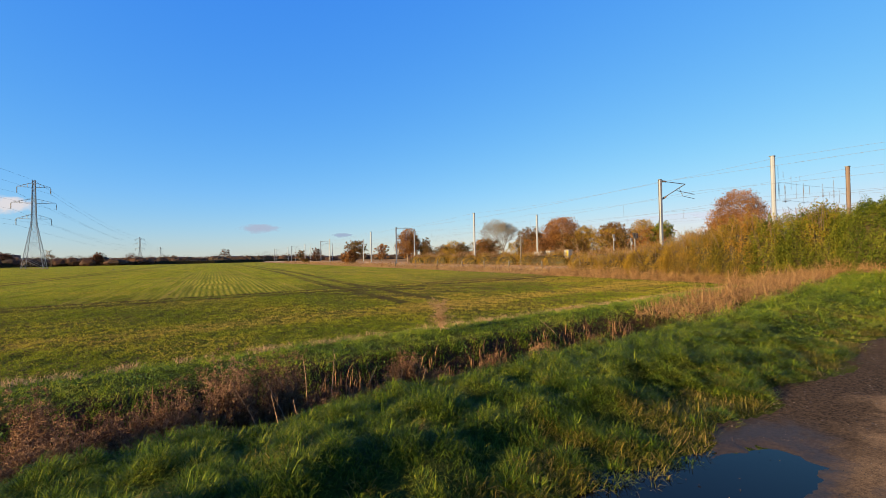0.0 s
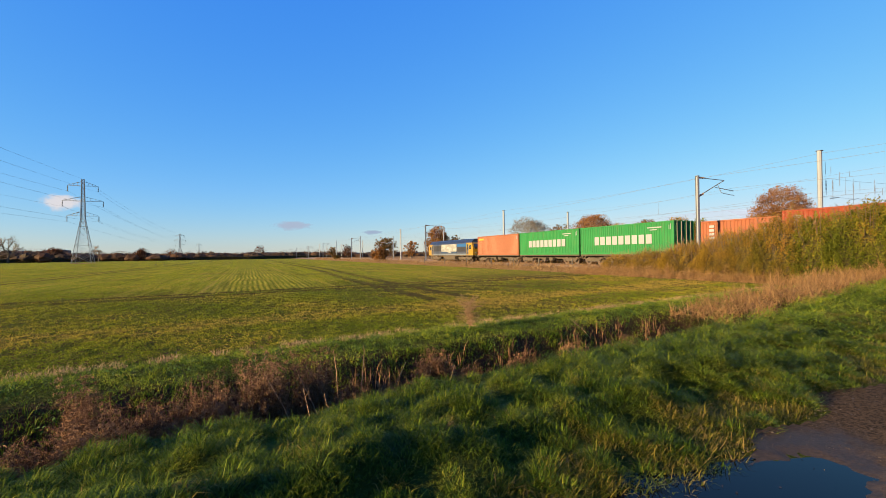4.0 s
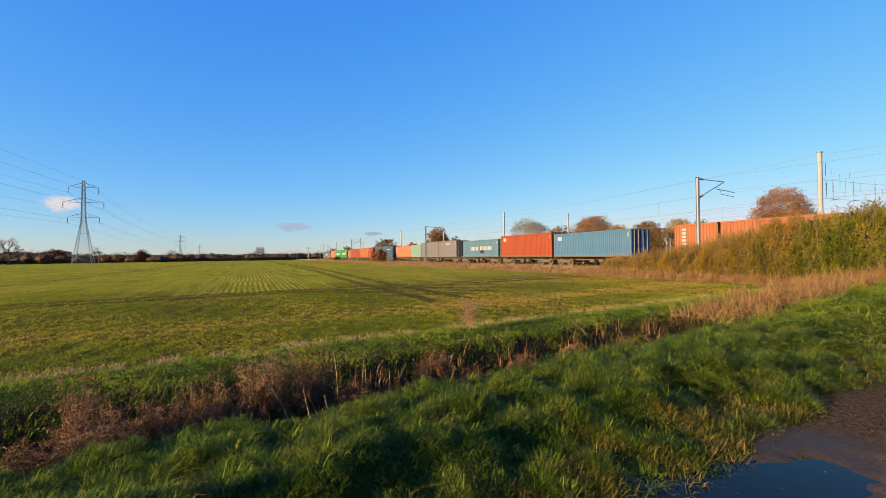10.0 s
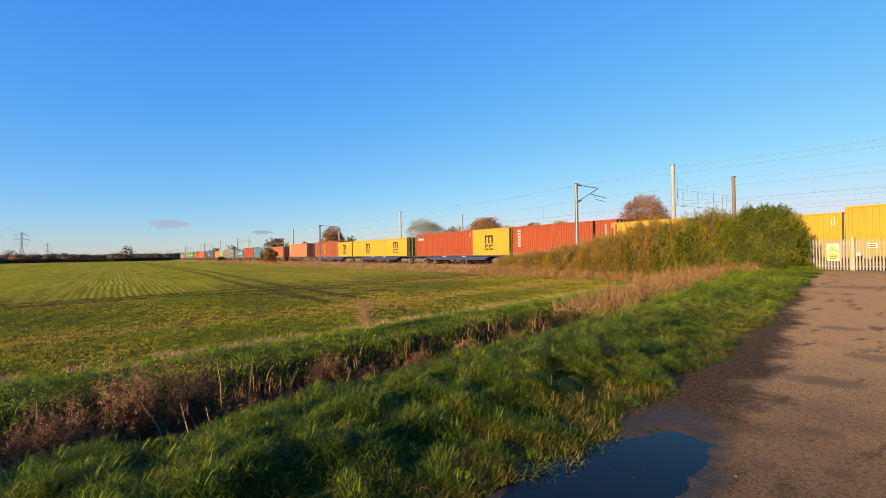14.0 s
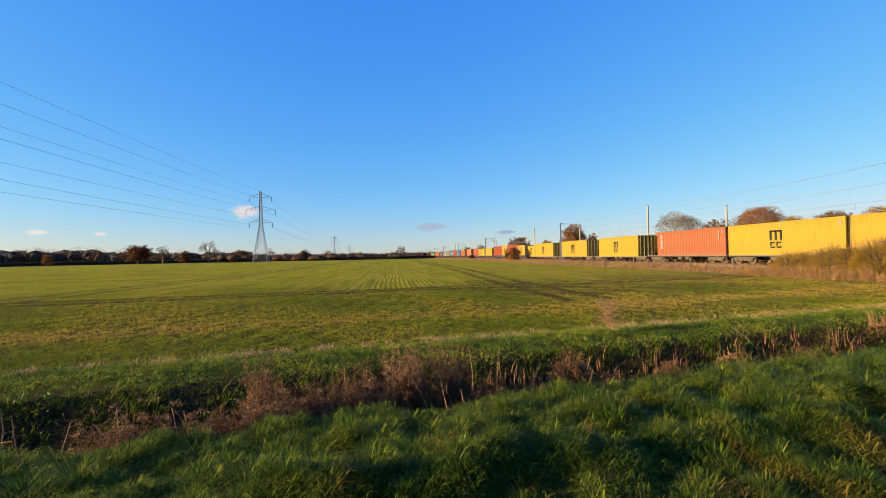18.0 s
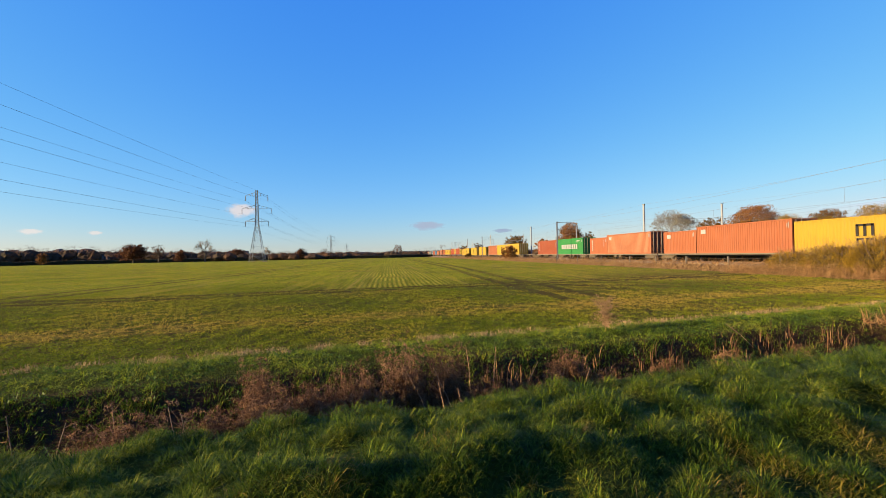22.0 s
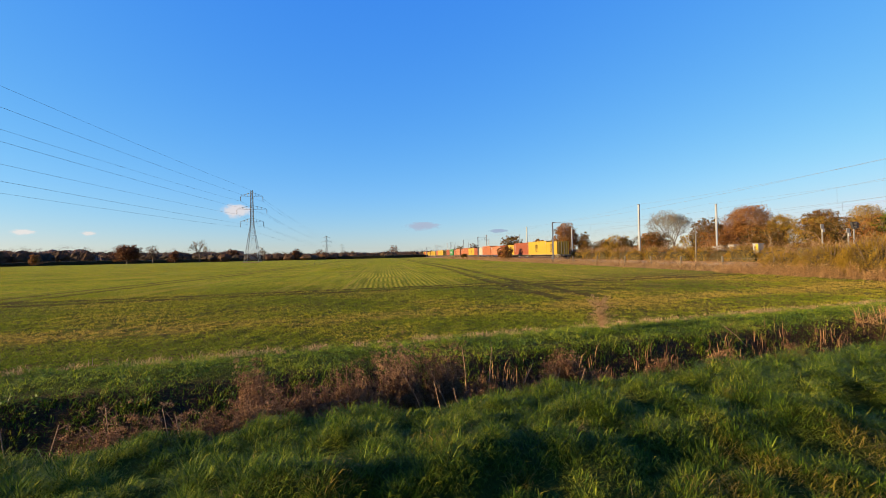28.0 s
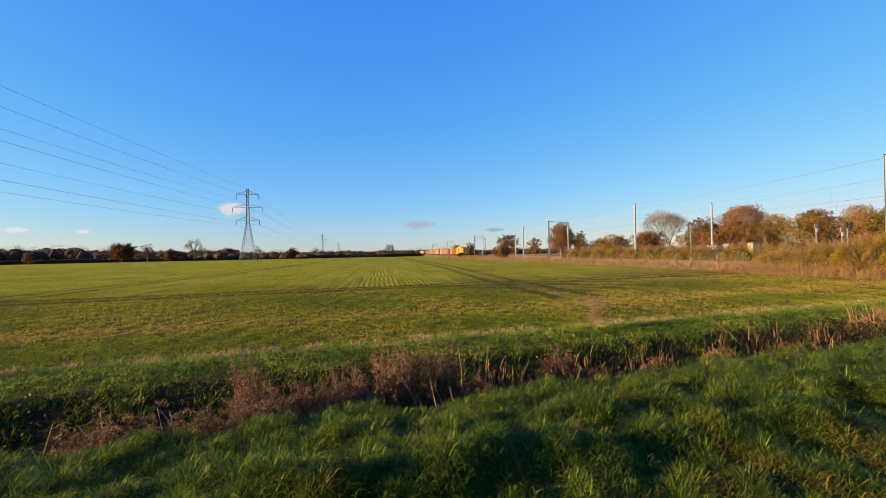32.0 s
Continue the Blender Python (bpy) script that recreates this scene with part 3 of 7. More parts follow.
# the soaked rim round the puddle
u, w = t.math("DIVIDE", t.math("SUBTRACT", along, 3.2), 2.2), t.math("DIVIDE", t.math("SUBTRACT", cross, 1.40), 0.66)
rim = t.step(t.math("ADD", t.math("ADD", t.math("MULTIPLY", u, u), t.math("MULTIPLY", w, w)), t.math("MULTIPLY", nudge, 0.5)), 1.25, 0.6)
col = t.mix(t.math("MULTIPLY", rim, 0.8), col, t.mix(t.step(speck, 0.42, 0.58), (0.030, 0.023, 0.018), (0.014, 0.011, 0.009)))
soak = t.math("MAXIMUM", rim, t.math("MULTIPLY", wetness, 0.35))
M["road"] = t.done(t.mix(1.0, col, (1.12, 1.08, 0.88), "MULTIPLY"), t.math("SUBTRACT", 0.95, t.math("MULTIPLY", soak, 0.4)), 0.0, 0.05)
t.put(t.b.inputs["Specular IOR Level"], t.math("ADD", 0.05, t.math("MULTIPLY", soak, 0.12)))


def sheet_pq(name, gp, gq, lift, material, keep=None):
    P, Q = np.meshgrid(gp, gq, indexing="ij")
    X, Y = xy(P, Q)
    n, m = P.shape
    v = np.stack([X, Y, lift(X, Y)], -1).reshape(-1, 3)
    i = (np.arange(n - 1)[:, None] * m + np.arange(m - 1)[None]).ravel()
    quads = np.stack([i, i + m, i + m + 1, i + 1], 1)
    if keep is not None:
        c = v[quads].mean(1)
        quads = quads[keep(*pq(c[:, 0], c[:, 1]))]
    used, back = np.unique(quads), np.zeros(len(v), np.int64)
    back[used] = np.arange(len(used))
    v, quads = v[used], back[quads]
    return new(name, tri_mesh(name, v, np.concatenate([quads[:, [0, 1, 2]], quads[:, [0, 2, 3]]]), material, True))


road = sheet_pq("road", np.concatenate([np.arange(-40, -4, 1.0), np.arange(-4, 1, 0.1), np.arange(1, 6, 0.05), np.arange(6, 14, 0.1), np.arange(14, 31.6, 0.3)]), np.concatenate([np.arange(-3.0, 0.6, 0.12), np.arange(0.6, 1.98, 0.05)]),
                lambda x, y: height(x, y) + 0.012, M["road"], lambda p, q: (q < 1.72 + 0.22 * lumps(p, q, 1.6, 11)) & (q > -2.8 + 0.15 * lumps(p, q, 2, 12)))
tagged(road, "worn tarmac farm lane with mud and grit along its edge", "road", kind="structure")

t = Tree("puddle_water")
t.bump(t.noise(5, 2), 0.03, 0.01)
t.b.inputs["IOR"].default_value = 1.33
M["water"] = t.done((0.003, 0.003, 0.003), 0.02, 0.0, 0.22)
water = sheet_pq("puddle_water", np.arange(0.5, 5.4, 0.05), np.arange(0.0, 2.6, 0.05), lambda x, y: x * 0 - 0.024, M["water"],
                 lambda p, q: puddle_shape(p, q) < 0.9)
tagged(water, "still dark puddle reflecting the sky on the lane", "puddle", kind="structure")


def blades(base, length, width, heading, bend, tall=0.0):
    """Curved blades of three triangles: base places, lengths, widths, headings and how far each tips over."""
    n = len(base)
    d = np.stack([np.cos(heading), np.sin(heading), np.zeros(n)], 1)
    s = np.stack([-np.sin(heading + rng.uniform(-0.9, 0.9, n)), np.cos(heading), np.zeros(n)], 1) * (width * 0.5)[:, None]
    up = np.array([0, 0, 1.0])
    m = base + d * (length * bend * 0.35)[:, None] + up * (length * 0.62 * np.cos(bend * 0.6))[:, None]
    tip = base + d * (length * np.sin(np.clip(bend, 0, 1.5)))[:, None] + up * (length * np.cos(np.clip(bend, 0, 1.45)) * 0.98 + tall)[:, None]
    v = np.stack([base - s, base + s, m + s * 0.75, m - s * 0.75, tip], 1).reshape(-1, 3)
    k = np.arange(n)[:, None] * 5
    tri = np.concatenate([k + [0, 1, 2], k + [0, 2, 3], k + [3, 2, 4]])
    return v, tri


def straws(base, length, width, heading, bend):
    """Far blades, one leaning triangle each."""
    n = len(base)
    s = np.stack([-np.sin(heading), np.cos(heading), np.zeros(n)], 1) * (width * 0.5)[:, None]
    bend = np.minimum(bend, 1.3)
    d = np.stack([np.cos(heading) * np.sin(bend), np.sin(heading) * np.sin(bend), np.cos(bend)], 1) * length[:, None]
    return np.stack([base - s, base + s, base + d], 1).reshape(-1, 3), np.arange(3 * n).reshape(n, 3)


def stuff(name, arrays, material, label, category):
    off, vs, ts = 0, [], []
    for v, f in arrays:
        vs.append(v), ts.append(f + off)
        off += len(v)
    return tagged(new(name, tri_mesh(name, np.concatenate(vs), np.concatenate(ts), material)), label, category, kind="stuff")


def slivers(c, length, width, up=0.6, out=None):
    """Single narrow bracts or twigs pointing up and out."""
    n = len(c)
    d = rng.normal(size=(n, 3)) + np.array([0, 0, up])
    if out is not None:
        d = d + out
    d *= (length * rng.uniform(0.5, 1.2, n) / np.linalg.norm(d, axis=1))[:, None]
    s = np.cross(d, rng.normal(size=(n, 3)))
    s *= (width / np.maximum(np.linalg.norm(s, axis=1), 1e-6))[:, None]
    return np.stack([c - s * 0.5, c + s * 0.5, c + d], 1).reshape(-1, 3), np.arange(3 * n).reshape(n, 3)


def scatter_pq(n, p0, p1, q0, q1, keep=None):
    p, q = rng.uniform(p0, p1, n), rng.uniform(q0, q1, n)
    if keep is not None:
        ok = keep(p, q)
        p, q = p[ok], q[ok]
    return p, q


def tufts(p, q, per, radius, lo, hi, width, bend=(0.2, 1.2), wind=0.35, swept=0.0, make=blades):
    """Tussocks: blades that lean out from each centre."""
    n = len(p)
    a, r = rng.uniform(0, math.tau, (n, per)), radius * np.sqrt(rng.uniform(0, 1, (n, per)))
    x, y = xy(p, q)
    bx, by = (x[:, None] + np.cos(a) * r).ravel(), (y[:, None] + np.sin(a) * r).ravel()
    size = rng.uniform(0.7, 1.3, n)[:, None] * np.ones(per)
    L = (rng.uniform(lo, hi, (n, per)) * size).ravel()
    base = np.stack([bx, by, height(bx, by) - 0.01], 1)
    way = np.where(rng.uniform(0, 1, n * per) < 0.4, rng.uniform(0, math.tau, n * per), a.ravel() + rng.normal(wind, 0.7, n * per))
    way = np.where(rng.uniform(0, 1, n * per) < swept, (0.5 + 0.9 * lumps(bx, by, 1.1, 60)) + rng.normal(0, 0.6, n * per), way)
    return make(base, L, rng.uniform(0.6, 1.4, n * per) * width, way, rng.uniform(*bend, n * per))

# ---- railway ----
RAIL_Z = 0.30
TRACKS = (34.93, 43.4, 47.2)


def railway():
    for k, x in enumerate(TRACKS):
        tr = thing("railway_track", "pair of worn steel rails on concrete sleepers in ballast", "track", "parallel tracks", "structure")
        bed = Geo()
        for y0, y1 in ((-700, 100), (100, 500), (500, 1500)):
            bed.add([(x - 2.1, y0, 0.05), (x - 1.45, y0, 0.2), (x + 1.45, y0, 0.2), (x + 2.1, y0, 0.05), (x - 2.1, y1, 0.05), (x - 1.45, y1, 0.2), (x + 1.45, y1, 0.2), (x + 2.1, y1, 0.05)],
                    [(0, 1, 5, 4), (1, 2, 6, 5), (2, 3, 7, 6)])
        part("ballast", bed, M["ballast"], tr)
        for s in (-0.755, 0.755):
            r = Geo()
            c = x + s
            r.prism([(c - 0.07, 0.14), (c + 0.07, 0.14), (c + 0.02, 0.17), (c + 0.035, RAIL_Z), (c - 0.035, RAIL_Z), (c - 0.02, 0.17)], -700, 1500, axis=1)
            part("rail", r, M["rail_steel"], tr)
        sl = Geo()
        for i in range(0, 260):
            y = -20 + i * 0.65
            sl.box(x - 1.25, x + 1.25, y - 0.13, y + 0.13, 0.13, 0.215)
        part("sleepers", sl, M["concrete"], tr)["kind"] = "stuff"


t = Tree("ballast_stone")
vor = t.node("TexVoronoi", "Color", Vector=t.coords(), Scale=18.0)
c = t.mix(vor, (0.10, 0.08, 0.065), (0.27, 0.22, 0.18))
c = t.mix(t.step(t.noise(0.6, 3), 0.5, 0.7), c, (0.14, 0.09, 0.06))
t.bump(t.node("TexVoronoi", "Distance", Vector=t.coords(), Scale=18.0), 0.9, 0.05)
M["ballast"] = t.done(c, 0.95)
railway()

# ---- the train ----


def deck(y):
    """Height of the wagon decks above the rails: standard flats first, low ones behind."""
    return 1.12 if y > -329 else 0.80 if y > -386 else 0.92


shared = {}


def once(key, make):
    if key not in shared:
        shared[key] = make()
    return shared[key]


def corrugated(x, y0, y1, z0, z1, depth, pitch):
    """A wall of trapezoid ridges along y, with its back a little inside."""
    g = Geo()
    n = max(2, round((y1 - y0) / pitch))
    w = (y1 - y0) / n
    s = 1 if x > 0 else -1
    prof = []
    for i in range(n):
        y = y0 + i * w
        prof += [(y, 0), (y + 0.38 * w, 0), (y + 0.50 * w, depth), (y + 0.88 * w, depth)]
    prof.append((y1, 0))
    v = [(x - s * d, y, z) for z in (z0, z1) for y, d in prof]
    k = len(prof)
    return g.add(v, [(i, i + 1, k + i + 1, k + i) for i in range(k - 1)])


def container(length, hc, colour, marks):
    L, H, W = length, 2.896 if hc else 2.591, 2.438
    m = M["box_" + colour]
    words = {"red": "red", "orange": "orange", "faded": "sun-faded orange", "brown": "brown red", "yellow": "yellow", "green": "green", "navy": "dark navy", "grey": "grey", "teal": "pale teal",
             "blue": "bright blue", "petrol": "petrol blue", "cream": "cream white"}[colour]
    c = thing("shipping_container", f"{words} corrugated steel {'forty' if L > 8 else 'twenty'}-foot container on a flat wagon", "container", "containers of the train")
    h = L / 2

    def side():
        me = corrugated(s * (W / 2 - 0.02), -h + 0.16, h - 0.16, 0.16, H - 0.11, 0.02 if colour == "yellow" else 0.048, 0.28).mesh("side_wall", m)
        if colour == "faded":
            # the proud ribs have gone chalky in the sun
            me.materials.append(M["chalky_rib"])
            for i, face in enumerate(me.polygons):
                face.material_index = 1 if i % 4 == 0 else 0
        return me
    for s in (-1, 1):
        part("side_wall", once(("side", L, hc, colour, s), side), m, c)
    for sx in (-1, 1):
        for sy in (-1, 1):
            part("corner_post", once(("post", L, hc, colour, sx, sy), lambda: Geo().box(sx * W / 2 - (0.14 if sx > 0 else 0), sx * W / 2 + (0.14 if sx < 0 else 0), sy * h - (0.16 if sy > 0 else 0), sy * h + (0.16 if sy < 0 else 0), 0.0, H, 0.012).mesh("corner_post", m)), m, c)

    for s in (-1, 1):
        x0, x1 = sorted((s * W / 2, s * (W / 2 - 0.10)))
        for name, z0, z1 in (("bottom_rail", 0.0, 0.16), ("top_rail", H - 0.11, H)):
            part(name, once((name, L, hc, colour, s), lambda: Geo().box(x0, x1, -h + 0.16, h - 0.16, z0, z1).mesh(name, m)), m, c)

    def roof():
        g = Geo()
        n = round(L / 0.35)
        w = (L - 0.32) / n
        for i in range(n):
            y = -h + 0.16 + i * w
            g.add([(-W / 2 + 0.1, y, H - 0.03), (W / 2 - 0.1, y, H - 0.03), (W / 2 - 0.1, y + w * 0.5, H - 0.01), (-W / 2 + 0.1, y + w * 0.5, H - 0.01),
                   (W / 2 - 0.1, y + w, H - 0.03), (-W / 2 + 0.1, y + w, H - 0.03)], [(0, 1, 2, 3), (3, 2, 4, 5)])
        return g.mesh("roof", m)
    part("roof", once(("roof", L, hc, colour), roof), m, c)

    def floor():
        return Geo().box(-W / 2 + 0.1, W / 2 - 0.1, -h + 0.16, h - 0.16, 0.02, 0.14).mesh("floor", M["under"])
    part("floor", once(("floor", L), floor), None, c)

    def front():
        g = Geo()
        n = 9
        w = (W - 0.28) / n
        for i in range(n):
            x = -W / 2 + 0.14 + i * w
            g.add([(x, h - 0.05, 0.16), (x + w * 0.4, h - 0.05, 0.16), (x + w * 0.6, h - 0.1, 0.16), (x + w, h - 0.1, 0.16), (x, h - 0.05, H - 0.1), (x + w * 0.4, h - 0.05, H - 0.1), (x + w * 0.6, h - 0.1, H - 0.1), (x + w, h - 0.1, H - 0.1)],
                  [(0, 1, 5, 4), (1, 2, 6, 5), (2, 3, 7, 6)])
        g.box(-W / 2 + 0.14, W / 2 - 0.14, h - 0.15, h - 0.02, 0, 0.16).box(-W / 2 + 0.14, W / 2 - 0.14, h - 0.15, h - 0.02, H - 0.1, H)
        return g.mesh("front_wall", m)
    part("front_wall", once(("front", L, hc, colour), front), m, c)
    for s in (-1, 1):
        def door():
            g = Geo()
            x0, x1 = sorted((s * 0.01, s * (W / 2 - 0.14)))
            g.box(x0, x1, -h + 0.03, -h + 0.08, 0.14, H - 0.1)
            for zz in (0.3, 1.15, 2.0):
                g.box(x0 + 0.08, x1 - 0.08, -h + 0.012, -h + 0.032, zz, zz + 0.5)
            return g.mesh("door", m)
        d = part("door", once(("door", L, hc, colour, s), door), m, c)
        for k in (0.28, 0.82):
            def bar():
                g = Geo()
                g.tube((s * k, -h - 0.01, 0.05), (s * k, -h - 0.01, H - 0.05), 0.032, n=6)
                g.box(s * k - 0.02, s * k + 0.16, -h - 0.03, -h + 0.0, 1.1, 1.15)
                return g.mesh("locking_bar", M["bar_steel"])
            part("locking_bar", once(("bar", L, hc, s, k), bar), M["bar_steel"], d)
    part("door_sill", once(("dsill", L, hc, colour), lambda: Geo().box(-W / 2 + 0.14, W / 2 - 0.14, -h, -h + 0.14, 0, 0.14).mesh("door_sill", m)), m, c)
    part("door_header", once(("dhead", L, hc, colour), lambda: Geo().box(-W / 2 + 0.14, W / 2 - 0.14, -h, -h + 0.14, H - 0.1, H).mesh("door_header", m)), m, c)
    # owner's marks on the side that faces the field, as plain shapes
    x = -W / 2 - 0.004
    for name, mat_key, y, z, w, hh in marks_of(marks, h, H):
        part(name, Geo().box(x - 0.006, x + 0.02, y - w / 2, y + w / 2, z, z + hh), M[mat_key], c)
    # number plate of bars and the small data panels
    part("data_panel", once(("data", L, hc), lambda: Geo().box(x - 0.006, x + 0.02, -h + 0.3, -h + 0.36, H - 0.75, H - 0.25).box(x - 0.006, x + 0.02, -h + 0.45, -h + 0.5, H - 0.75, H - 0.35).mesh("data_panel", M["white"])), None, c)
    return c


def marks_of(kind, h, H):
    """Plain bars and blocks where the owner's mark stands: name, material, y, z, width, height. y runs forward, so the mark reads from +y to -y."""
    mid = H * 0.45
    if kind == "block_row":                        # row of nine white blocks
        out = []
        for i in range(9):
            y = 3.5 - i * 0.86
            out.append(("mark", "white", y, mid - 0.35, 0.66, 0.85))
        return out + [("mark", "white", -4.0, H - 0.55, 1.6, 0.10), ("mark", "white", -3.9, H - 0.75, 0.8, 0.08)]
    if kind in ("bars", "bars_dark"):              # three upright bars over two squares
        col = "mark_black" if kind == "bars" else "yellow"
        y0, out = (0.3 if h > 4 else 0.2), []
        for k in (0.55, 0.0, -0.55):
            out.append(("mark", col, y0 + k, mid, 0.2, 0.85))
        out.append(("mark", col, y0, mid + 0.72, 1.25, 0.16))
        for k in (0.34, -0.34):
            out += [("mark", col, y0 + k, mid - 0.28, 0.5, 0.14), ("mark", col, y0 + k, mid - 0.7, 0.5, 0.14), ("mark", col, y0 + k + 0.2, mid - 0.5, 0.12, 0.3)]
        return out
    if kind == "sweep":                            # emblem block with a line of blocks
        out = [("mark", "white", 0.7 - i * 0.42, mid - 0.05, 0.32, 0.36) for i in range(6)]
        return out + [("mark", "white", -0.1, mid + 0.75, 1.3, 0.12), ("mark", "white", 0.2, mid - 0.55, 1.2, 0.12), ("mark", "white", -3.4, mid - 0.35, 2.6, 0.13), ("mark", "white", -3.4, mid - 0.62, 2.0, 0.13)]
    if kind == "sweep_short":
        return [("mark", "white", 1.3, mid + 0.55, 0.7, 0.4), ("mark", "white", 0.0, mid + 0.62, 1.5, 0.14)]
    if kind == "long_row":                         # twelve white blocks in a row
        return [("mark", "white", 2.9 - i * 0.47, mid - 0.2, 0.34, 0.62) for i in range(6)] + [("mark", "white", -0.5 - i * 0.43, mid - 0.2, 0.32, 0.62) for i in range(9)] + [("mark", "mark_black", -0.9, 0.5, 1.1, 0.45)]
    if kind == "small_row":
        return [("mark", "white", 1.6 - i * 0.45, H - 0.75, 0.33, 0.4) for i in range(5)]
    if kind == "column":                           # upright column of blocks near the front edge
        return [("mark", "white", h - 0.95, H - 0.55 - i * 0.3, 0.42, 0.2) for i in range(6)] + [("mark", "white", -h + 1.0, H - 0.6 - i * 0.26, 0.14, 0.18) for i in range(4)]
    if kind == "plate":
        return [("mark", "white", h - 1.1, H - 0.8, 0.75, 0.45)]
    if kind == "plate_yellow":
        return [("mark", "yellow", h - 1.3, H - 0.6, 1.5, 0.26)]
    if kind == "panel":
        return [("mark", "white", h - 1.2, H - 0.85, 1.3, 0.5), ("mark", "yellow", h - 1.2, H - 0.56, 1.26, 0.16)]
    if kind == "blue_panel":
        return [("mark", "box_blue", h - 3.2, 0.3, 1.4, 0.9)]
    if kind == "dots":
        return [("mark", "mark_black", 1.6 - i * 0.8, 1.0, 0.4, 0.28) for i in range(5)]
    return []


def bogie(y, parent):
    """Frame with springs, and two wheelsets of a wheel on each side."""
    b = Geo()
    for s in (-1, 1):
        x = s * 1.0
        b.prism([(y - 1.25, 0.50), (y - 0.55, 0.38), (y + 0.55, 0.38), (y + 1.25, 0.50), (y + 1.25, 0.68), (y + 0.5, 0.72), (y - 0.5, 0.72), (y - 1.25, 0.68)], x - 0.07, x + 0.07, axis=0)
        for k in (-0.9, 0.9):
            b.box(x - 0.13, x + 0.13, y + k - 0.17, y + k + 0.17, 0.30, 0.58, 0.03)
        b.tube((x, y - 0.25, 0.34), (x, y - 0.25, 0.72), 0.10, n=8).tube((x, y + 0.25, 0.34), (x, y + 0.25, 0.72), 0.10, n=8)
    b.box(-1.0, 1.0, y - 0.18, y + 0.18, 0.45, 0.78)
    bo = part("bogie", once(("bogie", round(y, 2)), lambda: b.mesh("bogie", M["under"])), None, parent)
    for k in (-0.9, 0.9):
        for s in (-1, 1):
            def wheel():
                g = Geo()
                x = s * 0.755
                g.tube((x - 0.065, y + k, 0.42), (x + 0.065, y + k, 0.42), 0.42, n=16)
                g.tube((x, y + k, 0.42), (x + s * 0.16, y + k, 0.42), 0.11, n=8)
                return g.mesh("wheel", M["wheel"])
            part("wheel", once(("wheel", round(y, 2), k, s), wheel), None, bo)


def wagon(length, blue, top):
    """A flat container wagon, its rails' top at z = 0."""
    w = thing("container_wagon", ("dark blue" if blue else "dusty grey" if top < 1 else "dark grimy") + " low flat container wagon on two bogies", "wagon", "wagons of the train")
    d = top - 0.96
    h, paint_key = length / 2, "loco_wagon" if blue else "wagon_grey" if top < 1 else "under"

    def frame_mesh():
        g = Geo()
        for s in (-1, 1):
            x0, x1 = sorted((s * 1.18, s * 1.02))
            g.box(x0, x1, -h, h, 0.84 + d, 0.96 + d)
            if length > 10 and blue:
                g.prism([(-h + 3.4, 0.80 + d), (h - 3.4, 0.80 + d), (h - 4.4, 0.52 + d * 0.5), (-h + 4.4, 0.52 + d * 0.5)], x0 + 0.03, x1 - 0.03, axis=0)
        for i in range(int(length / 1.5) + 1):
            y = -h + 0.1 + i * (length - 0.3) / int(length / 1.5)
            g.box(-1.02, 1.02, y, y + 0.1, 0.82 + d, 0.94 + d)
        g.box(-0.22, 0.22, -h, h, 0.62, 0.90 + d)
        return g.mesh("frame", M[paint_key])
    part("frame", once(("wframe", round(length, 2), blue, top), frame_mesh), None, w)
    for yy in (-h + 1.75, h - 1.75):
        bogie(yy, w)
    for sy in (-1, 1):
        for sx in (-1, 1):
            part("buffer", once(("buffer", round(length, 2), sx, sy), lambda: Geo().tube((sx * 0.87, sy * h, 0.86), (sx * 0.87, sy * (h + 0.12), 0.86), 0.08, n=8).tube((sx * 0.87, sy * (h + 0.12), 0.86), (sx * 0.87, sy * (h + 0.15), 0.86), 0.2, n=10).mesh("buffer", M["under"])), None, w)
    for k in (-0.9, 0.5):
        part("brake_cylinder", once(("brake", k), lambda: Geo().box(-1.0, -0.55, k, k + 0.7, 0.45, 0.78, 0.04).mesh("brake_cylinder", M["under"])), None, w)
    if length > 10 and blue:
        for k in (-2.2, 1.8):
            part("side_label", once(("lab", k, top), lambda: Geo().box(-1.19, -1.17, k, k + 0.7, 0.82 + d, 0.93 + d).mesh("side_label", M["white"])), None, w)
    return w


t = Tree("printed_picture")
blot = t.noise(0.8, 5, 0.6, stretch=(1, 1, 2.2))
c = t.mix(t.step(blot, 0.42, 0.62), (0.14, 0.145, 0.14), (0.23, 0.24, 0.24))
M["picture"] = t.done(c, 0.4)


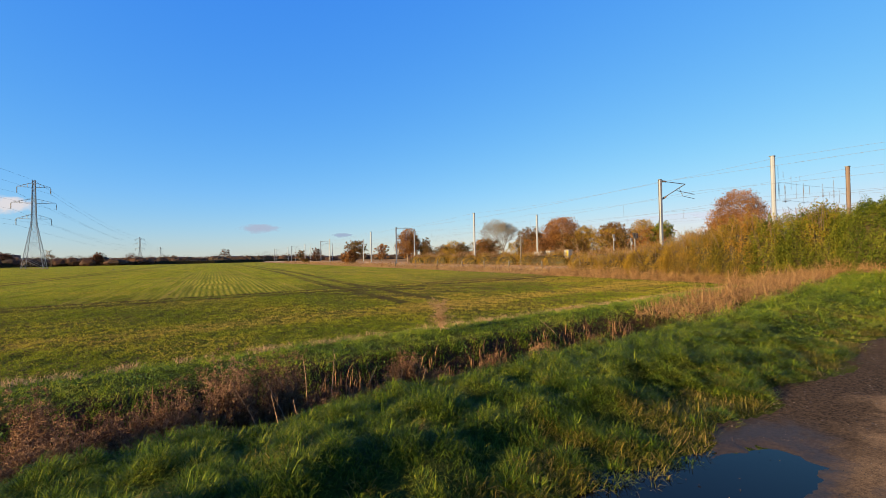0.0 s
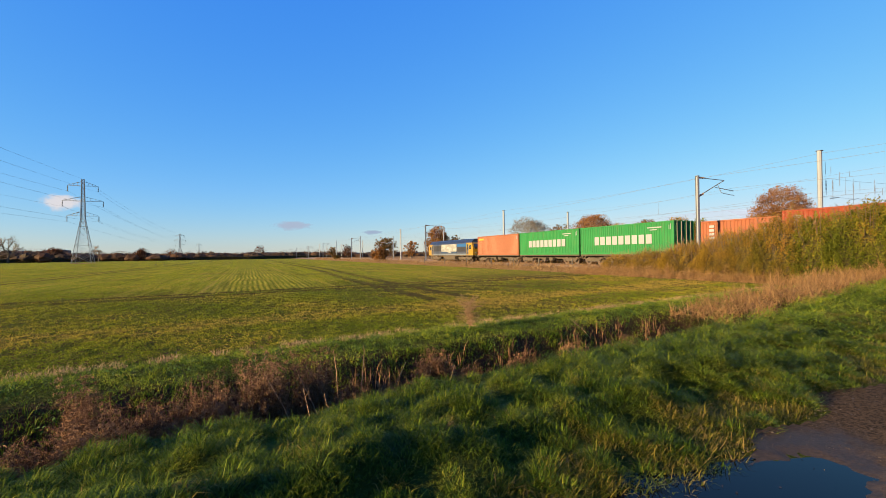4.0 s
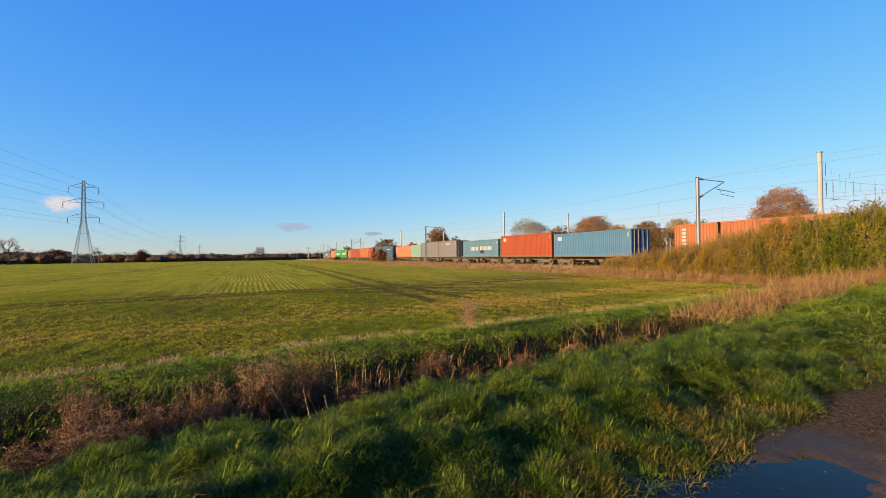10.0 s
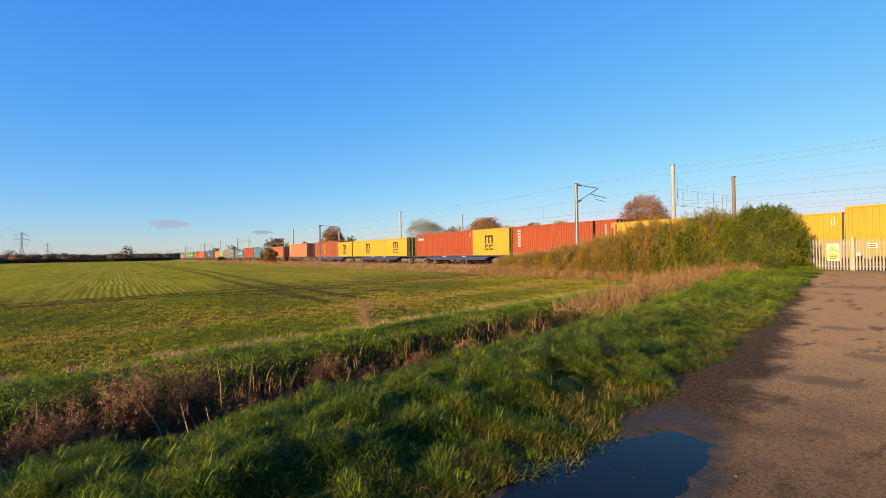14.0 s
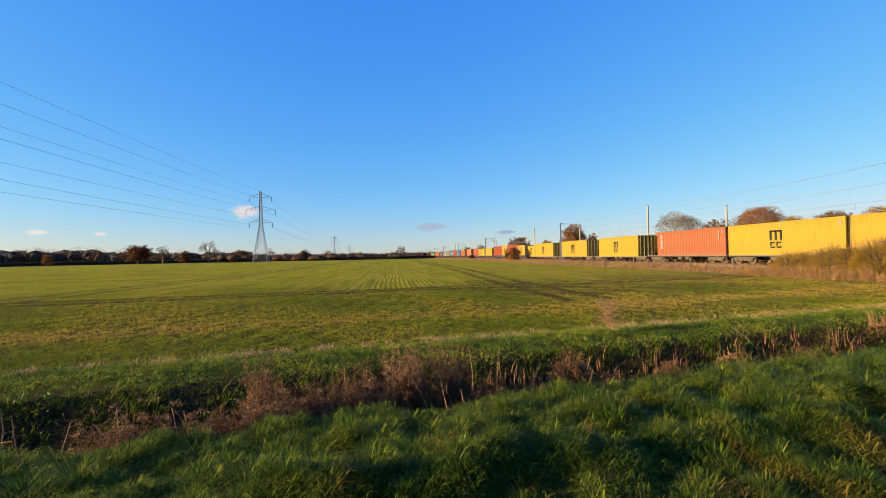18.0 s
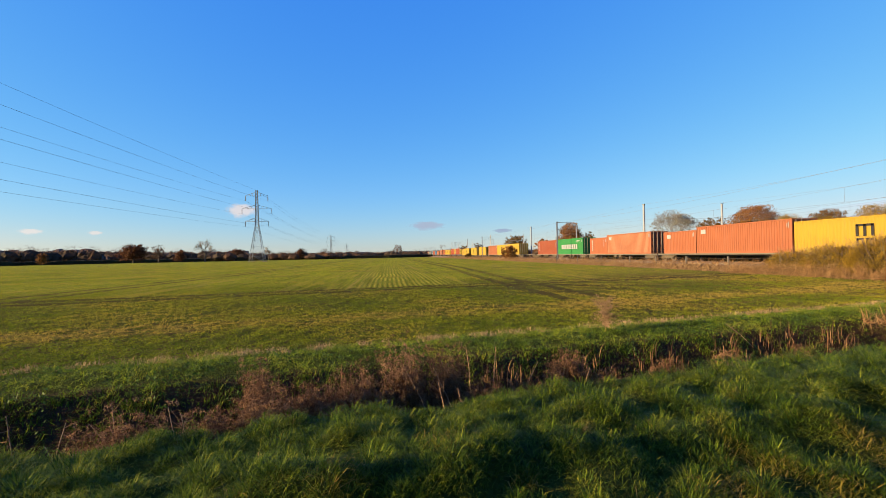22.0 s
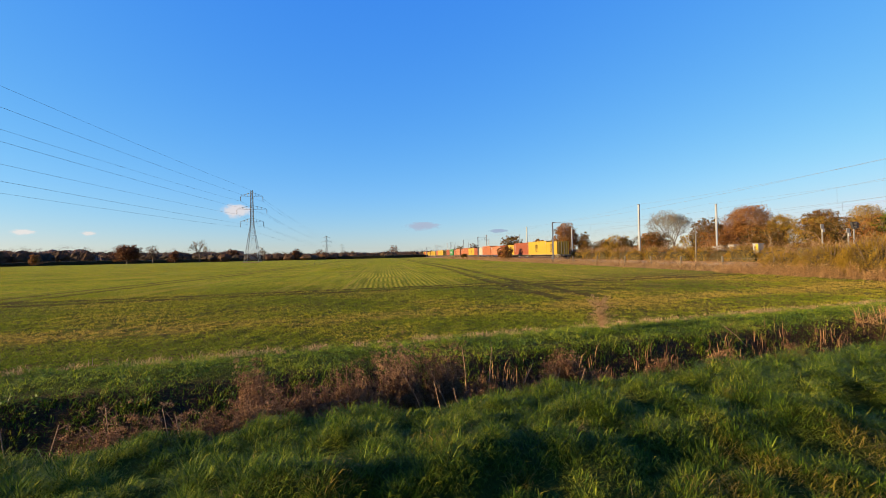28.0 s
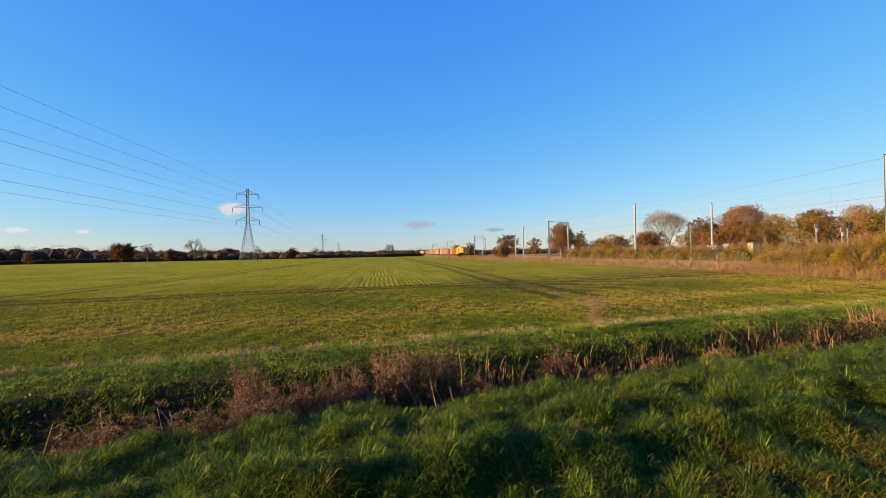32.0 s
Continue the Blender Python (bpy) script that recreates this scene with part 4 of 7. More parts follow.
def locomotive():
    """A six-axle freight diesel, 21.4 m long, standing on z = 0, front towards +y."""
    lo = thing("diesel_locomotive", "blue and silver freight diesel locomotive with yellow cab ends", "locomotive")
    h = 10.1
    # body with the slanting shoulder of the roof
    side = Geo()
    side.prism([(-1.32, 1.15), (1.32, 1.15), (1.32, 3.1), (1.28, 3.2), (-1.28, 3.2), (-1.32, 3.1)], -h + 2.5, h - 2.5, axis=1)
    part("body", side, M["loco_silver"], lo)
    roof = Geo().prism([(-1.30, 3.2), (1.30, 3.2), (0.95, 3.68), (0.55, 3.85), (-0.55, 3.85), (-0.95, 3.68)], -h + 0.5, h - 0.5, axis=1)
    part("roof", roof, M["loco_blue"], lo)
    for y in (-5.5, -2.0, 1.5, 5.0):
        part("roof_hatch", Geo().box(-0.45, 0.45, y, y + 1.9, 3.84, 3.92, 0.05), M["loco_blue"], lo)
    part("exhaust", Geo().box(-0.3, 0.3, -0.9, -0.3, 3.85, 4.0, 0.05), M["under"], lo)
    for s in (-1, 1):
        cab = Geo()
        y0, y1, y2 = s * (h - 2.5), s * (h - 0.35), s * h
        o = [(y0, 1.15), (y2, 1.15), (y2, 2.1), (y1, 3.2), (y0, 3.2)]
        cab.prism(o if s > 0 else o[::-1], -1.32, 1.32, axis=0)
        cb = part("cab", cab, M["loco_cab"], lo, "yellow cab end")
        for sx in (-1, 1):
            x0, x1 = sorted((sx * 1.325, sx * 1.30))
            w = Geo().box(x0, x1, *sorted((s * (h - 1.45), s * (h - 0.75))), 2.15, 2.8)
            part("side_window", w, M["glass"], cb)
            part("door", Geo().box(x0 - 0.005, x1 + 0.005, *sorted((s * (h - 2.35), s * (h - 1.75))), 1.25, 3.0), M["loco_silver"], cb)
            part("door_window", Geo().box(x0 - 0.01, x1 + 0.01, *sorted((s * (h - 2.22), s * (h - 1.9))), 2.1, 2.85), M["glass"], cb)
            for kk in (2.45, 1.65):
                part("handrail", Geo().tube((sx * 1.37, s * (h - kk), 1.3), (sx * 1.37, s * (h - kk), 2.6), 0.02), M["white"], cb)
            lean = Geo()
            a0, a1 = (0.12, 1.05) if sx > 0 else (-1.05, -0.12)
            lean.add([(a0, s * (h - 0.03), 2.2), (a1, s * (h - 0.03), 2.2), (a1, s * (h - 0.32), 3.0), (a0, s * (h - 0.32), 3.0), (a0, s * (h + 0.03), 2.22), (a1, s * (h + 0.03), 2.22), (a1, s * (h - 0.27), 3.02), (a0, s * (h - 0.27), 3.02)],
                     [(0, 1, 2, 3), (4, 5, 6, 7), (0, 1, 5, 4), (1, 2, 6, 5), (2, 3, 7, 6), (3, 0, 4, 7)])
            part("windscreen", lean, M["glass"], cb)
            part("lamp", Geo().tube((sx * 0.85, s * h, 1.55), (sx * 0.85, s * (h + 0.05), 1.55), 0.13, n=10), M["white"], cb)
            part("buffer", Geo().tube((sx * 0.87, s * h, 1.05), (sx * 0.87, s * (h + 0.45), 1.05), 0.09, n=8).tube((sx * 0.87, s * (h + 0.45), 1.05), (sx * 0.87, s * (h + 0.5), 1.05), 0.23, n=12), M["under"], lo)
        part("roof_cap", Geo().prism([(y0, 3.202), (y1, 3.202), (s * (h - 0.6), 3.5), (y0, 3.66)] if s > 0 else [(y0, 3.66), (s * (h - 0.6), 3.5), (y1, 3.202), (y0, 3.202)], -1.0, 1.0, axis=0), M["loco_blue"], cb)
    x0, x1 = -1.335, -1.30
    for sx in (1, -1):
        a, b = sorted((sx * x0, sx * x1))
        part("radiator_grille", Geo().box(a, b, 3.6, 7.3, 1.9, 2.9), M["black"], lo)
        part("engine_grille", Geo().box(a, b, -7.3, -3.9, 1.75, 2.55), M["black"], lo)
        part("blue_flash", Geo().box(a, b, -7.5, -3.8, 2.58, 3.1), M["loco_sky"], lo)
        part("picture_panel", Geo().box(a, b, -3.6, 3.4, 1.79, 3.1), M["picture"], lo, "pale printed picture panel")
        part("dark_band", Geo().box(a - 0.004, b + 0.004, -3.6, 3.4, 1.45, 1.78), M["box_navy"], lo)
        for i in range(3):
            part("mark", Geo().box(a - 0.01, b + 0.01, -1.3 + i * 0.6, -0.9 + i * 0.6, 1.5, 1.75), M["white"], lo)
        part("name_plate", Geo().box(a - 0.01, b + 0.01, -0.5, 0.7, 2.75, 2.9), M["steel"], lo)
        part("sill_stripe", Geo().box(a, b, -7.6, 7.6, 1.16, 1.4), M["loco_sill"], lo)
    part("underframe", Geo().box(-1.25, 1.25, -h + 0.2, h - 0.2, 0.98, 1.15), M["under"], lo)
    part("fuel_tank", Geo().prism([(-1.2, 0.95), (1.2, 0.95), (1.2, 0.5), (0.9, 0.28), (-0.9, 0.28), (-1.2, 0.5)], -2.6, 2.6, axis=1), M["under"], lo)
    for s in (-1, 1):
        c = s * 6.7
        b = Geo()
        for sx in (-1, 1):
            b.prism([(c - 2.6, 0.55), (c - 2.0, 0.42), (c + 2.0, 0.42), (c + 2.6, 0.55), (c + 2.6, 0.85), (c - 2.6, 0.85)], sx * 1.1 - 0.08, sx * 1.1 + 0.08, axis=0)
            for k in (-1.85, 0, 1.85):
                b.box(sx * 1.1 - 0.16, sx * 1.1 + 0.16, c + k - 0.22, c + k + 0.22, 0.32, 0.74, 0.04)
        bo = part("bogie", b, M["under"], lo)
        for k in (-1.85, 0, 1.85):
            for sx in (-1, 1):
                part("wheel", Geo().tube((sx * 0.70, c + k, 0.53), (sx * 0.83, c + k, 0.53), 0.53, n=18), M["wheel"], bo)
    return lo


# front edge at the start of the clip (metres along the line from the camera), length, high cube, colour, mark
LOAD = [
    (-35.2, 12.19, 1, "faded", "plate_yellow"), (-47.7, 12.19, 1, "green", "block_row"), (-60.2, 12.19, 1, "green", "block_row"), (-75.0, 6.06, 0, "orange", "column"),
    (-81.2, 12.19, 1, "red", "column"), (-93.9, 12.19, 1, "orange", "column"), (-106.0, 6.06, 1, "red", "plate"), (-114.7, 12.19, 1, "navy", "sweep"), (-126.8, 6.06, 1, "navy", "sweep_short"),
    (-135.7, 12.19, 0, "faded", "column"), (-147.9, 6.06, 0, "teal", ""), (-154.4, 12.19, 1, "grey", "blue_panel"), (-166.5, 6.06, 1, "grey", "small_row"), (-175.3, 12.19, 0, "petrol", "long_row"),
    (-188.4, 12.19, 1, "red", "plate"), (-201.1, 12.19, 0, "blue", "plate"), (-218.2, 12.19, 0, "orange", "column"), (-235.2, 12.19, 1, "faded", "column"), (-252.1, 12.19, 1, "brown", "bars_dark"),
    (-264.3, 6.06, 0, "yellow", "bars"), (-270.8, 12.19, 0, "yellow", "bars"), (-282.9, 6.06, 0, "yellow", "bars"), (-291.5, 12.19, 1, "red", "panel"), (-303.7, 6.06, 1, "yellow", "bars"),
    (-310.3, 12.19, 1, "red", "column"), (-322.2, 6.06, 0, "yellow", "bars"), (-330.9, 6.06, 0, "yellow", "bars"), (-337.1, 12.19, 1, "yellow", "bars"), (-354.1, 12.19, 1, "yellow", "bars"),
    (-371.1, 12.19, 1, "yellow", "bars"), (-388.0, 12.19, 1, "orange", "column"), (-400.6, 12.19, 1, "yellow", "bars"), (-413.2, 12.19, 1, "yellow", "bars"), (-440.7, 12.19, 1, "brown", "column"),
    (-453.2, 12.19, 1, "green", "block_row"), (-468.4, 6.06, 0, "orange", "column"), (-474.5, 12.19, 1, "faded", "plate"), (-489.5, 6.06, 0, "orange", "plate"), (-495.7, 12.19, 1, "orange", "plate"),
    (-508.1, 12.19, 0, "yellow", "bars"), (-520.3, 6.06, 0, "brown", "dots"), (-529.1, 6.06, 0, "cream", ""), (-535.2, 12.19, 1, "orange", "plate"), (-547.7, 12.19, 0, "faded", "plate"),
    (-559.9, 6.06, 0, "red", "column"), (-568.8, 6.06, 0, "yellow", "bars"), (-575.0, 12.19, 1, "brown", "column"), (-587.2, 12.19, 1, "yellow", "bars"), (-599.4, 6.06, 0, "yellow", "bars")]


def train_way(t):
    return 24.66 * t + 0.0204 * (t - 16) ** 2


MOVING = []
lo = locomotive()
MOVING.append((lo, -23.6, RAIL_Z))
groups, run = [], [LOAD[0]]
for a in LOAD[1:]:
    if run[-1][0] - run[-1][1] - a[0] < 0.25:
        run.append(a)
    else:
        groups.append(run)
        run = [a]
groups.append(run)
ends = [(g[0][0], g[-1][0] - g[-1][1]) for g in groups]
for i, g in enumerate(groups):
    f, r = ends[i]
    before = (-34.4 if i == 0 else ends[i - 1][1]) - f
    after = r - (ends[i + 1][0] if i + 1 < len(ends) else r - 3)
    f2, r2 = f + min(2.2, before / 2 - 0.17), r - min(2.2, after / 2 - 0.17)
    blue = 252 < -f < 330 or 525 < -f < 566
    MOVING.append((wagon(f2 - r2, blue, deck(f)), (f2 + r2) / 2, RAIL_Z))
    for y, L, hc, col, marks in g:
        MOVING.append((container(L, hc, col, marks), y - L / 2, RAIL_Z + deck(f) + 0.012))
# the empty wagon in the train
MOVING.append((wagon(13.6, False, 0.92), -433.0, RAIL_Z))

# ---- overhead line ----
def near_mast(y, arm=True, h=7.25, x=30.9):
    """A slim steel mast by the near track with a hinged arm over it."""
    z0 = float(height(x, y))
    m = thing("catenary_mast", "slim pale steel overhead-line mast beside the track", "mast", "overhead line masts", at=pose(x, y, z0))
    H = h - z0
    g = Geo().box(-0.10, 0.10, -0.10, -0.085, -0.3, H).box(-0.10, 0.10, 0.085, 0.10, -0.3, H).box(-0.008, 0.008, -0.085, 0.085, -0.3, H)
    part("post", g, M["mast_steel"], m)
    part("foundation", Geo().box(-0.35, 0.35, -0.35, 0.35, -0.5, 0.18, 0.04), M["concrete"], m)
    part("cap", Geo().box(-0.12, 0.12, -0.12, 0.12, H, H + 0.03), M["steel"], m)
    if arm:
        top = Geo().tube((0.1, 0, H - 0.1), (2.9, 0, H - 0.18), 0.028)
        part("top_tube", top, M["steel"], m)
        part("strut", Geo().tube((0.1, 0, H - 1.5), (2.9, 0, H - 0.18), 0.035), M["steel"], m)
        part("registration_arm", Geo().tube((1.9, 0, H - 0.75), (4.0, 0, H - 0.95), 0.025).tube((2.6, 0, H - 1.15), (4.0, 0, H - 1.3), 0.02).tube((2.2, 0, H - 0.55), (2.6, 0, H - 1.15), 0.02), M["steel"], m)
        for z in (H - 0.1, H - 1.5):
            ins = Geo()
            for k in range(6):
                ins.tube((0.14 + k * 0.09, 0, z + (0.0 if z > H - 1 else k * 0.042)), (0.18 + k * 0.09, 0, z + (0.0 if z > H - 1 else k * 0.042)), 0.075, n=8)
            part("insulator", ins, M["insulator"], m)
    return m


for y in (-34.0, 24.6, 82.6, 152.0, 216.0, 280.0, 344.0, 410.0, 480.0):
    near_mast(y)


def span_pair(y, h=9.0, span=True, far=51.2):
    """Two tall masts with a wire span between them over the far tracks, carrying droppers."""
    s = thing("headspan", "two tall pale masts joined by wires over the tracks", "headspan", "overhead line masts", at=pose(0, y, 0.06))
    for x, c in ((39.6, "mast_steel"), (far, "mast_steel" if y > 30 else "mast_brown")):
        p = part("mast", Geo().box(x - 0.15, x + 0.15, -0.15, 0.15, -0.3, h, 0.088), M[c], s)
        part("cap", Geo().box(x - 0.18, x + 0.18, -0.18, 0.18, h, h + 0.04), M["steel"], p)
    if not span:
        part("cross_wire", Geo().line([(39.6, 0, h - 2.3), (far, 0, h - 2.3)], 0.007), M["wire"], s)
    if span:
        xs = [39.6 + 11.6 * i / 12 for i in range(13)]
        for name, z0, sag in (("cross_wire", h - 2.0, 0.06), ("cross_wire", h - 3.4, 0.05)):
            part(name, Geo().line([(x, 0, z0 - sag * math.sin((x - 39.6) / 11.6 * math.pi)) for x in xs], 0.009), M["wire"], s)
        for x, top, low in ((40.3, 0.75, 1.7), (40.35, 2.05, 3.3), (41.0, 1.1, 1.6), (41.2, 2.1, 3.6), (42.1, 1.45, 2.5), (43.4, 1.3, 1.7), (43.9, 1.9, 4.0), (44.8, 2.05, 2.8), (46.9, 1.8, 4.0),
                            (48.0, 2.4, 3.0), (48.7, 1.35, 3.7), (49.6, 2.0, 3.3)):
            part("dropper", Geo().line([(x, 0, h - top), (x, 0, h - low)], 0.013), M["wire"], s)
        for x in (40.35, 41.2, 43.9, 46.9, 48.7):
            ins = Geo()
            for k in range(7):
                ins.tube((x, 0, h - 2.9 + k * 0.1), (x, 0, h - 2.85 + k * 0.1), 0.04, n=7)
            part("insulator", ins, M["wire"], s)
        for x in (41.3, 43.9, 46.9, 48.7):
            part("registration_arm", Geo().tube((x - 0.5, 0, h - 3.55), (x + 0.7, 0, h - 3.4), 0.022).tube((x + 0.1, 0, h - 3.9), (x + 0.9, 0, h - 4.2), 0.018), M["steel"], s)
    return s


for y in (-27.0, 21.2, 68.2, 126.0, 178.0, 232.0, 290.0, 350.0):
    span_pair(y, 9.0 if y < 30 else 8.8, y < 30, 51.2 if y < 30 else 52.8)


def overhead_wires():
    """Catenary and contact wires over each track, and the feeder on the mast heads."""
    ys = [-640, -570, -500, -430, -360, -290, -220, -155, -92, -34.0, 24.6, 82.6, 152.0, 216.0, 280.0, 344.0, 410.0, 480.0, 560, 640, 720]
    for x, zc, zm in ((34.9, 5.1, 6.55), (43.4, 5.1, 6.4), (47.2, 5.1, 6.4)):
        w = thing("overhead_wires", "thin dark contact and catenary wires strung above a track", "wires", "overhead wires")
        cw = Geo().line([(x + 0.2 * (-1) ** i, y, zc) for i, y in enumerate(ys)], 0.0078, 4)
        part("contact_wire", cw, M["wire"], w)
        pts, dr = [], Geo()
        for a, b in zip(ys, ys[1:]):
            for k in range(8):
                u = k / 8
                z = zm - 0.75 * 4 * u * (1 - u)
                pts.append((x, a + (b - a) * u, z))
                if k and -50 < a < 150:
                    dr.tube((x, a + (b - a) * u, zc), (x, a + (b - a) * u, z), 0.008, n=3, caps=False)
        part("catenary_wire", Geo().line(pts, 0.0078, 4), M["wire"], w)
        part("droppers", dr, M["wire"], w)["kind"] = "stuff"
    for x, z, sag in ((31.0, 7.1, 0.5), (39.7, 8.9, 0.5), (51.2, 8.9, 0.5)):
        w = thing("feeder_wire", "thin dark feeder wire along the mast tops", "wires", "overhead wires")
        yy = ys if x < 32 else [-180, -90, -27.0, 21.2, 68.2, 126.0, 178.0, 232.0, 290.0, 350.0]
        pts = []
        for a, b in zip(yy, yy[1:]):
            for k in range(7):
                u = k / 7
                pts.append((x, a + (b - a) * u, z - sag * 4 * u * (1 - u)))
        part("wire", Geo().line(pts, 0.0078, 4), M["wire"], w)


overhead_wires()

# ---- pylons ----
def pylon(x, y, H, turn, label, lod=0):
    """A lattice tower with three pairs of arms."""
    z0 = float(height(x, y))
    t = thing("pylon", label, "pylon", "pylons of the power line", at=pose(x, y, z0, 0, 0, turn))
    k = H / 30.0
    thick = 0.10 * k * (1.0 if y < 300 else 1.9)

    def half(z):
        u = z / (30 * k)
        return k * (2.9 - 2.25 * (u / 0.52) if u < 0.52 else 0.65 - 0.3 * (u - 0.52) / 0.48)
    levels = [0, 3.4, 6.4, 9.0, 11.2, 13.2, 15.0, 16.6, 18.4, 20.2, 22.0, 23.8, 25.6, 27.4, 29.4, 30.0]
    levels = [z * k for z in levels]
    legs = [(-1, -1), (1, -1), (1, 1), (-1, 1)]
    for sx, sy in legs:
        part("leg", Geo().line([(sx * half(z), sy * half(z), z) for z in levels], thick, 4), M["pylon_steel"], t)
    br = Geo()
    for a, b in zip(levels, levels[1:]):
        for i in range(4):
            p, q = legs[i], legs[(i + 1) % 4]
            A, B = half(a), half(b)
            br.tube((p[0] * A, p[1] * A, a), (q[0] * B, q[1] * B, b), thick * 0.5, n=4, caps=False)
            br.tube((q[0] * A, q[1] * A, a), (p[0] * B, p[1] * B, b), thick * 0.5, n=4, caps=False)
            if a > 0:
                br.tube((p[0] * A, p[1] * A, a), (q[0] * A, q[1] * A, a), thick * 0.45, n=4, caps=False)
    part("bracing", br, M["pylon_steel"], t)
    for zz, reach in ((16.9, 4.6), (22.2, 5.9), (27.6, 4.4)):
        z, r = zz * k, reach * k
        for s in (-1, 1):
            w = half(z)
            arm = Geo()
            for sy in (-1, 1):
                arm.tube((s * w, sy * w, z), (s * r, 0, z), thick * 0.6, n=4, caps=False)
                arm.tube((s * w, sy * w, z + 1.5 * k), (s * r, 0, z + 0.1), thick * 0.6, n=4, caps=False)
                for u in (0.3, 0.6):
                    arm.tube((s * (w + (r - w) * u), sy * w * (1 - u), z), (s * (w + (r - w) * u), sy * w * (1 - u), z + 1.5 * k * (1 - u)), thick * 0.35, n=3, caps=False)
            ao = part("cross_arm", arm, M["pylon_steel"], t)
            ins = Geo()
            for j in range(9):
                ins.tube((s * r, 0, z - 0.25 * k - j * 0.2 * k), (s * r, 0, z - 0.37 * k - j * 0.2 * k), 0.15 * k, n=7)
            ins.tube((s * r, 0, z), (s * r, 0, z - 2.1 * k), 0.04 * k, n=4)
            part("insulator", ins, M["black"], ao)
    part("footing", Geo().box(-3.3 * k, 3.3 * k, -3.3 * k, 3.3 * k, -0.2, 0.12), M["rust"], t)
    return t


PYLONS = [(-52.0, -200.0, 30.0), (-55.9, 206.5, 30.8), (-76.5, 632.0, 30.0), (-96.0, 1076.0, 30.0)]
for i, (x, y, H) in enumerate(PYLONS):
    pylon(x, y, H, 3.0, ("grey steel lattice pylon with three pairs of arms in the field", "small grey lattice pylon far across the fields")[i > 1])


def conductors():
    arms = ((16.9, 4.6), (22.2, 5.9), (27.6, 4.4))
    lines = [(s * r, z - 2.1) for z, r in arms for s in (-1, 1)] + [(0.0, 30.0)]
    for off, z in lines:
        w = thing("power_line", "thin dark power line sagging between pylons", "power line", "power lines")
        pts = []
        for (xa, ya, ha), (xb, yb, hb) in zip(PYLONS, PYLONS[1:]):
            n = 24
            for i in range(n + 1):
                u = i / n
                sag = (2.7 if z < 18 else 3.3 if z < 23 else 3.8 if z < 29 else 3.5) * 4 * u * (1 - u)
                pts.append((xa + (xb - xa) * u + off, ya + (yb - ya) * u, (z * ha / 30) * (1 - u) + (z * hb / 30) * u - sag - 0.2))
        part("wire", Geo().line(pts, 0.021, 4), M["wire"], w)


conductors()

